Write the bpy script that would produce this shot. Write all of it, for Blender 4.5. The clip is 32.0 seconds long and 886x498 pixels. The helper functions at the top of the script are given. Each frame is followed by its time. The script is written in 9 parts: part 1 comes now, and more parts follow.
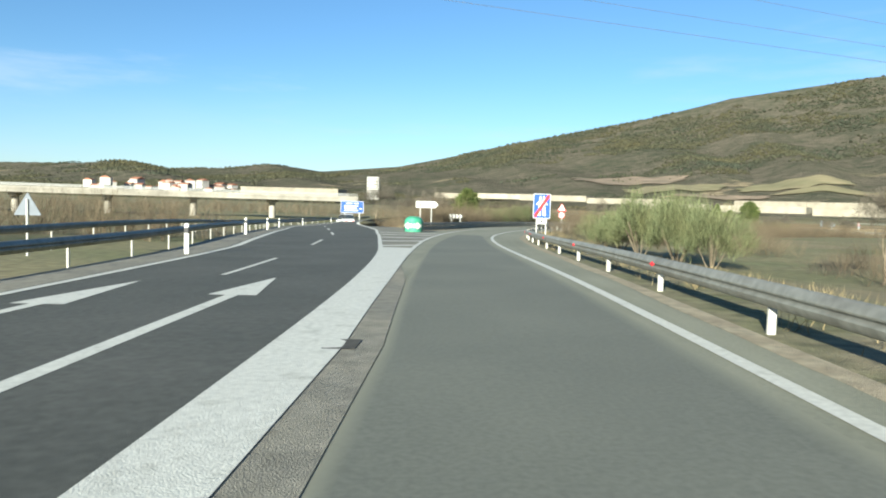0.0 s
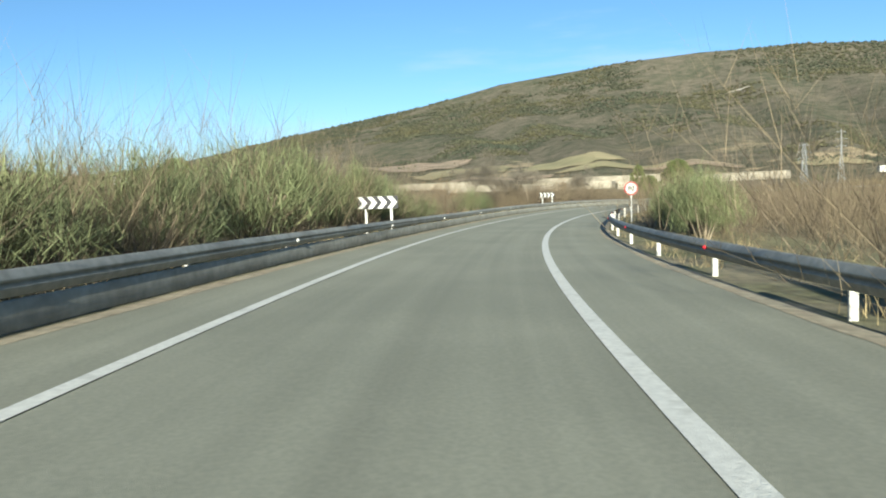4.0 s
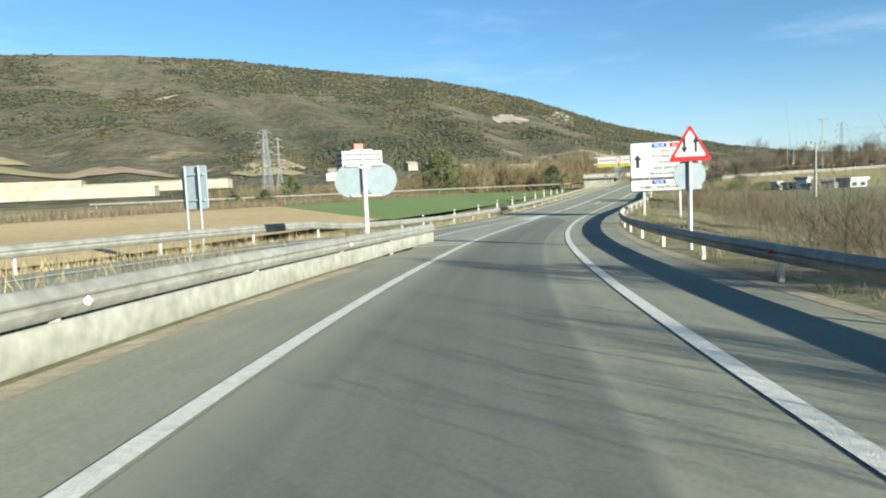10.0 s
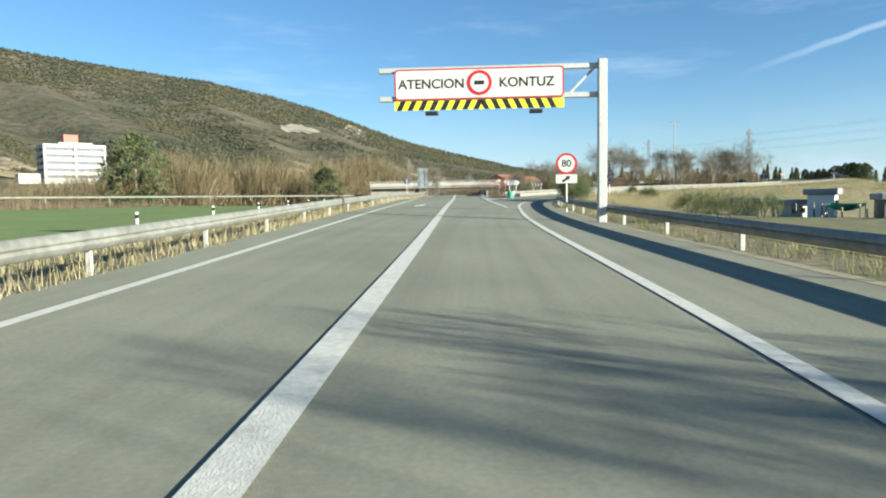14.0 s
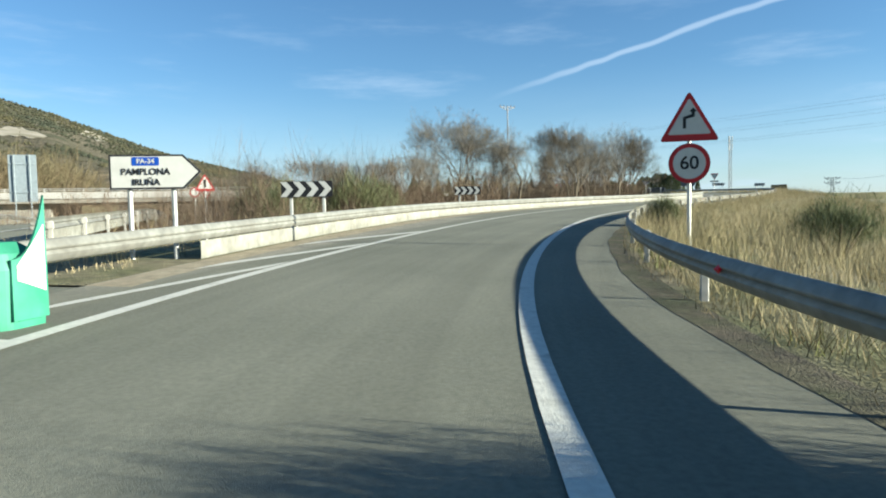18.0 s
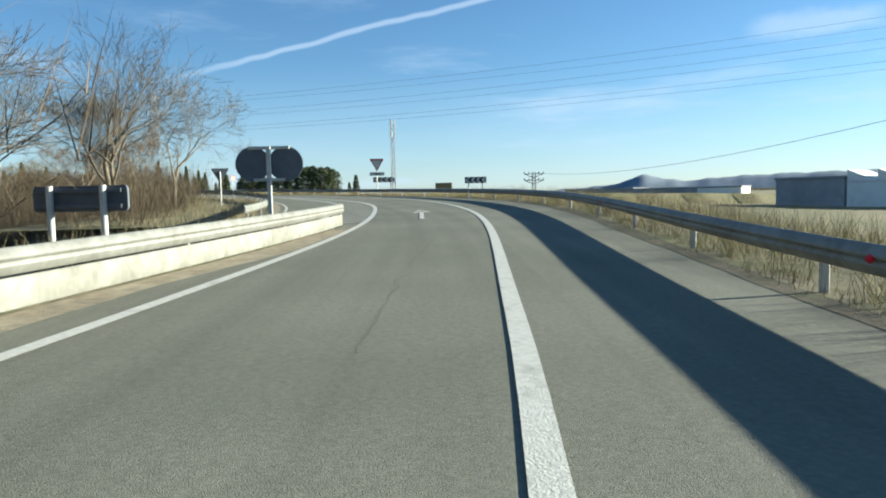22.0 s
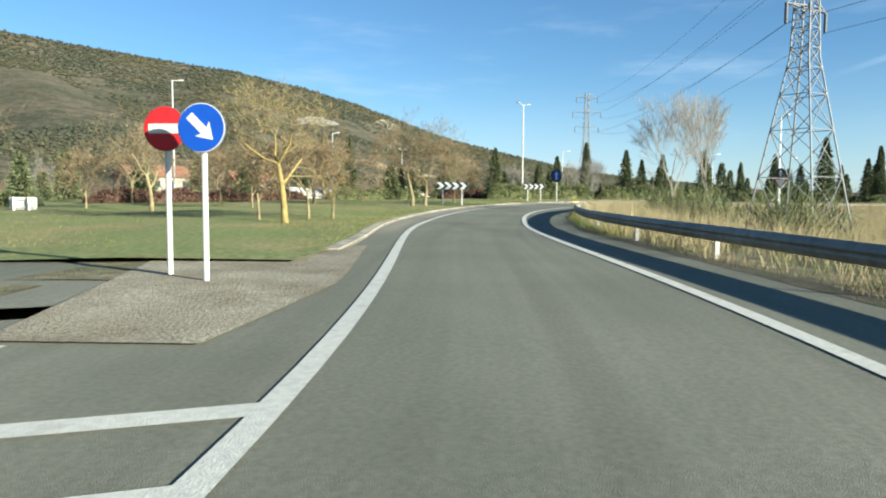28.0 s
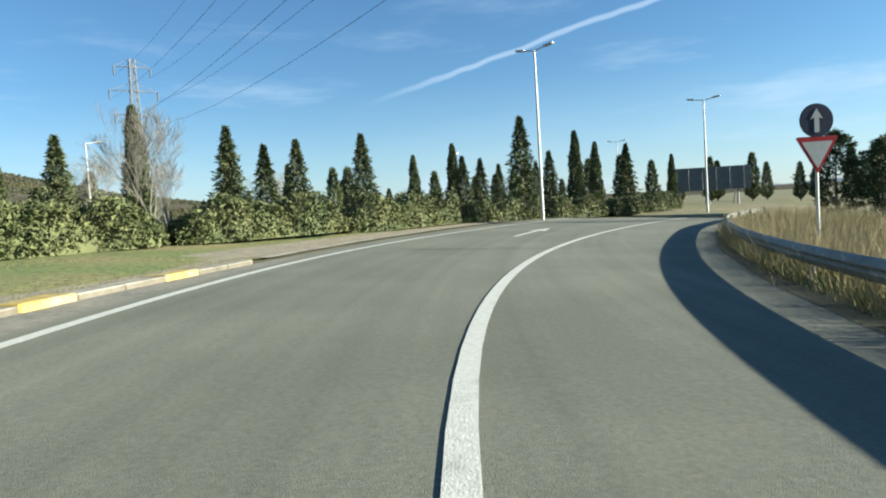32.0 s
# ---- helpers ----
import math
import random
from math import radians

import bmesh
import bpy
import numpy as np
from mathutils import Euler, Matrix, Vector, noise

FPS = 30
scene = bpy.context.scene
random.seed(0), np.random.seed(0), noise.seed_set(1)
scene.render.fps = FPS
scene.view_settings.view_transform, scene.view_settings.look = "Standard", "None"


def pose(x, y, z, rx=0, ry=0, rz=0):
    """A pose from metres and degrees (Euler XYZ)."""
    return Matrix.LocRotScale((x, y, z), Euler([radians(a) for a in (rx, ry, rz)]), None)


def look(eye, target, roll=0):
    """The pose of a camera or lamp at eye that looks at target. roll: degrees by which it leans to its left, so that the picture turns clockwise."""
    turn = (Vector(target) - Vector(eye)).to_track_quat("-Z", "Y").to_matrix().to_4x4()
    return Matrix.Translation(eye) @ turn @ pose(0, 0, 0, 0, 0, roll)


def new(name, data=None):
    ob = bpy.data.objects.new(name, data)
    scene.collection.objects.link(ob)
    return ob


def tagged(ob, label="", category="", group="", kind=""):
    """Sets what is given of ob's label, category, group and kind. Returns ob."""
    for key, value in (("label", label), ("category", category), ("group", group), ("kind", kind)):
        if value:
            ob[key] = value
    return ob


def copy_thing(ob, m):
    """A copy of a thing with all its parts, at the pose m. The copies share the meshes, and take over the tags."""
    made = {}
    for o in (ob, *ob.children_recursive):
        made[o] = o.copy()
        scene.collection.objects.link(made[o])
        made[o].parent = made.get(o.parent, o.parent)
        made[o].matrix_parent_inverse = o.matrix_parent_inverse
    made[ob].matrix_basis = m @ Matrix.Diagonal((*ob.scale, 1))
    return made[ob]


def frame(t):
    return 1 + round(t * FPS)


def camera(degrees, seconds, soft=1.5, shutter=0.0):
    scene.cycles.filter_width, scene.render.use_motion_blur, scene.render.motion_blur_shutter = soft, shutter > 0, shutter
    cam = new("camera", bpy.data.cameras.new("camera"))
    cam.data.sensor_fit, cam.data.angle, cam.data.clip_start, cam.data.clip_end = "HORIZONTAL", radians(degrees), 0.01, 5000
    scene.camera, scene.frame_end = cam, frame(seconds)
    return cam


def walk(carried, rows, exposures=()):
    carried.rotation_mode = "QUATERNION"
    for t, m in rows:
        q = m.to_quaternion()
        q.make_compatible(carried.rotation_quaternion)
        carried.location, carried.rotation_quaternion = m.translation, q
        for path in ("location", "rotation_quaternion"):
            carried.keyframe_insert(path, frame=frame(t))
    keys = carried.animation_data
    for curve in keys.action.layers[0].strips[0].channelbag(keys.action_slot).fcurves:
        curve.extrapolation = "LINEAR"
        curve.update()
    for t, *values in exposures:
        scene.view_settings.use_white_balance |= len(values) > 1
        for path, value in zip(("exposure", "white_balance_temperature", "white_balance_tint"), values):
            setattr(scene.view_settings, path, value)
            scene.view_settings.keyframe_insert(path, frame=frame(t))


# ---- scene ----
# ---- camera and its way ----
cam = camera(65.22, 32.0, soft=2.0)
# the plan below is drawn smaller than life: one unit of it is this many metres
TRUE = 1.225
ROWS = [
    (0.0, -0.06, 0.02, 1.12, -0.15, -3.58, 1.67),
    (0.5, 0.13, 10.35, 0.95, -0.39, -3.76, 0.98),
    (1.0, 0.38, 20.73, 0.78, 0.26, -4.24, 0.13),
    (1.5, 0.82, 31.09, 0.61, 1.45, -4.62, -0.29),
    (2.0, 1.62, 41.30, 0.40, 4.02, -4.39, -0.12),
    (2.5, 2.86, 51.23, 0.22, 6.71, -4.10, -0.77),
    (3.0, 4.46, 60.93, 0.09, 9.93, -4.47, -1.65),
    (3.5, 6.68, 70.40, -0.05, 13.79, -4.35, -1.95),
    (4.0, 9.54, 79.57, -0.20, 17.32, -4.14, -2.12),
    (4.5, 12.97, 88.47, -0.34, 21.16, -4.24, -1.96),
    (5.0, 16.82, 97.07, -0.42, 24.53, -4.16, -1.25),
    (5.5, 21.12, 105.32, -0.45, 27.96, -4.18, -0.96),
    (6.0, 25.84, 113.16, -0.46, 31.82, -4.20, -1.01),
    (6.5, 30.97, 120.56, -0.45, 35.70, -3.81, -1.47),
    (7.0, 36.57, 127.52, -0.45, 38.85, -3.52, -1.69),
    (7.5, 42.54, 134.17, -0.47, 42.35, -3.58, -1.88),
    (8.0, 49.03, 140.52, -0.50, 45.99, -3.79, -2.09),
    (8.5, 56.13, 146.62, -0.59, 49.52, -4.26, -2.39),
    (9.0, 63.91, 152.48, -0.73, 53.74, -4.27, -1.88),
    (9.5, 72.37, 157.89, -0.92, 57.74, -4.80, -2.23),
    (10.0, 81.28, 162.64, -1.18, 61.50, -4.90, -2.55),
    (10.5, 90.36, 166.51, -1.48, 66.00, -5.63, -1.84),
    (11.0, 99.11, 169.78, -1.75, 69.11, -5.33, -2.17),
    (11.5, 107.56, 172.66, -1.99, 71.94, -5.94, -0.24),
    (12.0, 115.95, 174.95, -2.15, 74.03, -5.17, 0.00),
    (12.5, 124.30, 176.87, -2.20, 75.50, -4.69, -0.63),
    (13.0, 132.51, 178.87, -2.17, 76.73, -3.74, -0.59),
    (13.5, 140.60, 180.40, -2.08, 77.45, -3.39, -1.16),
    (14.0, 148.36, 181.74, -1.96, 78.57, -4.17, -0.90),
    (14.5, 155.85, 182.88, -1.83, 79.43, -4.19, -0.93),
    (15.0, 163.17, 183.97, -1.69, 79.88, -4.21, -1.29),
    (15.5, 170.46, 185.01, -1.55, 80.53, -3.26, -2.11),
    (16.0, 177.87, 185.93, -1.40, 82.02, -3.31, -1.76),
    (16.5, 185.47, 186.56, -1.28, 84.56, -3.53, -1.92),
    (17.0, 193.26, 186.77, -1.20, 87.99, -3.64, -2.18),
    (17.5, 201.10, 186.50, -1.17, 92.39, -3.42, -2.70),
    (18.0, 208.77, 185.63, -1.14, 97.48, -3.35, -1.17),
    (18.5, 216.14, 184.08, -1.03, 102.83, -3.77, -1.35),
    (19.0, 223.16, 181.80, -0.84, 108.48, -3.21, -1.91),
    (19.5, 229.86, 178.73, -0.64, 113.84, -2.53, -1.84),
    (20.0, 236.34, 175.25, -0.47, 118.43, -2.88, -0.90),
    (20.5, 242.63, 171.09, -0.31, 122.24, -3.07, -1.06),
    (21.0, 248.89, 166.47, -0.15, 124.61, -3.05, -0.58),
    (21.5, 255.21, 161.60, 0.00, 125.41, -3.75, -1.40),
    (22.0, 261.68, 156.73, 0.15, 124.47, -4.19, -1.26),
    (22.5, 268.30, 152.10, 0.32, 122.67, -4.13, -0.32),
    (23.0, 274.92, 147.70, 0.56, 120.00, -3.92, 1.21),
    (23.5, 281.62, 144.03, 0.77, 116.71, -4.49, 1.67),
    (24.0, 288.10, 140.61, 0.93, 112.31, -4.34, 1.89),
    (24.5, 294.94, 137.97, 1.10, 107.12, -4.59, 1.49),
    (25.0, 302.21, 136.37, 1.27, 101.70, -4.23, 0.80),
    (25.5, 309.25, 135.19, 1.45, 95.95, -4.26, 0.81),
    (26.0, 316.07, 134.72, 1.62, 89.43, -4.28, -0.10),
    (26.5, 322.53, 134.98, 1.81, 83.58, -4.17, 0.11),
    (27.0, 328.50, 135.61, 1.97, 79.42, -4.05, 0.18),
    (27.5, 334.06, 136.61, 2.11, 75.93, -4.08, 0.23),
    (28.0, 339.43, 137.92, 2.24, 72.79, -4.11, 0.32),
    (28.5, 344.89, 139.46, 2.34, 70.99, -4.64, 0.49),
    (29.0, 350.69, 141.06, 2.44, 71.88, -4.96, 0.21),
    (29.5, 356.87, 142.65, 2.52, 75.12, -5.03, 0.48),
    (30.0, 363.45, 143.98, 2.59, 80.05, -5.41, -0.20),
    (30.5, 370.20, 144.43, 2.66, 85.32, -5.25, -0.38),
    (31.0, 376.60, 144.39, 2.76, 92.04, -5.32, -0.57),
    (31.5, 382.68, 143.63, 2.83, 98.78, -5.56, -2.63),
    (32.0, 388.30, 142.33, 2.89, 107.15, -3.24, -3.51)]


def eye_pose(x, y, z, heading, pitch, roll):
    a, b = radians(heading), radians(pitch)
    ahead = Vector((math.sin(a) * math.cos(b), math.cos(a) * math.cos(b), math.sin(b)))
    eye = Vector((x, y, z)) * TRUE
    return look(eye, eye + ahead * 10, roll)


walk(cam, [(r[0], eye_pose(*r[1:])) for r in ROWS], exposures=[(0.0, 1.75, 5450.0, 0.0), (32.0, 1.75, 5450.0, 0.0)])

# ---- sky and sun ----
SUN_AZ, SUN_EL = 200.5, 14.5
world = bpy.data.worlds.new("world")
scene.world = world
world.use_nodes = True
wn, wl = world.node_tree.nodes, world.node_tree.links
wn.clear()
sky = wn.new("ShaderNodeTexSky")
sky.sky_type = "NISHITA"
sky.sun_disc = False
sky.sun_elevation, sky.sun_rotation = radians(SUN_EL), radians(SUN_AZ)
sky.altitude, sky.air_density, sky.dust_density, sky.ozone_density = 400, 1.0, 0.2, 3.0
bg = wn.new("ShaderNodeBackground")
bg.inputs["Strength"].default_value = 0.046
wout = wn.new("ShaderNodeOutputWorld")
# thin high clouds and one vapour trail across the sky
coord = wn.new("ShaderNodeTexCoord")


def sky_math(op, a, b=None):
    n = wn.new("ShaderNodeMath")
    n.operation = op
    for i, v in enumerate((a, b)):
        if v is None:
            continue
        if isinstance(v, (int, float)):
            n.inputs[i].default_value = v
        else:
            wl.new(v, n.inputs[i])
    return n.outputs[0]


def sky_range(v, lo, hi, a=0.0, b=1.0):
    n = wn.new("ShaderNodeMapRange")
    n.interpolation_type = "SMOOTHSTEP"
    for k, x in (("From Min", lo), ("From Max", hi), ("To Min", a), ("To Max", b)):
        n.inputs[k].default_value = x
    wl.new(v, n.inputs["Value"])
    return n.outputs[0]


def sky_dot(v):
    n = wn.new("ShaderNodeVectorMath")
    n.operation = "DOT_PRODUCT"
    wl.new(coord.outputs["Generated"], n.inputs[0])
    n.inputs[1].default_value = v
    return n.outputs["Value"]


def sky_noise(scale, stretch, detail=7):
    m = wn.new("ShaderNodeMapping")
    m.inputs["Scale"].default_value = stretch
    wl.new(coord.outputs["Generated"], m.inputs[0])
    n = wn.new("ShaderNodeTexNoise")
    n.inputs["Scale"].default_value, n.inputs["Detail"].default_value, n.inputs["Roughness"].default_value = scale, detail, 0.6
    wl.new(m.outputs[0], n.inputs["Vector"])
    return n.outputs["Fac"]


sep = wn.new("ShaderNodeSeparateXYZ")
wl.new(coord.outputs["Generated"], sep.inputs[0])
up = sep.outputs["Z"]
wisps = sky_math("MULTIPLY", sky_range(sky_noise(2.6, (1.0, 1.0, 6.0)), 0.52, 0.74), sky_range(up, 0.42, 0.10))
veil = sky_math("MULTIPLY", sky_range(up, 0.20, 0.0), sky_range(sky_noise(2.0, (1.0, 1.0, 5.0)), 0.3, 0.7, 0.25, 0.8))
trail_a, trail_b = Vector((0.9289, -0.3178, 0.1903)), Vector((0.7116, -0.6442, 0.2804))
across = trail_a.cross(trail_b).normalized()
middle = (trail_a + trail_b * 1.3).normalized()
wave = sky_math("MULTIPLY", sky_math("SUBTRACT", sky_noise(9.0, (1.0, 1.0, 1.0), 2), 0.5), 0.016)
off = sky_math("ABSOLUTE", sky_math("ADD", sky_dot(across), wave))
trail = sky_math("MULTIPLY", sky_range(off, 0.0055, 0.0012), sky_range(sky_dot(middle), 0.93, 0.985))
puff_a, puff_b = Vector((0.50, -0.841, 0.203)).normalized(), Vector((0.40, -0.894, 0.206)).normalized()
puff_up = puff_a.cross(puff_b).normalized()
puff_mid = (puff_a + puff_b).normalized()
ragged = sky_math("MULTIPLY", sky_math("SUBTRACT", sky_noise(14.0, (1.0, 1.0, 2.0), 4), 0.5), 0.03)
puff = sky_math("MULTIPLY", sky_range(sky_math("ABSOLUTE", sky_math("ADD", sky_dot(puff_up), ragged)), 0.022, 0.004), sky_range(sky_dot(puff_mid), 0.9962, 0.9992))
trail = sky_math("ADD", trail, sky_math("MULTIPLY", puff, 0.9))
cover = sky_math("MINIMUM", sky_math("ADD", sky_math("ADD", sky_math("MULTIPLY", wisps, 0.45), sky_math("MULTIPLY", veil, 0.55)), sky_math("MULTIPLY", trail, 0.5)), 0.85)
blend = wn.new("ShaderNodeMix")
blend.data_type = "RGBA"
ends = [i for i in blend.inputs if i.type == "RGBA"]
wl.new(cover, blend.inputs[0])
wl.new(sky.outputs[0], ends[0])
ends[1].default_value = (5.2, 5.6, 6.2, 1)
wl.new([o for o in blend.outputs if o.type == "RGBA"][0], bg.inputs[0])
wl.new(bg.outputs[0], wout.inputs[0])
sun_dir = Vector((math.sin(radians(SUN_AZ)) * math.cos(radians(SUN_EL)), math.cos(radians(SUN_AZ)) * math.cos(radians(SUN_EL)), math.sin(radians(SUN_EL))))
sun = new("sun", bpy.data.lights.new("sun", "SUN"))
sun.data.energy, sun.data.angle, sun.data.color = 5.0, radians(0.6), (1.0, 0.84, 0.63)
sun.matrix_world = look(sun_dir * 300, (0, 0, 0))

# ---- materials ----


def mat(name, base, rough=0.8, metal=0.0, vary=0.0, scale=2.0, bump=0.0, bump_scale=60.0, second=None, second_scale=0.3, second_mix=0.5, island=0.0, obj_random=0.0, spec=0.3, sharp=0.15, coat=0.0):
    """A surface with two scales of variation: fine grain (vary, scale) and large patches of a second colour."""
    m = bpy.data.materials.new(name)
    m.use_nodes = True
    n, l = m.node_tree.nodes, m.node_tree.links
    bsdf = n["Principled BSDF"]
    bsdf.inputs["Roughness"].default_value = rough
    bsdf.inputs["Metallic"].default_value = metal
    bsdf.inputs["Specular IOR Level"].default_value = spec
    bsdf.inputs["Coat Weight"].default_value = coat
    geo = n.new("ShaderNodeNewGeometry")
    rgb = n.new("ShaderNodeRGB")
    rgb.outputs[0].default_value = (*base, 1)
    col = rgb.outputs[0]
    if second:
        t = n.new("ShaderNodeTexNoise")
        t.inputs["Scale"].default_value, t.inputs["Detail"].default_value = second_scale, 6
        l.new(geo.outputs["Position"], t.inputs["Vector"])
        r = n.new("ShaderNodeMapRange")
        r.inputs["From Min"].default_value, r.inputs["From Max"].default_value = second_mix - sharp, second_mix + sharp
        l.new(t.outputs["Fac"], r.inputs["Value"])
        x = n.new("ShaderNodeMix")
        x.data_type = "RGBA"
        x.inputs["B"].default_value = (*second, 1)
        for so in x.inputs:
            if so.name == "A" and so.type == "RGBA":
                l.new(col, so)
            if so.name == "B" and so.type == "RGBA":
                so.default_value = (*second, 1)
        l.new(r.outputs[0], x.inputs[0])
        col = [o for o in x.outputs if o.type == "RGBA"][0]
    val = None
    if vary:
        t = n.new("ShaderNodeTexNoise")
        t.inputs["Scale"].default_value, t.inputs["Detail"].default_value = scale, 8
        l.new(geo.outputs["Position"], t.inputs["Vector"])
        r = n.new("ShaderNodeMapRange")
        r.inputs["From Min"].default_value, r.inputs["From Max"].default_value = 0.3, 0.7
        r.inputs["To Min"].default_value, r.inputs["To Max"].default_value = 1 - vary, 1 + vary
        l.new(t.outputs["Fac"], r.inputs["Value"])
        val = r.outputs[0]
    for amount, source in ((island, "geo"), (obj_random, "obj")):
        if amount:
            out = geo.outputs["Random Per Island"] if source == "geo" else n.new("ShaderNodeObjectInfo").outputs["Random"]
            r = n.new("ShaderNodeMapRange")
            r.inputs["To Min"].default_value, r.inputs["To Max"].default_value = 1 - amount, 1 + amount
            l.new(out, r.inputs["Value"])
            if val is None:
                val = r.outputs[0]
            else:
                mu = n.new("ShaderNodeMath")
                mu.operation = "MULTIPLY"
                l.new(val, mu.inputs[0])
                l.new(r.outputs[0], mu.inputs[1])
                val = mu.outputs[0]
    if val is not None:
        h = n.new("ShaderNodeHueSaturation")
        l.new(col, h.inputs["Color"])
        l.new(val, h.inputs["Value"])
        col = h.outputs[0]
    l.new(col, bsdf.inputs["Base Color"])
    if bump:
        t = n.new("ShaderNodeTexNoise")
        t.inputs["Scale"].default_value, t.inputs["Detail"].default_value = bump_scale, 5
        l.new(geo.outputs["Position"], t.inputs["Vector"])
        b = n.new("ShaderNodeBump")
        b.inputs["Strength"].default_value, b.inputs["Distance"].default_value = bump, 0.05
        l.new(t.outputs["Fac"], b.inputs["Height"])
        l.new(b.outputs[0], bsdf.inputs["Normal"])
    return m


# colour raised for the brighter look of road with the sun behind
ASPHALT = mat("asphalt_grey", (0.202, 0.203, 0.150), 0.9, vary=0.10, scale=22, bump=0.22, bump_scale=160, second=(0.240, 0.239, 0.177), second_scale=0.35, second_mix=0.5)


def traffic_wear(m, depth=0.09, track=0.07):
    """Streaks along the lane and two worn wheel tracks on an asphalt."""
    n, l = m.node_tree.nodes, m.node_tree.links
    target = n["Principled BSDF"].inputs["Base Color"]
    col = target.links[0].from_socket
    at = n.new("ShaderNodeAttribute")
    at.attribute_name = "lane"
    sc = n.new("ShaderNodeVectorMath")
    sc.operation = "MULTIPLY"
    sc.inputs[1].default_value = (0.05, 2.6, 1.0)
    l.new(at.outputs["Vector"], sc.inputs[0])
    t = n.new("ShaderNodeTexNoise")
    t.inputs["Scale"].default_value, t.inputs["Detail"].default_value = 1.0, 5
    l.new(sc.outputs[0], t.inputs["Vector"])
    r = n.new("ShaderNodeMapRange")
    r.inputs["From Min"].default_value, r.inputs["From Max"].default_value = 0.3, 0.7
    r.inputs["To Min"].default_value, r.inputs["To Max"].default_value = 1 - depth, 1 + depth
    l.new(t.outputs["Fac"], r.inputs["Value"])
    sep = n.new("ShaderNodeSeparateXYZ")
    l.new(at.outputs["Vector"], sep.inputs[0])
    prev = sep.outputs["Y"]
    for op, v in (("ABSOLUTE", 0), ("SUBTRACT", 0.8), ("ABSOLUTE", 0)):
        k = n.new("ShaderNodeMath")
        k.operation = op
        k.inputs[1].default_value = v
        l.new(prev, k.inputs[0])
        prev = k.outputs[0]
    w = n.new("ShaderNodeMapRange")
    w.interpolation_type = "SMOOTHSTEP"
    w.inputs["From Max"].default_value = 0.42
    w.inputs["To Min"].default_value, w.inputs["To Max"].default_value = 1 - track, 1.0
    l.new(prev, w.inputs["Value"])
    mu = n.new("ShaderNodeMath")
    mu.operation = "MULTIPLY"
    l.new(r.outputs[0], mu.inputs[0])
    l.new(w.outputs[0], mu.inputs[1])
    h = n.new("ShaderNodeHueSaturation")
    l.new(col, h.inputs["Color"])
    l.new(mu.outputs[0], h.inputs["Value"])
    l.new(h.outputs[0], target)


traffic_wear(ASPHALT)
# darker copy: the dimmer look with the sun ahead is in its colour
ASPHALT_DIM = mat("asphalt_dim_grey", (0.149, 0.151, 0.113), 0.92, vary=0.14, scale=20, bump=0.3, bump_scale=140, second=(0.185, 0.185, 0.140), second_scale=0.3, second_mix=0.5)
traffic_wear(ASPHALT_DIM, 0.1, 0.08)
ASPHALT_DARK = mat("asphalt_dark", (0.066, 0.068, 0.058), 0.85, vary=0.18, scale=9, bump=0.2, bump_scale=160, second=(0.088, 0.088, 0.076), second_scale=0.4)
SHOULDER = mat("asphalt_shoulder", (0.24, 0.225, 0.175), 0.95, vary=0.2, scale=5, bump=0.5, bump_scale=80, second=(0.165, 0.16, 0.135), second_scale=0.35)
PAINT = mat("road_paint", (0.54, 0.535, 0.47), 0.7, vary=0.12, scale=14, bump=0.2, second=(0.36, 0.355, 0.30), second_scale=3.0, second_mix=0.68, sharp=0.1)
CONCRETE = mat("concrete_kerb", (0.40, 0.37, 0.29), 0.9, vary=0.2, scale=4, bump=0.4, bump_scale=40, second=(0.28, 0.25, 0.19), second_scale=0.8, second_mix=0.55)
GALV = mat("galvanised_steel", (0.24, 0.242, 0.213), 0.6, 0.25, vary=0.2, scale=6, second=(0.18, 0.176, 0.152), second_scale=1.2, second_mix=0.55, obj_random=0.06)
GALV_PALE = mat("weathered_pale_steel", (0.25, 0.25, 0.213), 0.75, 0.1, vary=0.2, scale=5, second=(0.185, 0.18, 0.15), second_scale=0.9, second_mix=0.55)
POST = mat("galvanised_post", (0.40, 0.39, 0.35), 0.7, 0.2, vary=0.15, scale=8, obj_random=0.1)
GROUND = mat("dry_ground", (0.21, 0.175, 0.095), 1.0, vary=0.35, scale=1.5, bump=0.8, bump_scale=6, second=(0.14, 0.145, 0.06), second_scale=0.06, second_mix=0.5)
VERGE = mat("verge_soil_grass", (0.19, 0.165, 0.10), 1.0, vary=0.35, scale=3, bump=1.0, bump_scale=20, second=(0.115, 0.12, 0.05), second_scale=0.5, second_mix=0.52)

# ---- the plan: one line through the whole place, every 20 m ----
PLAN_XY = [(-0.6, -30.0), (-0.2, -10.0), (0.2, 10.0), (0.9, 30.0), (2.8, 49.9), (6.6, 69.5), (13.1, 88.4), (21.9, 106.4), (33.1, 122.9), (46.4, 137.8), (61.7, 150.6), (78.8, 161.1), (97.1, 169.0), (116.2, 175.0), (135.7, 179.5), (155.4, 182.8), (175.2, 185.6), (195.2, 186.6), (215.0, 184.2), (233.4, 176.6), (250.0, 165.5), (266.0, 153.5), (283.1, 143.2), (301.9, 136.6), (321.8, 135.1), (341.5, 138.5), (360.9, 143.4), (380.8, 143.8), (400.0, 138.4), (417.1, 128.2), (430.9, 113.8)]
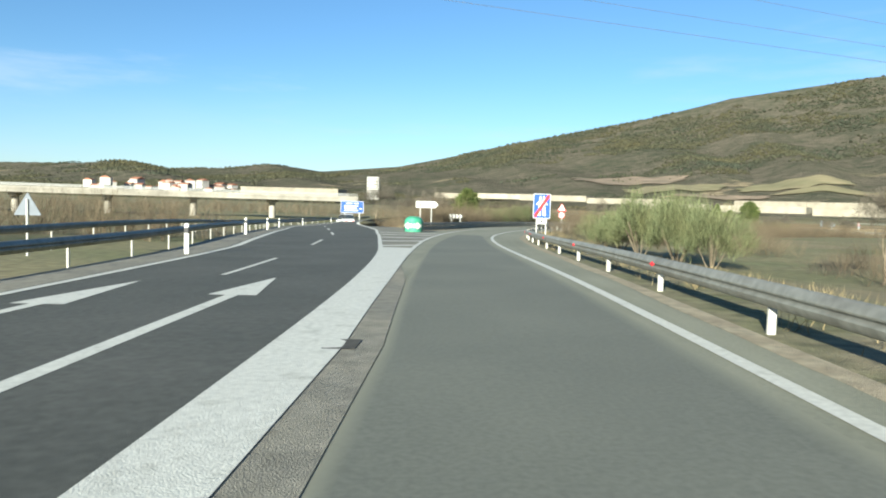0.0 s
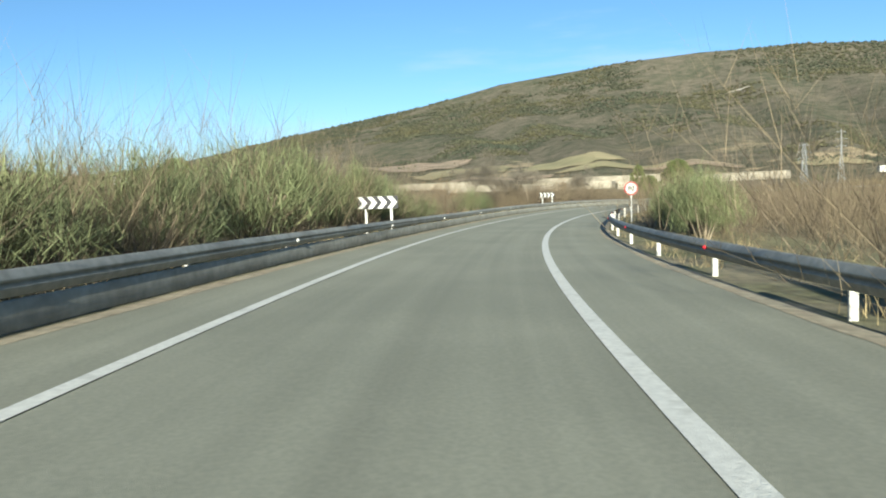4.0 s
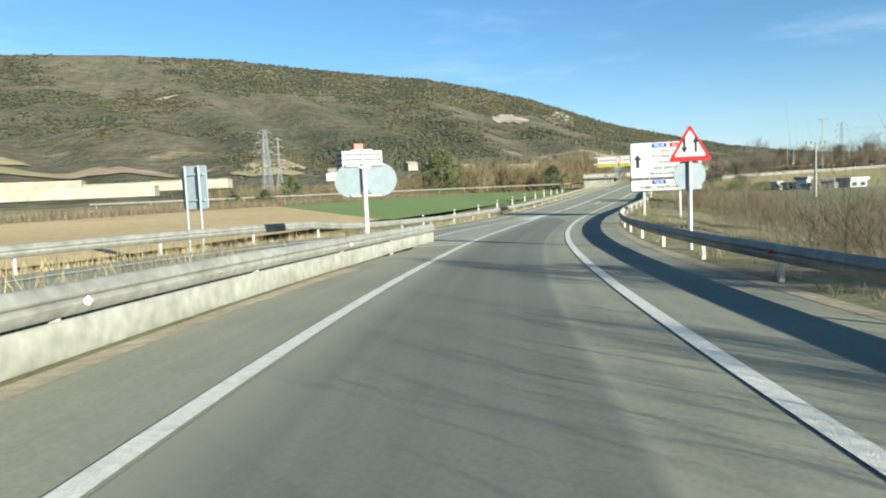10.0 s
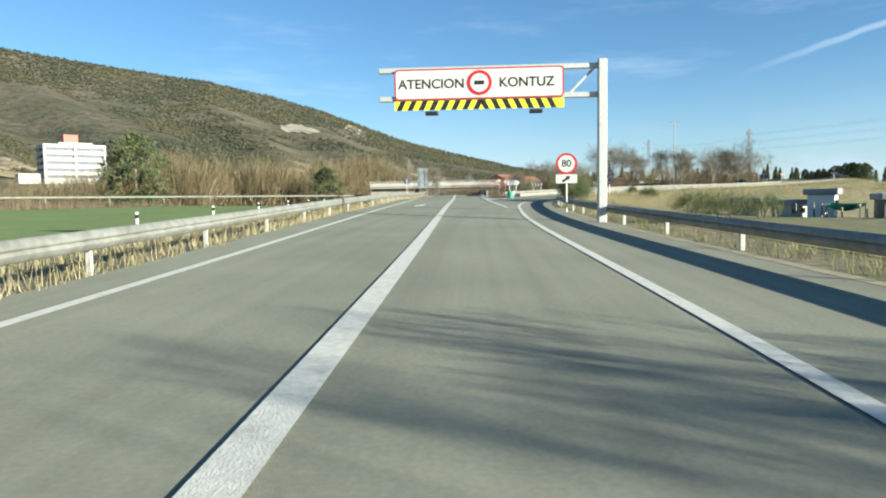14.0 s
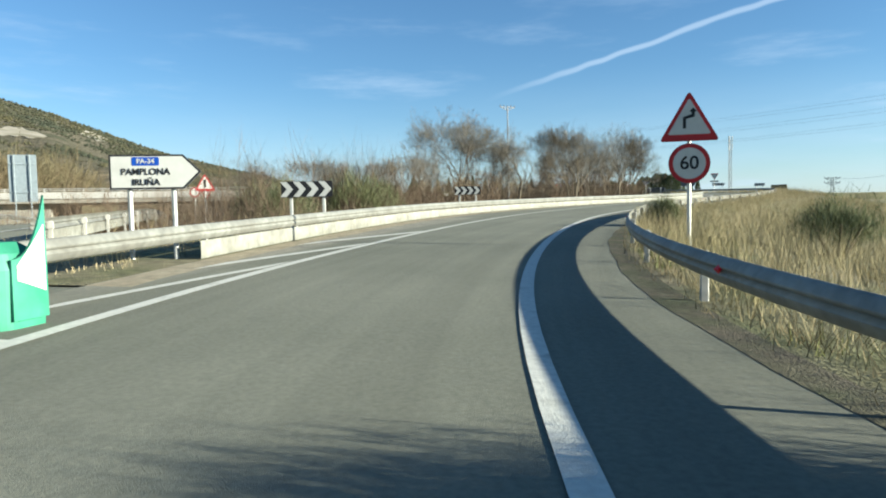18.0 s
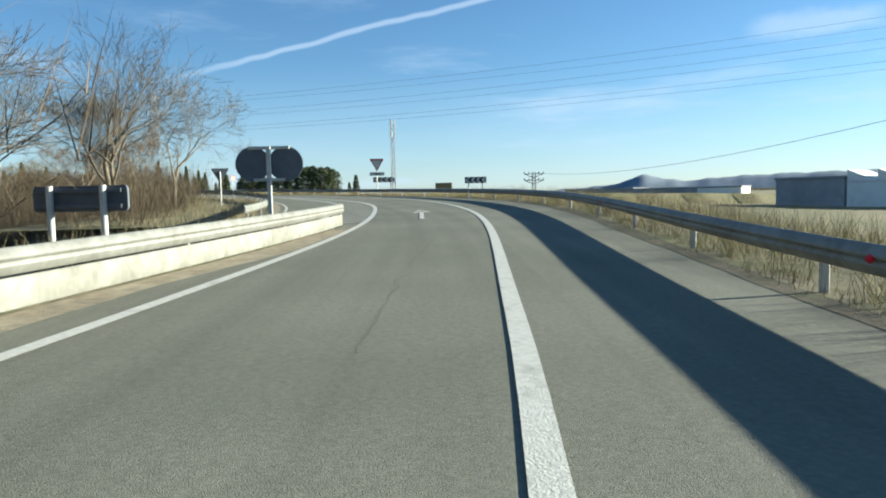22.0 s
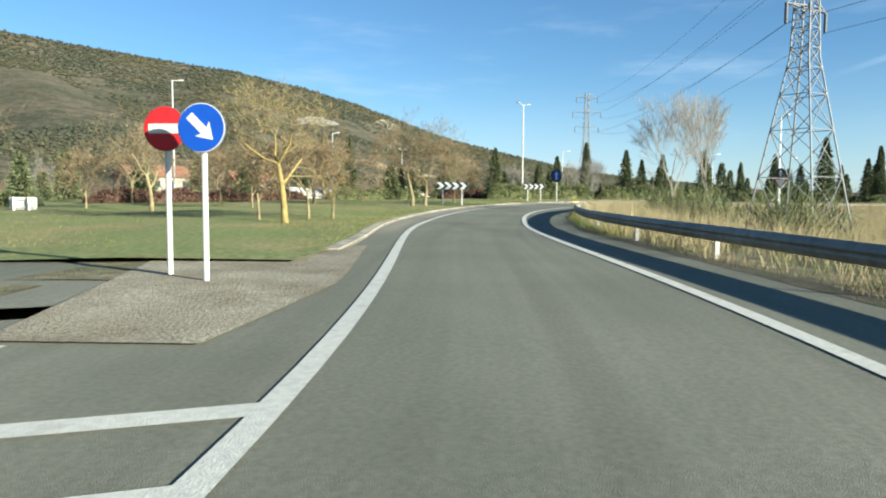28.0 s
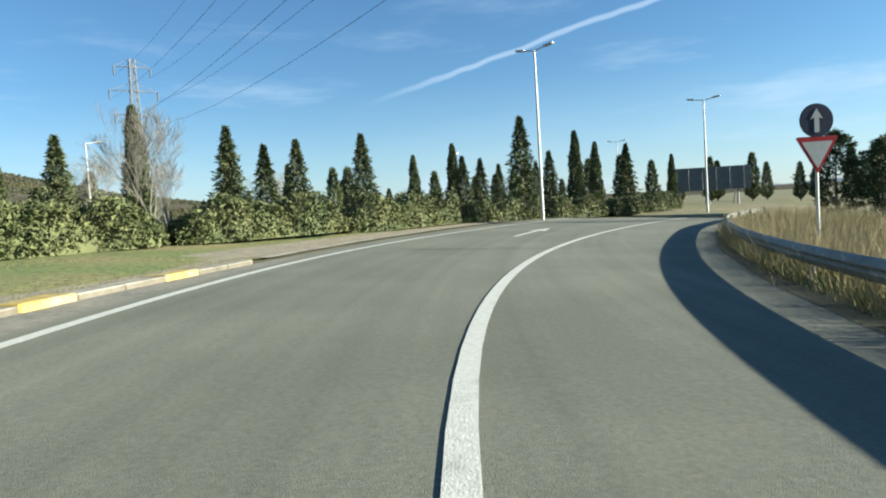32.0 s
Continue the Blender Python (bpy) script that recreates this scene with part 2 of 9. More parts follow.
PLAN_Z = [0.00, 0.00, -0.16, -0.49, -0.84, -1.14, -1.41, -1.54, -1.55, -1.60, -1.82, -2.23, -2.77, -3.18, -3.21, -2.93, -2.57, -2.32, -2.11, -1.65, -1.23, -0.82, -0.31, 0.18, 0.68, 1.15, 1.45, 1.73, 1.83, 1.83, 1.83]
PLAN_BANK = [0.020, 0.020, 0.014, -0.001, -0.014, -0.023, -0.023, -0.020, -0.027, -0.035, -0.037, -0.033, -0.020, -0.008, -0.011, -0.017, -0.028, -0.034, -0.027, -0.021, -0.016, -0.003, 0.023, 0.016, 0.000, 0.003, -0.002, -0.032, -0.046, -0.046, -0.046]
S0, STEP = -30.0, 20.0


def spline(values, n=40):
    """Catmull-Rom through evenly spaced values, n samples a span."""
    v = np.array(values, float)
    v = np.concatenate([2 * v[:1] - v[1:2], v, 2 * v[-1:] - v[-2:-1]])
    out = []
    t = np.arange(n) / n
    for i in range(1, len(v) - 2):
        a, b, c, d = v[i - 1], v[i], v[i + 1], v[i + 2]
        tt = t.reshape(-1, *([1] * np.ndim(a)))
        out.append(0.5 * (2 * b + (c - a) * tt + (2 * a - 5 * b + 4 * c - d) * tt**2 + (3 * b - a - 3 * c + d) * tt**3))
    return np.concatenate(out)


CXY = spline(PLAN_XY)
CS = S0 + STEP / 40 * np.arange(len(CXY))
CZ, CB = spline(PLAN_Z), spline(PLAN_BANK)
CH = np.unwrap(np.arctan2(np.gradient(CXY[:, 0]), np.gradient(CXY[:, 1])))


def level(s, u):
    return np.interp(s, CS, CZ) + np.interp(s, CS, CB) * np.clip(u, -9, 7)


def across_plan(u):
    """Plan units for an offset in metres from the line; far from the road the offsets are plan units already."""
    a = np.abs(u)
    return np.sign(u) * np.interp(a, [0, 9, 22, 1e4], [0, 9 / TRUE, 22, 1e4])


def spot(s, u, h=0.0):
    """The place u to the right of the plan's line at s along it, h above the road."""
    s, u = np.asarray(s, float), across_plan(np.asarray(u, float))
    a = np.interp(s, CS, CH)
    return np.stack([np.interp(s, CS, CXY[:, 0]) + u * np.cos(a), np.interp(s, CS, CXY[:, 1]) - u * np.sin(a), level(s, u) + h], -1)


def heading(s):
    return float(np.interp(s, CS, CH))


def nearest(x, y):
    """Along and across the plan's line for arrays of places."""
    x, y = np.atleast_1d(np.asarray(x, float)), np.atleast_1d(np.asarray(y, float))
    cs, cx, cy, ch = CS[::4], CXY[::4, 0], CXY[::4, 1], CH[::4]
    s, u, d = np.zeros(len(x)), np.zeros(len(x)), np.zeros(len(x))
    for k in range(0, len(x), 4000):
        xx, yy = x[k:k + 4000, None], y[k:k + 4000, None]
        q = (xx - cx) ** 2 + (yy - cy) ** 2
        i = q.argmin(1)
        dx, dy = x[k:k + 4000] - cx[i], y[k:k + 4000] - cy[i]
        s[k:k + 4000] = cs[i] + dx * np.sin(ch[i]) + dy * np.cos(ch[i])
        u[k:k + 4000] = dx * np.cos(ch[i]) - dy * np.sin(ch[i])
        d[k:k + 4000] = np.sqrt(q[np.arange(len(i)), i])
    return s, u, d


def soft_line(*points):
    """A smooth offset u(s) from pairs (s, u)."""
    p = np.array(points, float)
    g = np.arange(p[0, 0], p[-1, 0] + 0.5, 1.0)
    v = np.interp(g, p[:, 0], p[:, 1])
    k = np.exp(-0.5 * (np.arange(-9, 10) / 3.5) ** 2)
    k /= k.sum()
    v = np.convolve(np.pad(v, 9, mode="reflect", reflect_type="odd"), k, "valid")
    return lambda s: np.interp(s, g, v)


RIGHT = soft_line((-30, 2.96), (-22, 2.96), (-14, 2.95), (-6, 2.94), (2, 2.87), (10, 2.66), (18, 2.33), (26, 1.88), (34, 1.39), (42, 1.13), (50, 1.06), (58, 1.09),
               (66, 1.1), (74, 1.08), (82, 1.06), (90, 1.05), (98, 1.09), (106, 1.18), (114, 1.23), (122, 1.24), (130, 1.24), (138, 1.29), (146, 1.41), (154, 1.57),
               (162, 1.71), (170, 1.76), (178, 1.8), (186, 1.79), (194, 1.75), (202, 1.68), (210, 1.55), (218, 1.45), (226, 1.43), (234, 1.59), (242, 1.87), (250, 2.16),
               (258, 2.33), (266, 2.36), (274, 2.29), (282, 2.16), (290, 2), (298, 1.8), (306, 1.44), (314, 0.87), (322, 0.42), (330, 0.2), (338, -0.02), (346, -0.36),
               (354, -0.58), (362, -0.63), (370, -0.54), (378, -0.3), (386, 0.11), (394, 0.73), (402, 1.5), (410, 2.31), (418, 3.02), (426, 3.42), (434, 3.59), (442, 3.7),
               (450, 3.55), (458, 3.44), (466, 3.28), (474, 3.02), (482, 2.58), (490, 1.91), (498, 0.99), (506, 0.37), (514, -0.04), (522, 0.14), (530, 1.23), (538, 2.63),
               (546, 3.9), (554, 4.98), (562, 5.92))
LEFT_A = soft_line((29.9, -2.47), (37.9, -2.73), (45.9, -2.94), (53.9, -3.07), (61.9, -3.2), (69.9, -3.33), (77.9, -3.35), (85.9, -3.33), (93.9, -3.34), (101.9, -3.27),
               (109.9, -3.17), (117.9, -3.08), (125.9, -3.02), (133.9, -2.99), (141.9, -2.97), (149.9, -2.89), (157.9, -2.76), (165.9, -2.62), (173.9, -2.44),
               (181.9, -2.33), (189.9, -2.37), (197.9, -2.36), (205.9, -2.25), (213.9, -2.13), (221.9, -2.04), (229.9, -1.88), (237.9, -1.63), (245.9, -1.43),
               (253.9, -1.29))
LEFT_B = soft_line((322, -4.16), (330, -4.37), (338, -4.42), (346, -4.66), (354, -5.01), (362, -5.33), (370, -5.33), (378, -4.9), (386, -4.18), (394, -3.27), (402, -2.5), (406, -2.24),
               (408, -2.1), (410.5, -1.9), (413.5, -1.45), (418, -0.85), (422, -0.6), (430, -0.62), (435, -0.6), (442, -0.47), (450, -0.6), (458, -1), (466, -1.19), (474, -1.29),
               (482, -1.57), (490, -2.22), (498, -3.05), (506, -3.5), (514, -4.03), (522, -4.54), (530, -4.47), (538, -3.89), (546, -3.27), (554, -2.69), (562, -2.15))
RAIL_R = soft_line((-30, 3.74), (-22, 3.74), (-14, 3.75), (-6, 3.76), (2, 3.76), (10, 3.79), (18, 3.85), (26, 3.86), (34, 3.77), (42, 3.68), (50, 3.73), (58, 3.87),
               (66, 3.96), (74, 4.03), (82, 4), (90, 3.83), (98, 3.76), (106, 3.85), (114, 4.08), (122, 4.38), (130, 4.7), (138, 4.96), (146, 5.05), (154, 4.95),
               (162, 4.9), (170, 4.93), (178, 4.93), (186, 4.89), (194, 4.71), (202, 4.48), (210, 4.24), (218, 4.17), (226, 4.24), (234, 4.47), (242, 5.01), (250, 5.73),
               (258, 6.18), (266, 6.07), (274, 5.65), (282, 5.17), (290, 4.85), (298, 4.71), (306, 4.31), (314, 3.65), (322, 2.94), (330, 2.36), (338, 2.05), (346, 2.07),
               (354, 2.33), (362, 2.65), (370, 3.01), (378, 3.37), (386, 3.7), (394, 4.23), (402, 5.23), (410, 6.29), (418, 6.89), (426, 7.06), (434, 7.18), (442, 7.37),
               (450, 7.31), (458, 6.9), (466, 6.18), (474, 5.34), (482, 4.59), (490, 4.02), (498, 3.63), (506, 3.47), (514, 3.7), (522, 4.73), (530, 6.47), (538, 8.04),
               (546, 9.04), (554, 9.75), (562, 10.33))
RAIL_LA = soft_line((47.5, -7.4), (50.1, -6.75), (53.7, -5.75), (56.9, -5.15), (64.9, -5.05), (72.9, -5.39), (80.9, -5.48), (88.9, -5.35), (96.9, -5.09), (104.9, -4.83), (112.9, -4.73), (120.9, -4.8), (128.9, -4.94), (136.9, -5.05),
               (144.9, -5.02), (152.9, -4.94), (160.9, -4.78), (168.9, -4.42), (176.9, -4.16), (184.9, -4.14), (192.9, -4.27), (200.9, -4.28), (208.9, -3.99), (216.9, -3.66))
RAIL_LB = soft_line((326, -5.78), (334, -6.49), (342, -7.37), (350, -8.18), (358, -8.5), (366, -8.15), (374, -7.38), (382, -6.41), (390, -5.28), (398, -3.92), (406, -2.63))
RAIL_LC = soft_line((405, -7.2), (415, -6.9), (425, -6.5), (439, -6.2), (446, -6.5), (453, -6.9), (463, -8), (472, -9.3), (484, -13))

# the trunk road that the slip roads join and leave: a straight line in the plan
TRUNK_A, TRUNK_DIR = Vector((137.87, 181.32, 0)), Vector((66.02, 11.43, 0)).normalized()
TRUNK_N = Vector((TRUNK_DIR.y, -TRUNK_DIR.x, 0))


KERB = soft_line((472, -3.9), (474, -3.6), (480, -2.4), (484, -2.6), (486, -2.95), (490.4, -3.65), (495.4, -4.05), (499, -4.32), (502.3, -4.6), (507, -4.75), (511, -5.0), (515, -5.4), (520, -5.85), (524, -6.1), (526, -5.95), (529.2, -5.4), (533, -5.1), (545, -4.8), (561, -4.5))


def pave_left(s):
    """Left edge of the paved strip."""
    start = np.interp(s, [-30, 10, 17, 25.5, 30.9, 45, 48, 52, 56], [-1.7, -2.1, -2.6, -3.7, -4.8, -8.0, -7.4, -6.1, -5.15])
    joined = np.interp(s, [211, 217, 219, 227, 240, 252, 260, 268, 276, 284, 292, 300, 307, 315, 322, 330], [-3.7, -4.2, -8.2, -7.1, -5.9, -5.6, -5.6, -5.7, -5.85, -6.1, -6.7, -7.6, -9.0, -10.7, -12.7, -15])
    kerbed = KERB(np.clip(s, 472, 561)) + np.interp(s, [472, 473.8], [-5.3, 0])
    return np.select([s < 56, s < 211, s < 322, s < 403.2, s < 472], [start, RAIL_LA(s) + 0.12, joined, RAIL_LB(s) + 0.12, RAIL_LC(s) + 0.15], kerbed)


def pave_right(s):
    return RAIL_R(s) - 0.25


def trunk(d, u, h=0.0):
    """A place d metres along the trunk road's centre line and u to its right."""
    d, u = np.broadcast_arrays(np.asarray(d, float), np.asarray(u, float))
    k = np.clip((d - 48) / 50, 0, 1)
    u = u - 0.5 * k * k * (3 - 2 * k)
    x, y = TRUNK_A.x + d * TRUNK_DIR.x + u * TRUNK_N.x, TRUNK_A.y + d * TRUNK_DIR.y + u * TRUNK_N.y
    s, uu, _ = nearest(x.ravel(), y.ravel())
    s, uu = s.reshape(d.shape), uu.reshape(d.shape)
    near = level(s, uu)
    dip = np.clip((d - 104) / 40, 0, 1)
    far = np.where(d > 90, -1.3 + 0.003 * (d - 125) - 2.3 * dip * dip * (3 - 2 * dip), near)
    w = np.clip((d - 100) / 40, 0, 1)
    w = w * w * (3 - 2 * w)
    back = np.clip((-d - 20) / 40, 0, 1) * np.clip((across_plan(pave_left(s) - 0.2) - uu) / 4, 0, 1)
    z = near * (1 - w) + far * w
    z = z * (1 - back) + (-2.4) * back
    return np.stack([x, y, z + h], -1)


# ---- mesh helpers ----


def mesh_from(name, verts, faces, materials=(), smooth=False, index=None):
    me = bpy.data.meshes.new(name)
    v = np.asarray(verts, np.float32).reshape(-1, 3)
    if isinstance(faces, np.ndarray):
        k = faces.shape[1]
        me.vertices.add(len(v))
        me.vertices.foreach_set("co", v.ravel())
        me.loops.add(faces.size)
        me.loops.foreach_set("vertex_index", faces.astype(np.int32).ravel())
        me.polygons.add(len(faces))
        me.polygons.foreach_set("loop_start", np.arange(0, faces.size, k, dtype=np.int32))
        me.update(calc_edges=True)
    else:
        me.from_pydata([tuple(map(float, p)) for p in v], [], faces)
    for m in materials:
        me.materials.append(m)
    if index is not None:
        me.polygons.foreach_set("material_index", np.asarray(index, np.int32))
    if smooth:
        me.polygons.foreach_set("use_smooth", np.ones(len(me.polygons), bool))
    me.update()
    return me


def grid_faces(n, m):
    """Quads of a grid of n rows of m points."""
    i, j = np.meshgrid(np.arange(n - 1), np.arange(m - 1), indexing="ij")
    a = (i * m + j).ravel()
    return np.stack([a, a + 1, a + m + 1, a + m], 1)


def sheet(name, points, material, label="", category="", kind="structure", parent=None, smooth=True):
    """A surface from rows of points (n, m, 3)."""
    n, m = points.shape[:2]
    me = mesh_from(name, points.reshape(-1, 3), grid_faces(n, m)[:, ::-1].copy(), [material], smooth)
    me.polygons.foreach_get("use_smooth", np.zeros(len(me.polygons), bool))
    ob = new(name, me)
    ob.parent = parent
    if parent is None:
        tagged(ob, label, category, kind=kind)
    return ob


def ribbon(name, s0, s1, left, right, material, h=0.0, step=1.0, across=5, label="", category="road", place=spot, parent=None):
    """A strip along the plan between two offsets (numbers or functions of s)."""
    s = np.linspace(s0, s1, max(2, int((s1 - s0) / step) + 1))
    a = left(s) if callable(left) else np.full_like(s, left)
    b = right(s) if callable(right) else np.full_like(s, right)
    w = np.linspace(0, 1, across)
    u = a[:, None] * (1 - w) + b[:, None] * w
    ob = sheet(name, place(np.repeat(s[:, None], across, 1), u, h), material, label, category, parent=parent)
    lane = ob.data.attributes.new("lane", "FLOAT_VECTOR", "POINT")
    lane.data.foreach_set("vector", np.stack([np.repeat(s[:, None], across, 1), u, 0 * u], -1).astype(np.float32).ravel())
    return ob


def box_bm(bm, size, at=(0, 0, 0), rot=None, bevel=0.0):
    m = Matrix.Translation(at) @ (rot or Matrix.Identity(4)) @ Matrix.Diagonal((*size, 1))
    r = bmesh.ops.create_cube(bm, size=1.0, matrix=m)
    if bevel:
        e = list({e for v in r["verts"] for e in v.link_edges})
        bmesh.ops.bevel(bm, geom=e, offset=bevel, segments=1, affect="EDGES", profile=0.5)
    return bm


def part(name, bm, material, parent, label="", smooth=False):
    me = bpy.data.meshes.new(name)
    bm.to_mesh(me)
    bm.free()
    me.materials.append(material)
    if smooth:
        me.polygons.foreach_set("use_smooth", np.ones(len(me.polygons), bool))
    ob = new(name, me)
    ob.parent = parent
    if label:
        ob["label"] = label
    return ob


def thing(name, m, label, category, group="", kind=""):
    """An Empty at the base of a thing, which parents its parts."""
    ob = new(name)
    ob.empty_display_size = 0.2
    ob.matrix_basis = m
    return tagged(ob, label, category, group, kind)


def base_pose(s, u, turn=0.0, h=0.0, place=spot):
    """Upright at (s, u); its +y looks along the road, turned clockwise by some degrees."""
    p = place(s, u, h)
    a = heading(s) if place is spot else math.atan2(TRUNK_DIR.x, TRUNK_DIR.y)
    return Matrix.Translation(p) @ Matrix.Rotation(-a - radians(turn), 4, "Z")

# ---- ground: one sheet to the horizon ----
SKYLINE = [(-180, 60), (-60, 80), (-38, 103), (-33, 97), (-30, 104), (-27, 86), (-23, 96), (-19, 115), (-15, 98), (-8.4, 123), (-3.4, 163), (1.5, 207), (7.8, 253), (12.5, 288), (18.7, 343), (19.6, 352), (24.5, 375),
           (30, 398), (36, 408), (43.7, 402), (52, 368), (59.5, 337), (64, 303), (68, 262), (72, 207), (75, 168), (79, 130), (84, 86), (90, 52), (100, 36), (118, 36), (128, 26), (140, 20), (170, 24), (180, 60)]
HUB = (150.0, 150.0)


def hill_height(x, y):
    """The mountain and the low far hills, by the way and the distance from the middle of the place."""
    dx, dy = x - HUB[0], y - HUB[1]
    r, az = np.hypot(dx, dy), np.degrees(np.arctan2(dx, dy))
    t = np.array(SKYLINE, float)
    top = np.interp(az, t[:, 0], t[:, 1])
    crest = 2100 + 1800 * np.clip((np.abs(az - 30) - 62) / 20, 0, 1)
    foot = 520 + 900 * np.clip((np.abs(az - 30) - 62) / 20, 0, 1)
    k = np.clip((r - foot) / (crest - foot), 0, 1)
    shape = k**1.25 * (1 - 0.12 * np.sin(math.pi * k))
    over = np.clip((r - crest) / 1500, 0, 1)
    ripple = 0.35 * np.sin(np.radians(az) * 37 + 1.3 * np.sin(r / 210)) * 0.05 + np.sin(np.radians(az) * 53 + r / 190) * 0.010 + np.sin(r / 140 + az * 0.35) * 0.012
    return top * (shape * (1 - 0.35 * over) + ripple * np.sin(math.pi * np.clip(k, 0, 1)))


def terrain(x, y):
    s, u, d = nearest(x, y)
    zr = np.interp(s, CS, CZ)
    road_z = level(s, u)
    soft = np.interp(s, [-30, 40, 120, 200, 260, 320, 360, 400, 445, 490, 560], [-0.8, -1.8, -2.3, -2.7, -3.6, -3.0, -3.0, -2.4, -0.7, 0.7, 1.2])
    low = np.interp(s, [300, 345, 405, 445, 475, 495], [0, -1.9, -2.4, -2.2, -0.8, 0.0])
    soft = soft + np.where(u > 0, low, 0.0)
    out = np.abs(u)
    near = road_z - 0.30 - 0.10 * np.clip(out - 6, 0, 8)
    a = np.clip((out - 9) / 22, 0, 1)
    a = a * a * (3 - 2 * a)
    z = near * (1 - a) + soft * a
    far = np.clip((d - 60) / 300, 0, 1)
    south = np.clip((125 - y) / 60, 0, 1) * np.clip((x - 220) / 60, 0, 1) * np.clip((520 - x) / 80, 0, 1)
    z = z * (1 - far) + (-1.0 - 3.8 * south + 0.004 * np.clip(d - 300, 0, 600)) * far
    # the motorway lies lower as it leaves
    mw = np.clip(1 - np.abs(u - np.interp(s, [0, 31, 47, 62, 80, 100, 130], [-4.5, -7.5, -11, -15.5, -22.5, -33, -50])) / 22, 0, 1) * np.clip((s - 25) / 60, 0, 1) * (s < 150)
    z = z - 1.0 * mw
    # keep under the trunk road
    q = (x - TRUNK_A.x) * TRUNK_N.x + (y - TRUNK_A.y) * TRUNK_N.y
    dd = (x - TRUNK_A.x) * TRUNK_DIR.x + (y - TRUNK_A.y) * TRUNK_DIR.y
    w = np.clip(1 - (np.abs(q + 1) - 7) / 8, 0, 1) * (dd > -110) * (dd < 600)
    tz = trunk(dd, q)[..., 2] - 0.28
    z = np.where(w > 0, np.minimum(z, z * (1 - w) + tz * w), z)
    bumps = 0.10 * np.sin(x * 0.31 + 1.7 * np.sin(y * 0.13)) * np.sin(y * 0.27 + x * 0.05) * np.clip((out - 12) / 15, 0, 1)
    return z + bumps


def steps(lo, hi, fine, end):
    g = list(np.arange(lo, hi + fine, fine))
    d = fine
    while g[-1] < end:
        d *= 1.13
        g.append(g[-1] + d)
    d = fine
    while g[0] > -end:
        d *= 1.13
        g.insert(0, g[0] - d)
    return np.array(g)


gx, gy = steps(-50, 460, 3.0, 4600), steps(-40, 260, 3.0, 4600)
X, Y = np.meshgrid(gx, gy, indexing="ij")
ZZ = terrain(X.ravel(), Y.ravel()).reshape(X.shape)
ground = sheet("ground", np.stack([X, Y, ZZ], -1)[:, ::-1], GROUND, "dry winter grassland and soil of a wide valley", "ground")


# ---- the mountain ----
def hill_material():
    m = bpy.data.materials.new("mountain_scrub")
    m.use_nodes = True
    n, l = m.node_tree.nodes, m.node_tree.links
    bsdf = n["Principled BSDF"]
    bsdf.inputs["Roughness"].default_value = 1.0
    bsdf.inputs["Specular IOR Level"].default_value = 0.0
    geo = n.new("ShaderNodeNewGeometry")

    def tex(scale, detail, rough=0.6):
        t = n.new("ShaderNodeTexNoise")
        t.inputs["Scale"].default_value, t.inputs["Detail"].default_value, t.inputs["Roughness"].default_value = scale, detail, rough
        l.new(geo.outputs["Position"], t.inputs["Vector"])
        return t.outputs["Fac"]

    def ramp(fac, *stops):
        r = n.new("ShaderNodeValToRGB")
        while len(r.color_ramp.elements) < len(stops):
            r.color_ramp.elements.new(0.5)
        for e, (p, c) in zip(r.color_ramp.elements, stops):
            e.position, e.color = p, (*c, 1)
        l.new(fac, r.inputs[0])
        return r.outputs[0]

    def mix(fac, a, b):
        x = n.new("ShaderNodeMix")
        x.data_type = "RGBA"
        l.new(fac, x.inputs[0])
        ab = [i for i in x.inputs if i.type == "RGBA"]
        l.new(a, ab[0])
        l.new(b, ab[1])
        return [o for o in x.outputs if o.type == "RGBA"][0]

    big = ramp(tex(0.0042, 5), (0.36, (0.074, 0.080, 0.052)), (0.47, (0.104, 0.100, 0.070)), (0.56, (0.148, 0.128, 0.096)), (0.66, (0.086, 0.090, 0.060)))
    dark = ramp(tex(0.03, 8, 0.75), (0.42, (0.055, 0.062, 0.042)), (0.60, (0.146, 0.126, 0.094)))
    col = mix(ramp(tex(0.012, 4), (0.3, (0.35, 0.35, 0.35)), (0.7, (0.75, 0.75, 0.75))), big, dark)
    bare = ramp(tex(0.0065, 7, 0.65), (0.60, (0, 0, 0)), (0.66, (1, 1, 1)))
    tan = n.new("ShaderNodeRGB")
    tan.outputs[0].default_value = (0.36, 0.29, 0.18, 1)
    sep = n.new("ShaderNodeSeparateXYZ")
    l.new(geo.outputs["Position"], sep.inputs[0])
    low = n.new("ShaderNodeMapRange")
    low.inputs["From Min"].default_value, low.inputs["From Max"].default_value = 35, 85
    low.inputs["To Min"].default_value, low.inputs["To Max"].default_value = 1.0, 0.12
    l.new(sep.outputs["Z"], low.inputs["Value"])
    mu = n.new("ShaderNodeMath")
    mu.operation = "MULTIPLY"
    l.new(bare, mu.inputs[0])
    l.new(low.outputs[0], mu.inputs[1])
    col = mix(mu.outputs[0], col, tan.outputs[0])
    l.new(col, bsdf.inputs["Base Color"])
    b = n.new("ShaderNodeBump")
    b.inputs["Strength"].default_value, b.inputs["Distance"].default_value = 1.0, 8.0
    l.new(tex(0.06, 6), b.inputs["Height"])
    l.new(b.outputs[0], bsdf.inputs["Normal"])
    return m


HILL = hill_material()
az = np.radians(np.arange(-180, 180.01, 0.4))
rr = np.concatenate([np.linspace(430, 1000, 24), np.linspace(1025, 2100, 44), np.linspace(2160, 4300, 34)])
AZ, RR = np.meshgrid(az, rr, indexing="ij")
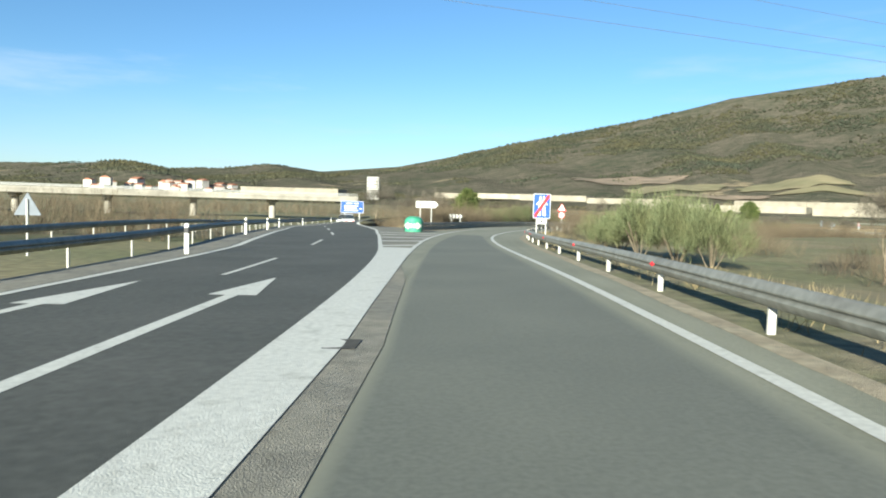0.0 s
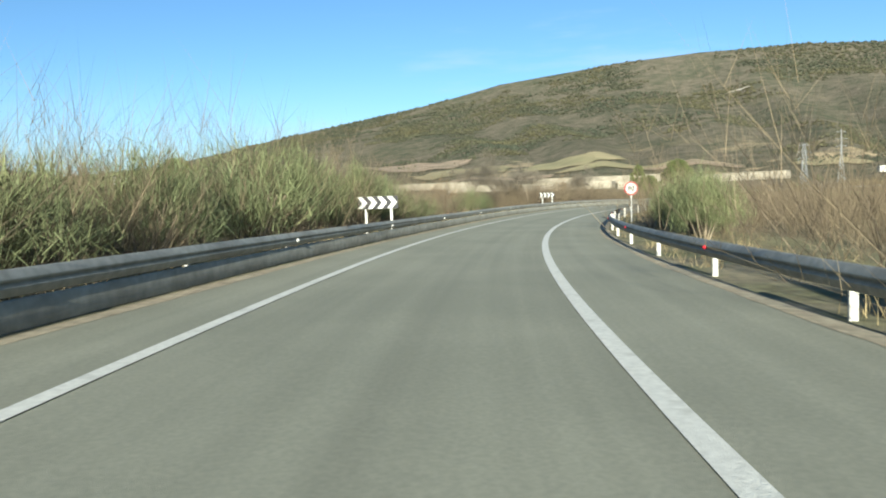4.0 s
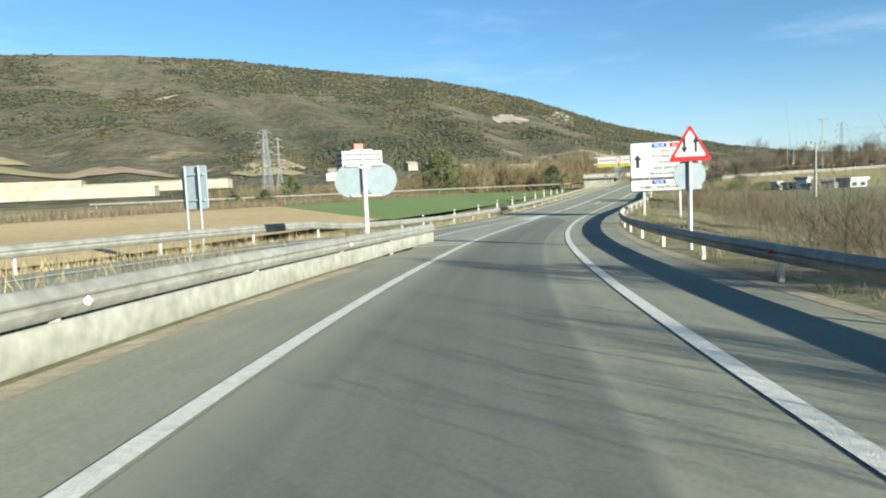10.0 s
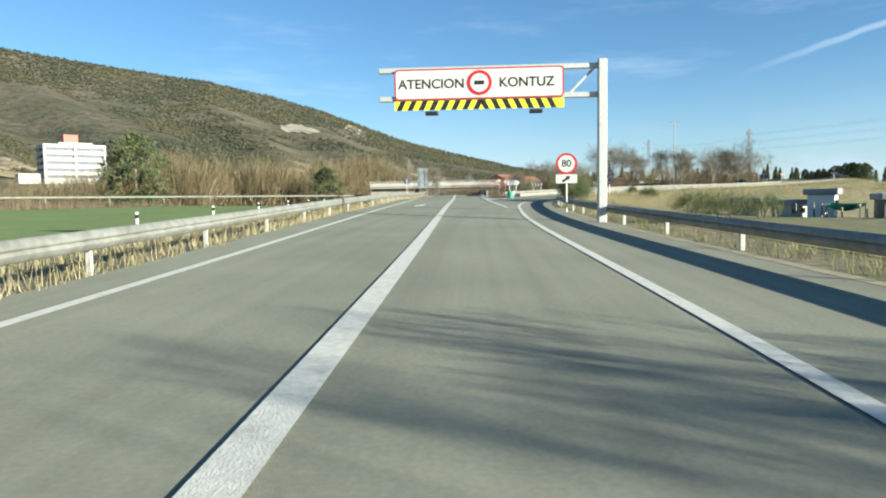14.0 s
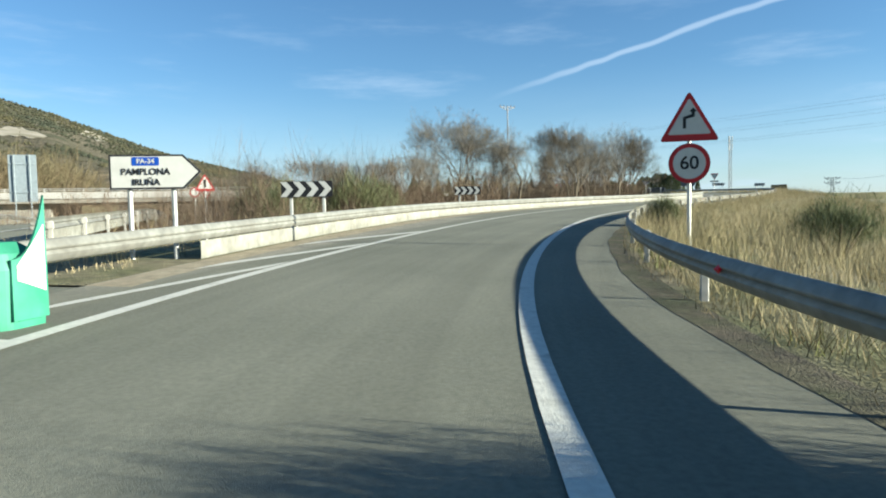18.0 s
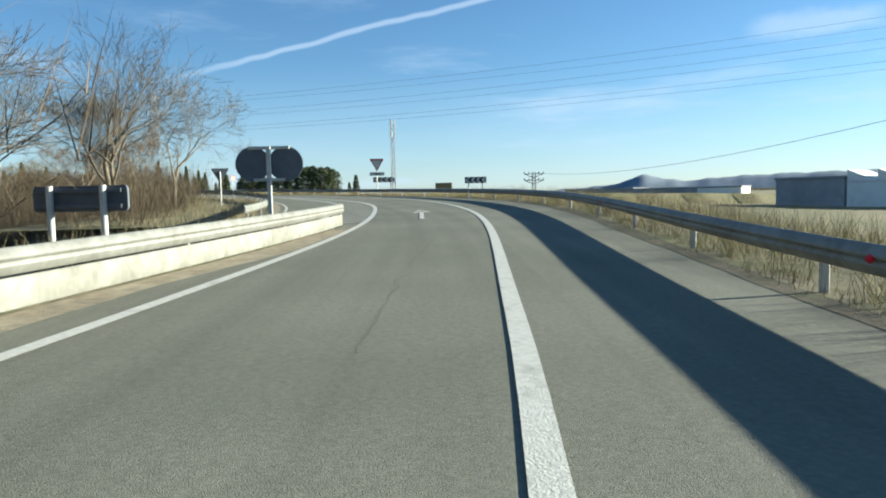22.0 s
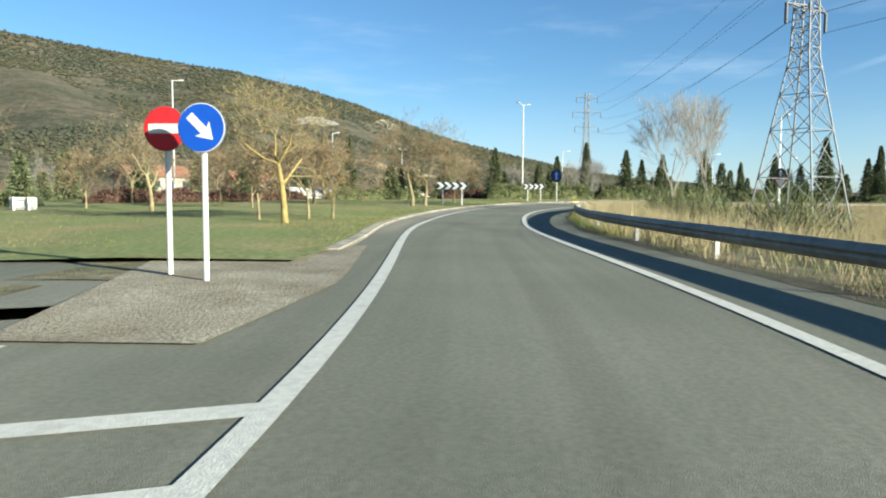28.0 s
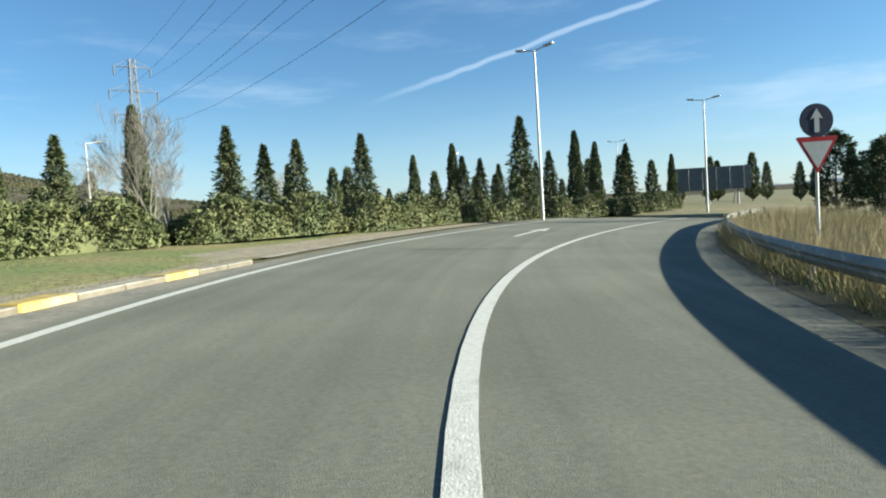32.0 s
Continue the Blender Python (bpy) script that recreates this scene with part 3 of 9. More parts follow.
hx, hy = HUB[0] + RR * np.sin(AZ), HUB[1] + RR * np.cos(AZ)
hz = hill_height(hx, hy)
hz += np.where(RR < 520, -14, 0) - 1.5
mountain = sheet("mountain", np.stack([hx, hy, hz], -1)[::-1], HILL, "long mountain ridge with brown and green winter scrub", "mountain")

# ---- a far mountain ridge with one pointed peak ----
az = np.linspace(126, 174, 120)
crest = np.interp(az, [126, 134, 138, 139.5, 140.8, 142.2, 144, 147, 151, 156, 161, 166, 174], [0.1, 0.5, 0.75, 1.1, 1.6, 1.15, 0.95, 1.2, 1.32, 1.36, 1.2, 0.8, 0.1])
crest = crest + 0.035 * np.sin(az * 2.3) + 0.025 * np.sin(az * 5.1 + 1)
rows = []
for r, k, dz in ((3400, 0.0, -30), (3650, 0.35, 0), (3850, 0.75, 0), (4000, 1.0, 0), (4400, 0.2, -20)):
    fold = 1 + 0.03 * np.sin(az * 1.9 + r / 300) * (k < 1)
    rows.append(np.stack([270 + r * np.sin(np.radians(az)), 150 + r * np.cos(np.radians(az)), 4000 * np.tan(np.radians(crest)) * k * fold + dz], -1))
# the haze of the distance is put into this blue-grey colour
RIDGE = mat("far_ridge_hazed", (0.235, 0.27, 0.315), 1.0, vary=0.12, scale=0.01, second=(0.19, 0.225, 0.26), second_scale=0.002, spec=0.0)
sheet("backdrop_ridge", np.stack(rows, 0), RIDGE, "haze-blue far mountain ridge with one peak", "mountain")


# ---- roads ----
MW_R = soft_line((-30, -1.55), (6, -1.8), (10, -1.95), (20, -2.75), (25.6, -3.65), (29, -4.4), (36, -5.75), (50, -9.6), (62, -14.0), (80, -21), (100, -31), (140.8, -55))
MW_L = soft_line((-30, -6.9), (6, -7.4), (20, -8.7), (29, -10.6), (36, -12.1), (50, -15.9), (62, -20.3), (80, -27.7), (100, -38), (140.8, -63))


def motorway_place(s, u, h=0.0):
    p = spot(s, u, h)
    k = np.clip((np.asarray(s) - 25) / 60, 0, 1)
    p[..., 2] = p[..., 2] - 0.75 * k * k * (3 - 2 * k) * np.clip((MW_R(np.asarray(s)) - u) / 5, 0, 1)
    return p


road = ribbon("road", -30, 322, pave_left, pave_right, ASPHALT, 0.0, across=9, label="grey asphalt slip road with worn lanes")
road_2 = ribbon("road_2", 322, 560, pave_left, pave_right, ASPHALT_DIM, 0.0, across=9, label="grey cracked asphalt slip road curving to a roundabout")
motorway = ribbon("motorway", -30, 138, MW_L, MW_R, ASPHALT_DARK, 0.004, across=7, label="dark asphalt motorway carriageway", place=motorway_place)
motorway_shoulder = ribbon("motorway_shoulder", -30, 138, lambda s: MW_L(s) - 1.2, MW_L, SHOULDER, 0.0, across=2, label="pale worn motorway shoulder", place=motorway_place)
trunk_road = ribbon("trunk_road", 60, 620, -3.1, 4.3, ASPHALT, -0.012, step=4, across=5, label="straight grey two-lane trunk road", place=trunk)
opposite_road = ribbon("opposite_road", 470, 480.5, -46, lambda s: np.interp(s, [470, 473.5, 474.5, 480.5], [-8.6, -8.9, -3.5, -2.2]), ASPHALT_DIM, -0.012, across=9, label="grey opposite lane leading off to the roundabout")
trunk_road_back = ribbon("trunk_road_back", -110, -12, -3.1, 1.4, ASPHALT, -0.03, step=4, across=4, label="grey lane of the trunk road behind the barrier", place=trunk)
ribbon("gore_paving", 321.5, 333.5, lambda s: np.interp(s, [321.5, 333.5], [-13.0, -16.0]), lambda s: RAIL_LB(s) + 0.14, ASPHALT_DIM, -0.02, across=6, label="grey worn asphalt between the parting roads")
ribbon("gore_apron", 44, 57, MW_R, lambda s: pave_left(s) + 0.02, SHOULDER, -0.004, across=4, label="pale worn paving behind the gore nose")
# darker resurfaced lane
ASPHALT_WORN = mat("asphalt_worn_dark", (0.126, 0.133, 0.110), 0.88, vary=0.10, scale=22, bump=0.2, bump_scale=160, second=(0.146, 0.152, 0.124), second_scale=0.12, second_mix=0.5)
traffic_wear(ASPHALT_WORN, 0.1, 0.08)


def soft_edge(m, base):
    """Lets a patch fade into the older asphalt along its worn edges."""
    n, l = m.node_tree.nodes, m.node_tree.links
    target = n["Principled BSDF"].inputs["Base Color"]
    col = target.links[0].from_socket
    at = n.new("ShaderNodeAttribute")
    at.attribute_name = "edge"
    x = n.new("ShaderNodeMix")
    x.data_type = "RGBA"
    a, b = [i for i in x.inputs if i.type == "RGBA"]
    a.default_value = (*base, 1)
    l.new(col, b)
    l.new(at.outputs["Fac"], x.inputs[0])
    l.new([o for o in x.outputs if o.type == "RGBA"][0], target)


def soft_patch(name, s0, s1, left, right, material, label, fade_l, fade_r, fade_end):
    """A thin overlay; fades are in metres across and along."""
    n = 25
    ob = ribbon(name, s0, s1, left, right, material, 0.003, across=n, label=label, category="asphalt patch")
    s = np.linspace(s0, s1, len(ob.data.vertices) // n)
    wide = np.abs(right(s) - left(s))[:, None]
    w = np.linspace(0, 1, n)[None]
    k = np.clip(w * wide / fade_l, 0, 1) * np.clip((1 - w) * wide / fade_r, 0, 1) * np.clip(np.minimum(s - s0, s1 - s) / fade_end, 0, 1)[:, None]
    edge = ob.data.attributes.new("edge", "FLOAT", "POINT")
    edge.data.foreach_set("value", (k * k * (3 - 2 * k)).astype(np.float32).ravel())
    return ob


soft_edge(ASPHALT_WORN, (0.221, 0.221, 0.164))
ASPHALT_RAMP = mat("asphalt_ramp", (0.132, 0.137, 0.112), 0.9, vary=0.12, scale=20, bump=0.2, bump_scale=160, second=(0.158, 0.162, 0.130), second_scale=0.3)
soft_edge(ASPHALT_RAMP, (0.221, 0.221, 0.164))
soft_patch("dark_lane_surface", 146, 238, lambda s: LEFT_A(s) + 0.12 + np.interp(s, [146, 160], [1.6, 0]), lambda s: np.interp(s, [146, 154, 161, 164, 178, 187, 195, 205, 232, 238], [0.0, 0.5, 0.8, 0.68, 0.65, 0.5, 0.6, 0.6, 0.85, -0.6]), ASPHALT_WORN, "darker resurfaced strip of the lane", 0.7, 0.12, 5.0)
soft_patch("dark_ramp_surface", -30, 47, lambda s: np.interp(s, [-30, 6, 12, 30, 60], [-0.6, -0.81, -1.15, -1.6, -1.9]), lambda s: RIGHT(s) - np.interp(s, [-30, 35, 42, 45], [0.25, 0.3, 0.5, 0.9]), ASPHALT_RAMP, "darker resurfaced strip of the slip road", 0.08, 0.25, 4.0)
DUSTY = mat("dusty_gutter", (0.27, 0.25, 0.195), 1.0, vary=0.2, scale=8, bump=0.4, bump_scale=60, second=(0.21, 0.20, 0.16), second_scale=0.8, second_mix=0.5)
soft_edge(DUSTY, (0.167, 0.168, 0.127))
soft_patch("dusty_gutter", 329.2, 352, lambda s: RAIL_LB(s) + 0.13, lambda s: np.maximum(RAIL_LB(s) + 1.1, LEFT_B(s) - 0.8), DUSTY, "pale dust and grit along the barrier", 0.006, 0.5, 3.0)
soft_patch("dusty_gutter", 484, 534, lambda s: KERB(s) + 0.03, lambda s: np.maximum(LEFT_B(s) - 0.15, KERB(s) + 0.3), DUSTY, "pale dust and grit along the kerb", 0.02, 0.5, 3.0)
ribbon("gore_surface", -28, 46, lambda s: MW_R(s) + 0.02, lambda s: np.interp(s, [-28, 6, 12, 16, 20, 30, 46], [-0.62, -0.83, -1.2, -1.75, -1.95, -2.4, -2.9]), SHOULDER, 0.0055, across=3, label="pale worn surface of the gore", category="road")


def line_mark(name, s0, s1, u, width=0.15, h=0.0095, place=spot, step=1.0):
    f = u if callable(u) else (lambda s: np.full_like(s, u))
    return ribbon(name, s0, s1, lambda s: f(s) - width / 2, lambda s: f(s) + width / 2, PAINT, h, step=step, across=2, label="white painted road line, slightly worn", category="road marking", place=place)


line_mark("edge_line", -30, 560, RIGHT, 0.2)
line_mark("edge_line_left", 20, 248, lambda s: np.where(s < 30, np.interp(s, [20, 30], [-1.98, -2.4]), LEFT_A(s)), 0.18)
line_mark("edge_line_left", 322, 560, LEFT_B, 0.2)
line_mark("motorway_line", -30, 138, lambda s: MW_R(s) - 0.1, 0.2, 0.012, motorway_place)
line_mark("motorway_line", -30, 138, lambda s: MW_L(s) + 0.2, 0.2, 0.012, motorway_place)
for a in range(-24, 120, 12):
    line_mark("lane_dash", a + 0.3, a + 5.0, lambda s: MW_R(s) - 3.1, 0.13, 0.012, motorway_place)
line_mark("trunk_centre_line", -4.5, 620, lambda d: np.interp(d, [-10, 0, 25, 50, 75, 120], [0.65, 0.4, 0.55, 0.6, 0.95, 1.1]), 0.24, place=lambda s, u, h: trunk(s, u, h + 0.004), step=3)
line_mark("trunk_edge_line", -110, 620, lambda d: np.interp(d, [-30, -12, 0, 50, 85], [-1.85, -2.0, -2.25, -2.2, -2.0]), 0.15, place=lambda s, u, h: trunk(s, u, h + 0.004), step=3)
line_mark("trunk_edge_line", 74, 620, 3.82, 0.15, place=lambda s, u, h: trunk(s, u, h + 0.004), step=3)
for k in range(17):
    line_mark("exit_dash", 45.5 + 1.55 * k, 46.75 + 1.55 * k, lambda d: np.interp(d, [45, 54, 61, 70], [3.64, 3.6, 3.5, 3.62]), 0.25, place=lambda s, u, h: trunk(s, u, h + 0.006), step=1)
# gore stripes
HATCH_L = soft_line((400, -5.0), (404, -4.5), (406, -4.25), (408, -4.0), (410, -3.77), (413, -3.4), (417, -2.75), (421, -2.42), (424, -2.4), (436, -2.42), (445, -2.25), (450, -2.65), (455, -2.85), (461, -3.05), (472, -4.15))
line_mark("hatch_line", 404.2, 472.5, HATCH_L, 0.2)
line_mark("opposite_edge_line", 402, 486, soft_line((402, -6.5), (409, -6.15), (418, -5.9), (425, -5.6), (439, -5.3), (446, -5.6), (452.6, -6.0), (463, -7.1), (473.5, -8.3), (486, -11.5)), 0.15)


def stripe(name, a, b, width):
    """A painted bar between two places (s, u)."""
    (s0, u0), (s1, u1) = a, b
    k = np.linspace(0, 1, 6)
    s, u = s0 + (s1 - s0) * k, u0 + (u1 - u0) * k
    pts = np.stack([spot(s - width / 2, u, 0.010), spot(s + width / 2, u, 0.010)], 1)
    return sheet(name, pts[:, ::-1], PAINT, "white painted hatch bar in the gore", "road marking")


s = 403.6
while s < 471:
    lean = float(np.interp(s, [405, 412, 432], [1.55, 1.4, 0.8]))
    stripe("hatch_bar", (s, float(HATCH_L(s)) + 0.1), (s + lean, float(LEFT_B(s + lean)) - 0.1), 0.23)
    s += float(np.interp(s, [405, 414, 432], [1.2, 1.15, 1.02]))
for k, s in enumerate((22.0, 26.5, 31.0, 35.5, 40.0, 44.0)):
    stripe("gore_bar", (s - 1.3, float(MW_R(s)) + 0.1), (s, float(np.interp(s, [20, 30, 45], [-1.98, -2.4, -2.75]))), 0.8)
ribbon("gore_wedge", -10, 24, lambda s: MW_R(s), lambda s: np.interp(s, [-10, 6, 9, 21, 24], [-1.25, -1.25, -1.4, -1.95, -2.2]), PAINT, 0.0125, across=2, label="solid white painted gore wedge", category="road marking")
OPP = soft_line((210.5, -4.0), (214, -4.3), (217.5, -4.42), (220, -4.5), (223, -4.5), (226, -4.35), (229.8, -3.9), (233.7, -3.0), (238.5, -2.2), (245, -1.6))
line_mark("gore_line", 212, 244.5, OPP, 0.15)
for k in range(20):
    s = 211.6 + 1.12 * k
    stripe("gore_bar", (s + 0.2, float(OPP(s + 0.2))), (s + 1.6, float(LEFT_A(s + 1.6))), 0.3)
ribbon("gore_wedge", 234.5, 242.5, OPP, LEFT_A, PAINT, 0.0125, across=2, label="solid white painted gore wedge", category="road marking")

# ---- verges ----
ribbon("verge_right", -30, 560, pave_right, lambda s: pave_right(s) + 2.2, VERGE, 0.001, across=4, label="dry grass and gravel verge beside the barrier", category="verge")


def slope_place(edge, side, drop):
    def f(s, u, h=0.0):
        p = spot(s, u, h)
        k = np.clip(side * (u - edge(s)) / 5.0, 0, 1)
        p[..., 2] -= drop * k * k
        return p
    return f


ribbon("verge_slope_right", -30, 560, lambda s: pave_right(s) + 2.2, lambda s: pave_right(s) + 8.5, VERGE, 0.01, across=5, label="rough dry grass slope beyond the barrier", category="verge", place=slope_place(lambda s: pave_right(s) + 2.2, 1, 1.1))
for a, b in ((53, 208.7), (331, 402.1), (476.1, 560)):
    ribbon("verge_left", a, b, lambda s: pave_left(s) - 7.5, pave_left, VERGE, 0.006, across=6, label="rough grass verge on the outer side", category="verge", place=slope_place(lambda s: pave_left(s) - 2.5, -1, 0.9 if a < 400 else 0.2))
ribbon("verge_left", 407.4, 475.6, lambda s: np.minimum(pave_left(s), -6) - 7.5, lambda s: np.minimum(pave_left(s), -6), VERGE, 0.006, across=6, label="rough grass verge on the outer side", category="verge")

# ---- steel barriers ----
W_PROFILE = [(0.00, 0.0), (0.03, 0.02), (0.075, 0.10), (0.08, 0.115), (0.03, 0.155), (0.03, 0.155), (0.08, 0.195), (0.075, 0.21), (0.03, 0.29), (0.0, 0.31)]


def barrier(name, f, s0, s1, face, label, skirt=False, posts=4.0, place=spot, low=0.29, step=1.0, ramp_end=0.0, skirt_from=None):
    """A W-beam on posts. face: -1 when its ribs look to the left of the line, 1 to the right."""
    root = thing(name, Matrix.Translation(tuple(place(s0, float(f(s0))))), label, "guardrail", kind="structure")
    inv = root.matrix_basis.inverted()
    s = np.linspace(s0, s1, max(2, int((s1 - s0) / step) + 1))

    def strip(nm, prof, thick, material, lab="", s=s):
        pr = np.array(prof)
        pr = np.concatenate([pr, pr[::-1] - np.array([[thick, 0]])])
        pr = np.concatenate([pr, pr[:1]])
        u = f(s)[:, None] + face * pr[:, 0][None]
        dip = np.clip((s1 - s) / ramp_end, 0, 1) if ramp_end else np.ones_like(s)
        h = pr[:, 1][None] * np.ones_like(u) - (1 - dip)[:, None] * 0.45
        p = place(np.repeat(s[:, None], len(pr), 1), u, 0.0)
        p[..., 2] += h
        p = p - np.array(root.matrix_basis.translation)
        fcs = grid_faces(*p.shape[:2])
        n, m = p.shape[:2]
        me = mesh_from(nm, p.reshape(-1, 3), fcs if face > 0 else fcs[:, ::-1].copy(), [material])
        ob = new(nm, me)
        ob.parent = root
        if lab:
            ob["label"] = lab

    low = 0.335 if skirt else low
    strip("w_beam", [(a + 0.05, b / TRUE + low) for a, b in W_PROFILE], 0.006, GALV)
    if skirt:
        strip("lower_plate", [(0.04, 0.015), (0.06, 0.035), (0.06, 0.29), (0.04, 0.312)], 0.006, GALV_PALE, "flat steel skirt plate for motorcyclists", s if skirt_from is None else np.append(skirt_from, s[s > skirt_from]))
    bm = bmesh.new()
    box_bm(bm, (0.05, 0.085, 0.9), (0, 0, 0.07), bevel=0.01)
    box_bm(bm, (0.08, 0.13, 0.16), (0, 0, 0.42), bevel=0.008)
    me = bpy.data.meshes.new("post")
    bm.to_mesh(me)
    bm.free()
    me.materials.append(POST)
    for q in np.arange(s0 + 1, s1 - 0.5, posts):
        ob = new("post", me)
        p = place(q, float(f(q)) - face * 0.04)
        a = heading(q) if place is spot else math.atan2(TRUNK_DIR.x, TRUNK_DIR.y)
        ob.parent = root
        ob.matrix_basis = inv @ Matrix.Translation(p) @ Matrix.Rotation(-a - math.pi / 2, 4, "Z")
    return root


barrier("guardrail", RAIL_R, -30, 560, -1, "galvanised steel guardrail with W-beam along the road")
barrier("guardrail", RAIL_LA, 48.8, 214.7, 1, "double galvanised guardrail with lower skirt plate", skirt=True)
barrier("guardrail", RAIL_LB, 329.3, 403.2, 1, "double galvanised guardrail with lower skirt plate", skirt=True, skirt_from=334.0)
barrier("guardrail", RAIL_LC, 407.6, 483.5, 1, "galvanised steel guardrail around the bend")
barrier("guardrail", lambda s: -3.3 + 0 * s, -110, 330, 1, "galvanised guardrail beside the trunk road", place=trunk, step=3)
barrier("guardrail", lambda s: 4.6 + 0 * s, 86.5, 140, -1, "galvanised guardrail with skirt plate behind the gore nose", skirt=True, place=trunk, step=2)
barrier("guardrail", lambda s: MW_L(s) - 1.9, -30, 120, 1, "galvanised guardrail in the motorway median", place=motorway_place, step=2)
barrier("guardrail", lambda s: MW_L(s) - 5.5, -30, 100, 1, "galvanised guardrail of the opposite carriageway", place=motorway_place, step=2)

# ---- signs ----
def sign_pose(s, u, turn=0.0, h=0.0):
    """A sign's foot at (s, u), set a little into the ground."""
    return base_pose(s, u, turn, h - 0.25)



SIGN_WHITE = mat("sign_white", (0.50, 0.50, 0.46), 0.45, vary=0.06, scale=5, second=(0.48, 0.47, 0.43), second_scale=2.0, second_mix=0.62)
SIGN_RED = mat("sign_red", (0.36, 0.016, 0.02), 0.45, vary=0.08, scale=5)
SIGN_BLUE = mat("sign_blue", (0.012, 0.06, 0.34), 0.45, vary=0.08, scale=5)
SIGN_BLACK = mat("sign_black", (0.016, 0.016, 0.018), 0.5, vary=0.1, scale=5)
SIGN_NAVY = mat("sign_navy", (0.018, 0.025, 0.05), 0.5, vary=0.1, scale=5)
SIGN_YELLOW = mat("sign_yellow", (0.75, 0.72, 0.03), 0.45, vary=0.06, scale=5)
SIGN_GREEN = mat("sign_green", (0.012, 0.30, 0.15), 0.45, vary=0.12, scale=4, second=(0.02, 0.22, 0.12), second_scale=2.5)
# aluminium backs come in two tones; this dark one has shade in its colour
SIGN_BACK_SHADE = mat("sign_back_aluminium_shade", (0.115, 0.13, 0.15), 0.6, 0.2, vary=0.1, scale=4)
# paler copy, coloured as the metal looks in sun
SIGN_SUNLIT = mat("sign_back_aluminium_sun", (0.25, 0.29, 0.31), 0.6, 0.1, vary=0.1, scale=4)
POLE = mat("galvanised_pole", (0.48, 0.48, 0.45), 0.5, 0.4, vary=0.12, scale=6)
REFLECT_RED = mat("reflector_red", (0.6, 0.02, 0.03), 0.3)


def plate(points, y0, y1):
    """A flat plate from an outline in x and z, between two depths."""
    bm = bmesh.new()
    a = [bm.verts.new((x, y0, z)) for x, z in points]
    b = [bm.verts.new((x, y1, z)) for x, z in points]
    bm.faces.new(a)
    bm.faces.new(b[::-1])
    for i in range(len(a)):
        j = (i + 1) % len(a)
        bm.faces.new((a[j], a[i], b[i], b[j]))
    bmesh.ops.recalc_face_normals(bm, faces=bm.faces)
    return bm


def disc(cx, cz, r, n=40):
    return [(cx + r * math.cos(2 * math.pi * k / n), cz + r * math.sin(2 * math.pi * k / n)) for k in range(n)]


def rounded(cx, cz, w, h, r, n=5):
    out = []
    for sx, sz, a0 in ((1, 1, 0), (-1, 1, 90), (-1, -1, 180), (1, -1, 270)):
        for k in range(n + 1):
            a = radians(a0 + 90 * k / n)
            out.append((cx + sx * (w / 2 - r) + r * math.cos(a), cz + sz * (h / 2 - r) + r * math.sin(a)))
    return out


def tri_outline(cx, cz, w, r, flip=1):
    """A rounded triangle of width w, its middle height at cz; flip -1 points down."""
    h = w * 0.87
    corners = [(0, h / 2), (-w / 2, -h / 2), (w / 2, -h / 2)]
    out = []
    for i, (x, z) in enumerate(corners):
        d = Vector((-x, -z + (-h / 6)))
        d.normalize()
        c = Vector((x, z)) + d * 2 * r
        base = math.atan2(z - c.y, x - c.x)
        for k in range(-3, 4):
            a = base + radians(20 * k)
            out.append((cx + c.x + r * math.cos(a), cz + flip * (c.y + r * math.sin(a))))
    return out if flip > 0 else out[::-1]


def writing(text, size, x, z, y, material, parent, name="lettering", align="CENTER"):
    cu = bpy.data.curves.new("lettering", "FONT")
    cu.body, cu.size, cu.align_x, cu.align_y, cu.extrude = text, size, align, "CENTER", 0.001
    cu.offset = size * 0.018
    tmp = new("lettering", cu)
    me = bpy.data.meshes.new_from_object(tmp.evaluated_get(bpy.context.evaluated_depsgraph_get()))
    bpy.data.objects.remove(tmp)
    me.materials.clear()
    me.materials.append(material)
    ob = new(name, me)
    ob.parent = parent
    ob.matrix_basis = Matrix.Translation((x, y, z)) @ Matrix.Rotation(radians(90), 4, "X")
    return ob


def pole(parent, x, top, r=0.04, y=0.06, name="post", bottom=-0.5, material=None):
    bm = bmesh.new()
    bmesh.ops.create_cone(bm, cap_ends=True, segments=12, radius1=r, radius2=r, depth=top - bottom, matrix=Matrix.Translation((x, y, (top + bottom) / 2)))
    part(name, bm, material or POLE, parent)


def round_face(root, zc, d, rim, face, y=0.0, text="", symbol=None):
    p = part("round_plate", plate(disc(0, zc, d / 2), y, y + 0.02), SIGN_BACK_SHADE, root)
    part("rim", plate(disc(0, zc, d / 2 - 0.005), y - 0.004, y), rim, p, "coloured rim")
    part("face", plate(disc(0, zc, d / 2 * (0.78 if rim is not face else 0.97)), y - 0.008, y - 0.004), face, p, "sign face")
    if text:
        writing(text, d * 0.46, 0, zc, y - 0.011, SIGN_BLACK, p, "numerals")
    return p


def tri_face(root, zc, w, y=0.0, flip=1):
    p = part("triangle_plate", plate(tri_outline(0, zc, w, 0.04, flip), y, y + 0.02), SIGN_BACK_SHADE, root)
    part("rim", plate(tri_outline(0, zc, w - 0.01, 0.04, flip), y - 0.004, y), SIGN_RED, p, "red rim")
    part("face", plate(tri_outline(0, zc - flip * 0.005, w * 0.72, 0.025, flip), y - 0.008, y - 0.004), SIGN_WHITE, p, "white face")
    return p


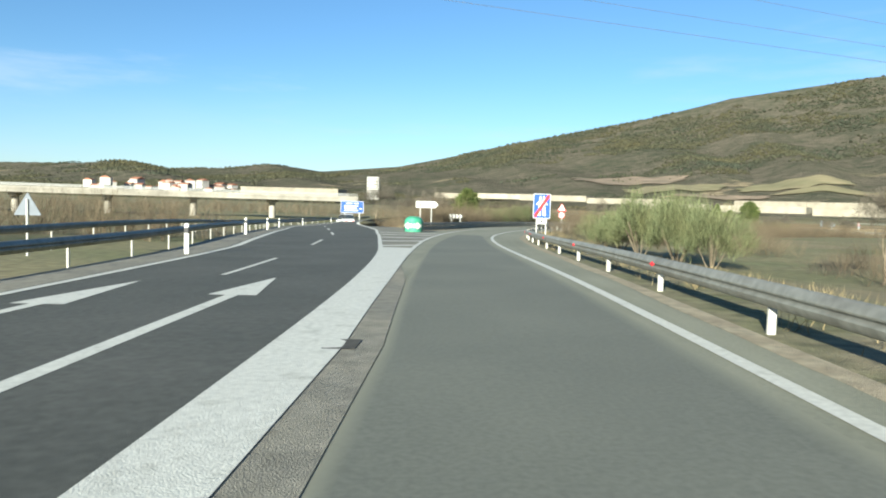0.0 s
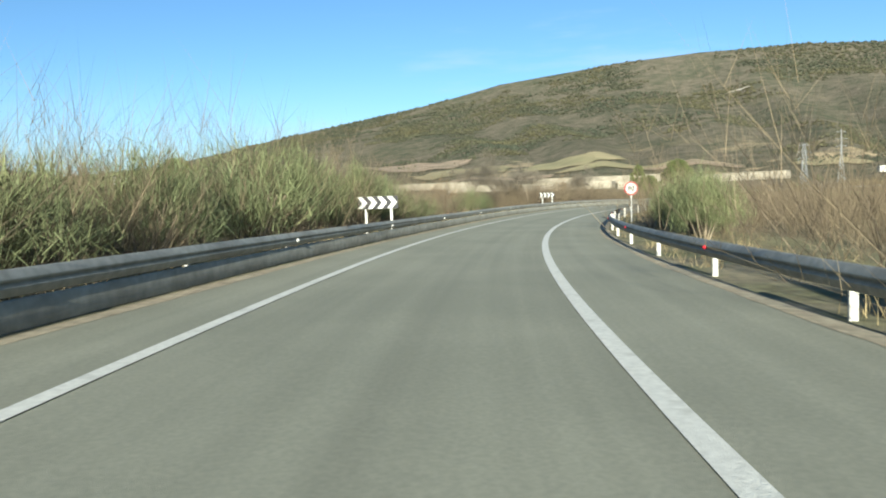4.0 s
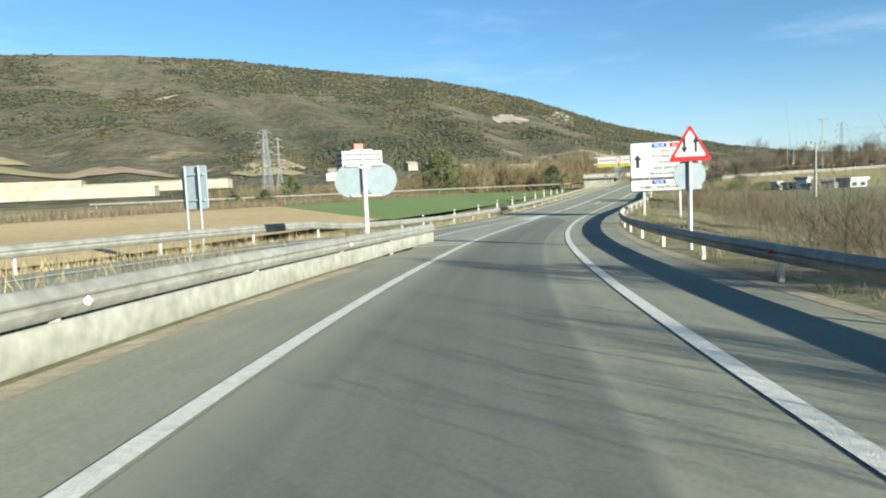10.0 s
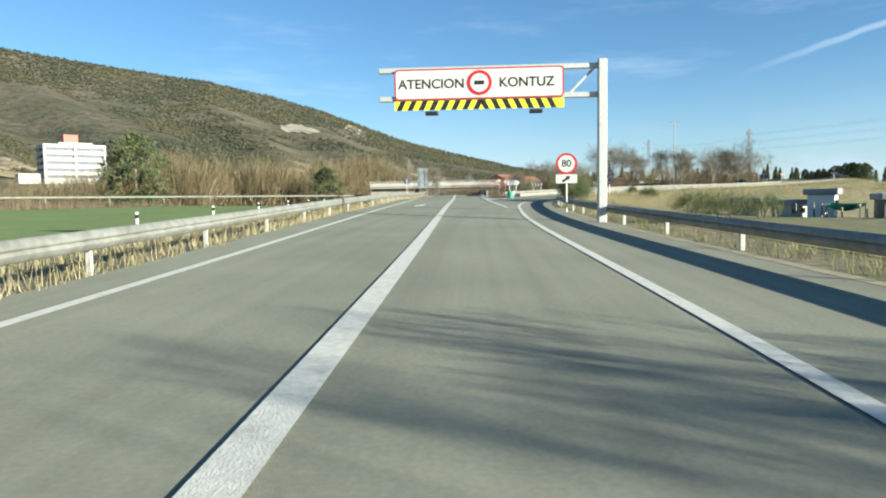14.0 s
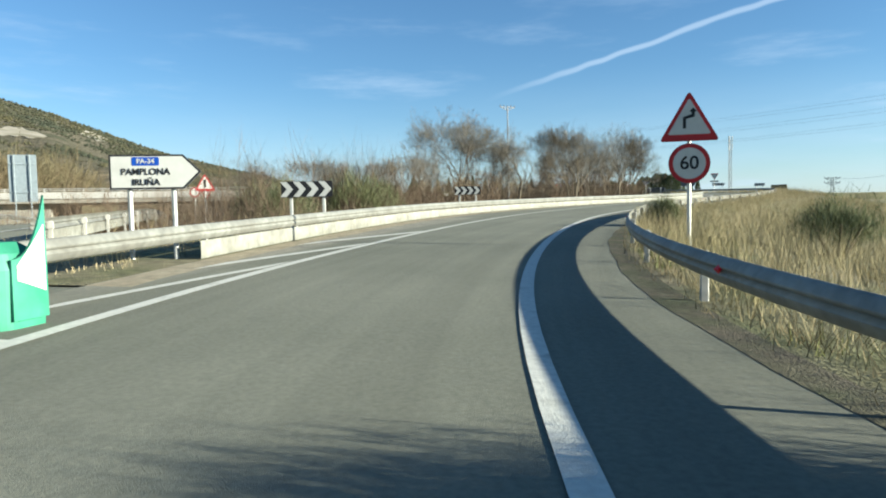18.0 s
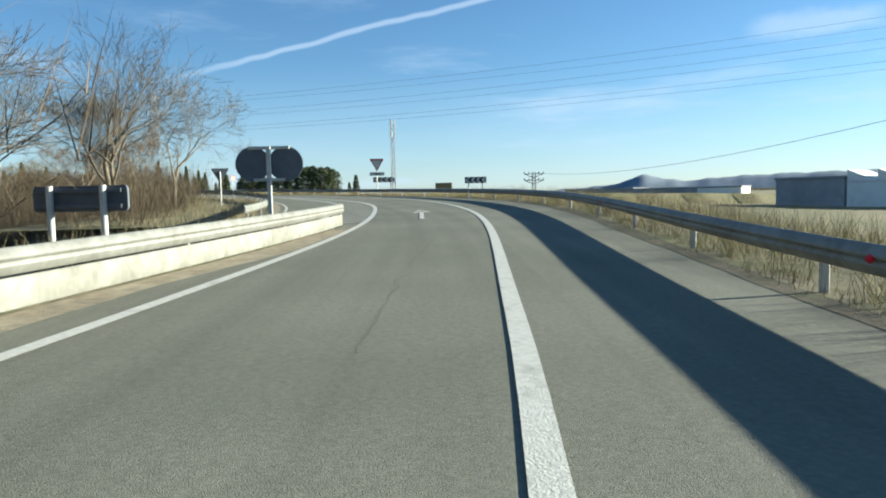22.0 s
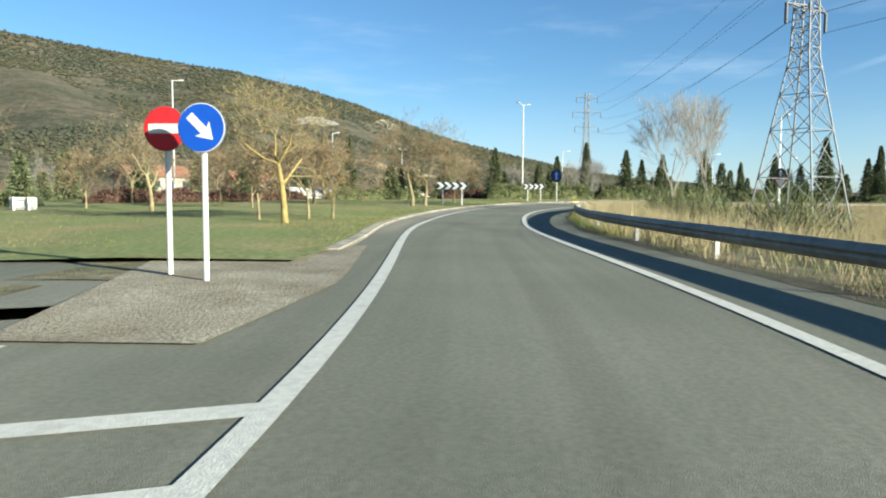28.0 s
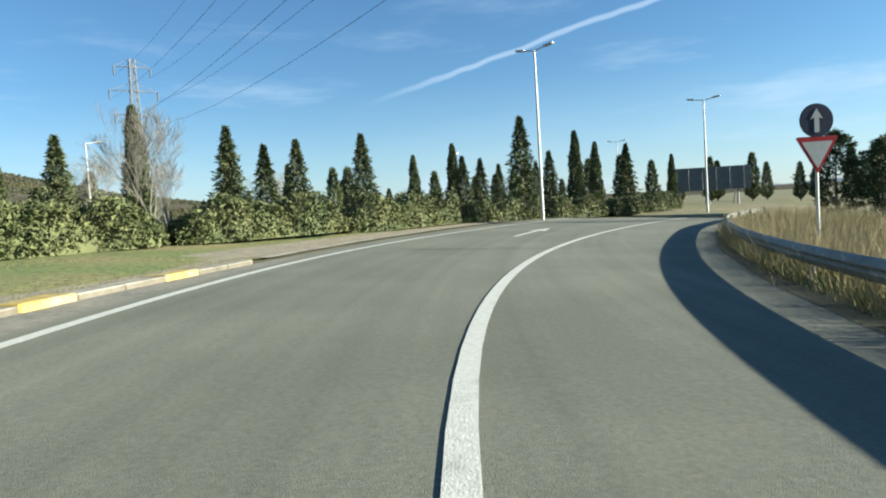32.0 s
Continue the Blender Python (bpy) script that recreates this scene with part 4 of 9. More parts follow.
def arrow_shape(x, z, l, w, angle=90):
    """An arrow's outline from its middle."""
    pts = [(-l / 2, -w * 0.2), (l * 0.12, -w * 0.2), (l * 0.05, -w / 2), (l / 2, 0), (l * 0.05, w / 2), (l * 0.12, w * 0.2), (-l / 2, w * 0.2)]
    c, s = math.cos(radians(angle)), math.sin(radians(angle))
    return [(x + a * c - b * s, z + a * s + b * c) for a, b in pts]


def speed_sign(s, u, number, zc=2.1, d=0.75, triangle=None, turn=0.0, extra=None, label="", back=False, plates=""):
    m = sign_pose(s, u, turn + (180 if back else 0))
    root = thing("speed_limit_sign" if number else "warning_sign", m, label, "road sign")
    top = zc + d / 2 + (triangle * 0.9 + 0.05 if triangle else 0)
    pole(root, 0, top - 0.1, 0.04, 0.06)
    if number:
        round_face(root, zc, d, SIGN_RED, SIGN_WHITE, text=number)
    if triangle:
        p = tri_face(root, zc + d / 2 + 0.04 + triangle * 0.87 / 2, triangle)
        z0 = zc + d / 2 + 0.04 + triangle * 0.87 / 2
        if extra == "curve":
            bm = plate([(-0.10, z0 - 0.2), (-0.04, z0 - 0.2), (-0.035, z0 - 0.1), (0.0, z0 - 0.03), (0.06, z0 - 0.01), (0.06, z0 - 0.04), (0.14, z0 + 0.03), (0.06, z0 + 0.09), (0.06, z0 + 0.055), (-0.03, z0 + 0.03), (-0.085, z0 - 0.07)], -0.012, -0.008)
        elif extra == "bend":
            bm = plate([(-0.12, z0 - 0.24), (-0.06, z0 - 0.24), (-0.06, z0 - 0.06), (0.10, z0 - 0.02), (0.10, z0 + 0.08), (0.14, z0 + 0.08), (0.07, z0 + 0.16), (0.0, z0 + 0.08), (0.04, z0 + 0.08), (0.04, z0 + 0.03), (-0.12, z0 - 0.02)], -0.012, -0.008)
        elif extra == "two_way":
            part("symbol", plate([(0.10, z0 - 0.22), (0.15, z0 - 0.22), (0.15, z0), (0.2, z0), (0.125, z0 + 0.14), (0.05, z0), (0.10, z0)], -0.012, -0.008), SIGN_BLACK, p, "black arrow up")
            bm = plate([(-0.15, z0 + 0.1), (-0.10, z0 + 0.1), (-0.10, z0 - 0.1), (-0.05, z0 - 0.1), (-0.125, z0 - 0.24), (-0.2, z0 - 0.1), (-0.15, z0 - 0.1)], -0.012, -0.008)
        else:
            bm = plate([(-0.09, z0 - 0.22), (-0.04, z0 - 0.22), (-0.03, z0 - 0.05), (-0.03, z0 + 0.12), (-0.09, z0 + 0.12)], -0.012, -0.008)
        part("symbol", bm, SIGN_BLACK, p, "black symbol")
    return root


def chevron_panel(s, u, w, h, z, turn=0.0, right=True, dark=None, label="black panel with white chevrons on two posts", group="chevron panels", lift=0.0):
    m = sign_pose(s, u, turn, lift)
    root = thing("chevron_panel", m, label, "road sign", group)
    p = part("panel", plate(rounded(0, z, w, h, 0.02), -0.02, 0.01), dark or SIGN_BLACK, root)
    for k in range(4):
        x = -w / 2 + w * (k + 0.5) / 4 - (0.02 if right else -0.02) * w
        q = w / 4 * 0.5 * (1 if right else -1)
        g = h * 0.47
        part("chevron", plate([(x - q, z + g), (x, z + g), (x + q, z), (x, z - g), (x - q, z - g), (x, z)], -0.026, -0.02), SIGN_WHITE, p, "white chevron")
    for x in (-w * 0.32, w * 0.32):
        bm = bmesh.new()
        box_bm(bm, (0.08, 0.05, z + h / 2 + 0.5), (x, 0.04, (z + h / 2 - 0.5) / 2), bevel=0.008)
        part("post", bm, SIGN_WHITE if not dark else POLE, root)
    return root


def road_board(s, u, turn, name, label):
    return thing(name, sign_pose(s, u, turn), label, "road sign")


# end of motorway
r = road_board(42.4, 4.73, -3, "end_of_motorway_sign", "blue end-of-motorway sign crossed by a red bar")
b = part("board", plate(rounded(0, 2.26, 1.05, 1.5, 0.07), 0, 0.03), SIGN_BACK_SHADE, r)
part("border", plate(rounded(0, 2.26, 1.03, 1.48, 0.07), -0.004, 0), SIGN_WHITE, b, "white border")
part("face", plate(rounded(0, 2.26, 0.97, 1.42, 0.05), -0.008, -0.004), SIGN_BLUE, b, "blue face")
for x in (-1, 1):
    part("carriageway_symbol", plate([(x * 0.06, 1.68), (x * 0.25, 1.68), (x * 0.14, 2.86), (x * 0.05, 2.86)], -0.012, -0.008), SIGN_WHITE, b, "white carriageway symbol")
part("bridge_symbol", plate([(-0.36, 2.34), (-0.26, 2.34), (-0.16, 2.42), (0.16, 2.42), (0.26, 2.34), (0.36, 2.34), (0.22, 2.54), (-0.22, 2.54)], -0.014, -0.010), SIGN_WHITE, b, "white bridge symbol")
part("red_bar", plate([(-0.46, 1.57), (-0.33, 1.57), (0.46, 2.80), (0.46, 2.95), (0.33, 2.95), (-0.46, 1.72)], -0.018, -0.014), SIGN_RED, b, "red diagonal bar")
part("small_plate", plate(rounded(0, 1.33, 0.62, 0.3, 0.03), -0.004, 0.02), SIGN_WHITE, r, "small white plate with a dark arrow")
part("small_arrow", plate(arrow_shape(0, 1.33, 0.3, 0.16, 40), -0.008, -0.004), SIGN_BLACK, r, "dark arrow")
for x in (-0.28, 0.28):
    pole(r, x, 2.9, 0.035, 0.06)

# exit arrow with its number
def arrow_board(s, u, turn, w, h, z, name, label, lines, symbol=False, dark=False):
    r = road_board(s, u, turn, name, label)
    o = [(-w / 2, z - h / 2), (w / 2 - h * 0.5, z - h / 2), (w / 2, z), (w / 2 - h * 0.5, z + h / 2), (-w / 2, z + h / 2)]
    i = [(-w / 2 + 0.03, z - h / 2 + 0.03), (w / 2 - h * 0.5 - 0.015, z - h / 2 + 0.03), (w / 2 - 0.045, z), (w / 2 - h * 0.5 - 0.015, z + h / 2 - 0.03), (-w / 2 + 0.03, z + h / 2 - 0.03)]
    b = part("board", plate(o, 0, 0.03), SIGN_BACK_SHADE, r)
    part("border", plate(o, -0.004, 0), SIGN_BLACK, b, "black border")
    part("face", plate(i, -0.008, -0.004), SIGN_WHITE, b, "white face")
    for text, size, x, dz, m, tag in lines:
        if tag:
            part("road_number_tag", plate(rounded(x, z + dz, tag, size * 1.25, 0.02), -0.012, -0.008), SIGN_BLUE, b, "blue tag")
        writing(text, size, x, z + dz, -0.016, m, b)
    if symbol:
        for pts in ([(-0.78, z - 0.2), (-0.68, z - 0.2), (-0.64, z + 0.2), (-0.70, z + 0.2)], [(-0.62, z - 0.2), (-0.50, z - 0.2), (-0.53, z), (-0.38, z + 0.14), (-0.34, z + 0.1), (-0.32, z + 0.2), (-0.46, z + 0.2), (-0.42, z + 0.17), (-0.57, z + 0.02), (-0.58, z + 0.2), (-0.6, z + 0.2)]):
            part("exit_symbol", plate(pts, -0.012, -0.008), SIGN_BLACK, b, "black exit symbol")
    for x in (-w * 0.3, w * 0.18):
        pole(r, x, z + h / 2 - 0.05, 0.04, 0.07)
    return r


arrow_board(58.0, -7.1, -8, 1.98, 0.6, 2.28, "exit_arrow_sign", "white exit arrow sign with black number", [("97", 0.36, 0.2, 0.0, SIGN_BLACK, 0)], symbol=True)
arrow_board(333.9, -7.3, -20, 1.42, 0.56, 1.68, "direction_arrow_sign", "white arrow sign to the city behind the barrier", [("PA-34", 0.11, -0.15, 0.17, SIGN_WHITE, 0.42), ("PAMPLONA", 0.145, -0.15, 0.0, SIGN_BLACK, 0), ("IRUÑA", 0.145, -0.15, -0.17, SIGN_BLACK, 0)])


# green gore noses
NOSE_GREEN = mat("faded_green_plastic", (0.045, 0.215, 0.125), 0.5, vary=0.15, scale=4, second=(0.07, 0.26, 0.17), second_scale=2.5)


def bullnose(s, u, turn, w, h, torn=0.0):
    r = thing("gore_nose", base_pose(s, u, turn), "damaged green plastic gore nose with a torn flap" if torn else "green plastic gore nose with white double arrow", "crash cushion")
    n = 16
    ring = [(-w / 2 * math.cos(math.pi * k / n), -w * 0.45 * math.sin(math.pi * k / n)) for k in range(n + 1)] + [(w / 2, w * 0.5), (-w / 2, w * 0.5)]
    bm = bmesh.new()
    lo = [bm.verts.new((x * 0.94, y * 0.94, -0.05)) for x, y in ring]
    mid = [bm.verts.new((x, y, h * 0.68)) for x, y in ring]
    top = [bm.verts.new((x * 0.86, y * 0.88, h * 0.87)) for x, y in ring]
    hi = [bm.verts.new((x * 0.5, y * 0.55, h)) for x, y in ring]
    for a, b in ((lo, mid), (mid, top), (top, hi)):
        for i in range(len(a)):
            j = (i + 1) % len(a)
            bm.faces.new((a[i], a[j], b[j], b[i]))
    bm.faces.new(hi)
    bmesh.ops.recalc_face_normals(bm, faces=bm.faces)
    body = part("shell", bm, NOSE_GREEN, r, smooth=False)
    for sx in (() if torn else (-1, 1)):
        # arrow halves laid on the curved front
        pts = [(0.04, 0.62), (0.34, 0.62), (0.34, 0.78), (0.92, 0.42), (0.34, 0.08), (0.34, 0.24), (0.04, 0.24)]
        bm = bmesh.new()
        vs = []
        for q, z in pts:
            a = math.pi / 2 + sx * q * math.pi / 2 * 0.9
            k = 1.012
            vs.append(bm.verts.new((-w / 2 * math.cos(a) * k * 0.99, -w * 0.45 * math.sin(a) * k - 0.012, 0.12 + z * h * 0.68)))
        f = bm.faces.new(vs)
        bmesh.ops.triangulate(bm, faces=[f])
        for e in range(2):
            bmesh.ops.subdivide_edges(bm, edges=bm.edges[:], cuts=2, use_grid_fill=True)
        for v in bm.verts:
            a = math.atan2(-v.co.y / (w * 0.45), v.co.x / (w / 2))
            v.co.x, v.co.y = w / 2 * math.cos(a) * 1.02, -w * 0.45 * math.sin(a) * 1.02 - 0.006
        part("arrow_half", bm, SIGN_WHITE, body, "white arrow")
    if torn:
        # a flap of the shell ripped loose and bent upwards on one side
        bm = bmesh.new()
        rows = []
        for k in range(9):
            q = k / 8
            x, y = w / 2 * (1.03 + 0.05 * math.sin(q * 3.0)), w * (-0.12 + 0.62 * q)
            hi = h * (0.80 + torn * q ** 2.2)
            rows.append([bm.verts.new((x + d, y, z)) for d, z in ((0, 0.06), (0, hi), (-0.02, hi), (-0.02, 0.06))])
        for a, b in zip(rows[:-1], rows[1:]):
            for i in range(4):
                bm.faces.new((a[i], a[(i + 1) % 4], b[(i + 1) % 4], b[i]))
        bm.faces.new(rows[0])
        bm.faces.new(rows[-1])
        bmesh.ops.recalc_face_normals(bm, faces=bm.faces)
        part("torn_flap", bm, NOSE_GREEN, body, "torn green flap bent upwards")
        # what is left of the white arrow on the flap
        bm = bmesh.new()
        rows = []
        for k in range(7):
            q = 0.12 + 0.80 * k / 6
            x, y = w / 2 * (1.03 + 0.05 * math.sin(q * 3.0)), w * (-0.12 + 0.62 * q)
            mid, half = h * (0.62 + 0.22 * q), h * (0.04 + 0.42 * q)
            rows.append([bm.verts.new((x + d, y, z)) for d, z in ((0.006, mid - half), (0.006, mid + half * 0.9), (0.001, mid + half * 0.9), (0.001, mid - half))])
        for a, b in zip(rows[:-1], rows[1:]):
            for i in range(4):
                bm.faces.new((a[i], a[(i + 1) % 4], b[(i + 1) % 4], b[i]))
        bm.faces.new(rows[0])
        bm.faces.new(rows[-1])
        bmesh.ops.recalc_face_normals(bm, faces=bm.faces)
        part("arrow_half", bm, SIGN_WHITE, body, "white arrow")
    return r


bullnose(47.2, -5.8, -4, 1.25, 1.05)
bullnose(328.7, -5.05, 6, 0.58, 0.68, torn=0.75)

# chevron panels
chevron_panel(66.2, -6.0, 1.3, 0.4, 1.36, -5)
chevron_panel(102.8, -5.6, 1.35, 0.42, 1.42, 0)
chevron_panel(140.0, -5.8, 1.3, 0.42, 1.46, 0)
chevron_panel(174.9, -5.0, 1.4, 0.44, 1.5, 0)
chevron_panel(340.6, -8.1, 1.36, 0.42, 1.42, -16)
chevron_panel(357.0, -9.6, 1.3, 0.42, 1.34, -22)
chevron_panel(422.8, 7.3, 1.22, 0.36, 1.27, 19, right=False, dark=SIGN_NAVY, label="dark panel with white chevrons behind the barrier")
chevron_panel(440.9, 9.0, 1.8, 0.42, 1.55, 18, right=False, dark=SIGN_NAVY, label="dark panel with white chevrons below a yield sign")
chevron_panel(507.0, -6.5, 1.75, 0.42, 1.32, -22, dark=SIGN_NAVY, label="navy panel with white chevrons standing in grass", lift=0.1)
chevron_panel(521.6, -7.7, 1.6, 0.42, 1.36, -22, dark=SIGN_NAVY, label="navy panel with white chevrons standing in grass", lift=0.1)

# speed and warning signs
speed_sign(77.7, 4.84, "80", 2.05, 0.74, 1.05, 0, "curve", "bend warning triangle above an eighty limit sign")
speed_sign(114.9, 5.13, "80", 1.85, 0.66, None, 0, None, "small eighty speed limit sign on a white post")
speed_sign(209.7, 4.8, "", 1.92, 0.7, 0.98, 4, "two_way", "red-rimmed warning triangle above a round sign")
q = thing("round_sign", sign_pose(209.8, 4.8, 4), "grey round sign below a warning triangle", "road sign")
round_face(q, 2.0, 0.72, SIGN_SUNLIT, SIGN_SUNLIT)
pole(q, 0, 1.9, 0.04, 0.12)
speed_sign(293.4, 4.3, "80", 2.33, 0.92, None, 0, None, "eighty speed limit sign over a white arrow plate")
q = thing("arrow_plate", sign_pose(293.4, 4.3, 0, -0.27), "small white plate with a black diagonal arrow", "road sign")
part("plate", plate(rounded(0, 1.95, 0.9, 0.38, 0.03), -0.01, 0.01), SIGN_WHITE, q)
part("arrow", plate(arrow_shape(0, 1.95, 0.42, 0.24, 35), -0.016, -0.01), SIGN_BLACK, q, "black arrow")
pole(q, 0, 2.1, 0.04, 0.11)
speed_sign(338.1, 3.43, "60", 1.9, 0.78, 1.12, 0, "bend", "double bend warning triangle above a sixty limit sign")
speed_sign(464.0, 5.68, "60", 2.02, 0.62, None, 0, None, "sixty speed limit sign behind the barrier")

# yield and its plates
r = thing("yield_sign", sign_pose(440.3, 7.85, 19, -0.1), "yield triangle over a distance plate, backlit", "road sign")
tri_face(r, 2.84, 1.18, flip=-1)
part("distance_plate", plate(rounded(0, 2.12, 1.2, 0.28, 0.04), -0.01, 0.01), SIGN_WHITE, r, "white distance plate")
writing("150 m", 0.24, 0, 2.12, -0.014, SIGN_BLACK, r)
pole(r, 0, 3.3, 0.045, 0.07)
r = thing("yield_sign", sign_pose(427.3, -9.4, 180), "grey back of a yield triangle on a post", "road sign")
tri_face(r, 1.95, 1.0, flip=-1)
pole(r, 0, 2.2, 0.04, 0.06)
r = thing("yield_sign", sign_pose(536.3, 9.75, -10), "yield triangle below a round blue arrow sign", "road sign")
tri_face(r, 2.4, 1.06, flip=-1)
p = round_face(r, 3.25, 0.82, SIGN_NAVY, SIGN_NAVY)
part("arrow", plate(arrow_shape(0, 3.25, 0.58, 0.3, 90), -0.014, -0.008), SIGN_WHITE, p, "white arrow")
pole(r, 0, 3.4, 0.04, 0.06)

r = thing("round_sign", sign_pose(456.2, -9.4, 180), "grey back of a round sign on a tall post", "road sign")
part("disc", plate(disc(0, 1.69, 0.385), -0.01, 0.02), SIGN_BACK_SHADE, r)
pole(r, 0, 1.9, 0.04, 0.05, material=SIGN_WHITE)
# no entry and keep right on the island nose
r = thing("no_entry_sign", sign_pose(476.5, -4.7, 5), "red no-entry disc on a white post", "road sign")
p = round_face(r, 2.1, 0.56, SIGN_RED, SIGN_RED)
part("bar", plate(rounded(0, 2.1, 0.42, 0.12, 0.01), -0.014, -0.008), SIGN_WHITE, p, "white bar")
pole(r, 0, 2.2, 0.035, 0.06, material=SIGN_WHITE)
r = thing("arrow_disc_sign", sign_pose(475.9, -3.87, 5), "blue disc with a white diagonal arrow on a white post", "road sign")
p = round_face(r, 2.06, 0.58, SIGN_WHITE, SIGN_BLUE)
part("disc", plate(disc(0, 2.06, 0.275), -0.012, -0.008), SIGN_BLUE, p, "blue disc")
part("arrow", plate(arrow_shape(0, 2.06, 0.4, 0.24, -45), -0.018, -0.012), SIGN_WHITE, p, "white arrow")
pole(r, 0, 2.2, 0.035, 0.06, material=SIGN_WHITE)
r = thing("straight_on_sign", sign_pose(524.0, -6.9, 5), "round blue straight-on arrow sign on a post", "road sign")
p = round_face(r, 2.4, 1.05, SIGN_NAVY, SIGN_BLUE)
part("arrow", plate(arrow_shape(0, 2.4, 0.7, 0.34, 90), -0.014, -0.008), SIGN_WHITE, p, "white arrow")
pole(r, 0, 2.6, 0.035, 0.06)


# backs of two round signs side by side
def double_back(s, u, z, d, dark, turn=0):
    r = thing("double_round_sign", sign_pose(s, u, turn), "backs of two round signs on one post", "road sign")
    for x in (-d * 0.47, d * 0.47):
        part("disc_back", plate(disc(x, z, d / 2), -0.004 if x > 0 else -0.01, 0.02), dark, r)
    bm = bmesh.new()
    box_bm(bm, (d * 1.2, 0.04, 0.07), (0, -0.03, z + d * 0.46), bevel=0.006)
    part("crossbar", bm, POLE, r)
    bm = bmesh.new()
    box_bm(bm, (d * 0.9, 0.04, 0.06), (0, -0.03, z - d * 0.46), bevel=0.006)
    part("crossbar", bm, POLE, r)
    bm = bmesh.new()
    box_bm(bm, (0.10, 0.06, z + d / 2 + 0.5), (0, -0.07, (z + d / 2 - 0.5) / 2), bevel=0.01)
    part("post", bm, POLE, r)
    return r


double_back(210.5, -4.9, 2.1, 0.85, SIGN_SUNLIT)
double_back(399.9, -4.58, 1.84, 0.75, SIGN_BACK_SHADE)


# large white direction board
def big_board():
    r = road_board(236.4, 7.64, -3, "direction_board", "large white direction board with black lettering on two posts")
    b = part("upper_board", plate(rounded(0, 3.54, 4.1, 2.16, 0.12), 0, 0.05), SIGN_BACK_SHADE, r)
    part("border", plate(rounded(0, 3.54, 4.06, 2.12, 0.12), -0.004, 0), SIGN_BLACK, b, "black border")
    part("face", plate(rounded(0, 3.54, 3.98, 2.04, 0.09), -0.008, -0.004), SIGN_WHITE, b, "white face")
    c = part("lower_board", plate(rounded(0, 2.05, 4.1, 0.74, 0.1), 0, 0.05), SIGN_BACK_SHADE, r)
    part("border", plate(rounded(0, 2.05, 4.06, 0.70, 0.1), -0.004, 0), SIGN_BLACK, c, "black border")
    part("face", plate(rounded(0, 2.05, 3.98, 0.62, 0.07), -0.008, -0.004), SIGN_WHITE, c, "white face")
    for x, w, text, m in ((-0.36, 0.85, "PA-34", SIGN_BLUE), (0.80, 1.15, "N-240-A", SIGN_RED)):
        part("road_number_tag", plate(rounded(x, 4.38, w, 0.25, 0.03), -0.012, -0.008), m, b, "coloured road number tag")
        writing(text, 0.22, x, 4.37, -0.018, SIGN_WHITE, b)
    for text, x, z, size in (("BERRIOZAR", 0.25, 4.05, 0.2), ("VITORIA-GASTEIZ", 0.28, 3.74, 0.27), ("DONOSTIA-", 0.22, 3.38, 0.25), ("SAN SEBASTIÁN", 0.22, 3.06, 0.25), ("FRANCIA/FRANTZIA", 0.22, 2.72, 0.25)):
        writing(text, size, x, z, -0.012, SIGN_BLACK, b)
    part("arrow", plate(arrow_shape(-1.6, 3.5, 0.8, 0.5, 90), -0.012, -0.008), SIGN_BLACK, b, "black straight arrow")
    part("road_number_tag", plate(rounded(-0.4, 2.22, 0.82, 0.22, 0.03), -0.012, -0.008), SIGN_BLUE, c, "blue road number tag")
    writing("PA-34", 0.2, -0.4, 2.21, -0.018, SIGN_WHITE, c)
    writing("PAMPLONA/IRUÑA", 0.27, -0.35, 1.92, -0.012, SIGN_BLACK, c)
    part("arrow", plate(arrow_shape(1.72, 2.08, 0.4, 0.22, 48), -0.012, -0.008), SIGN_BLACK, c, "black diagonal arrow")
    for x in (-1.25, 0.8):
        bm = bmesh.new()
        box_bm(bm, (0.12, 0.14, 5.4), (x, 0.12, 1.9), bevel=0.012)
        part("post", bm, POLE, r)


big_board()


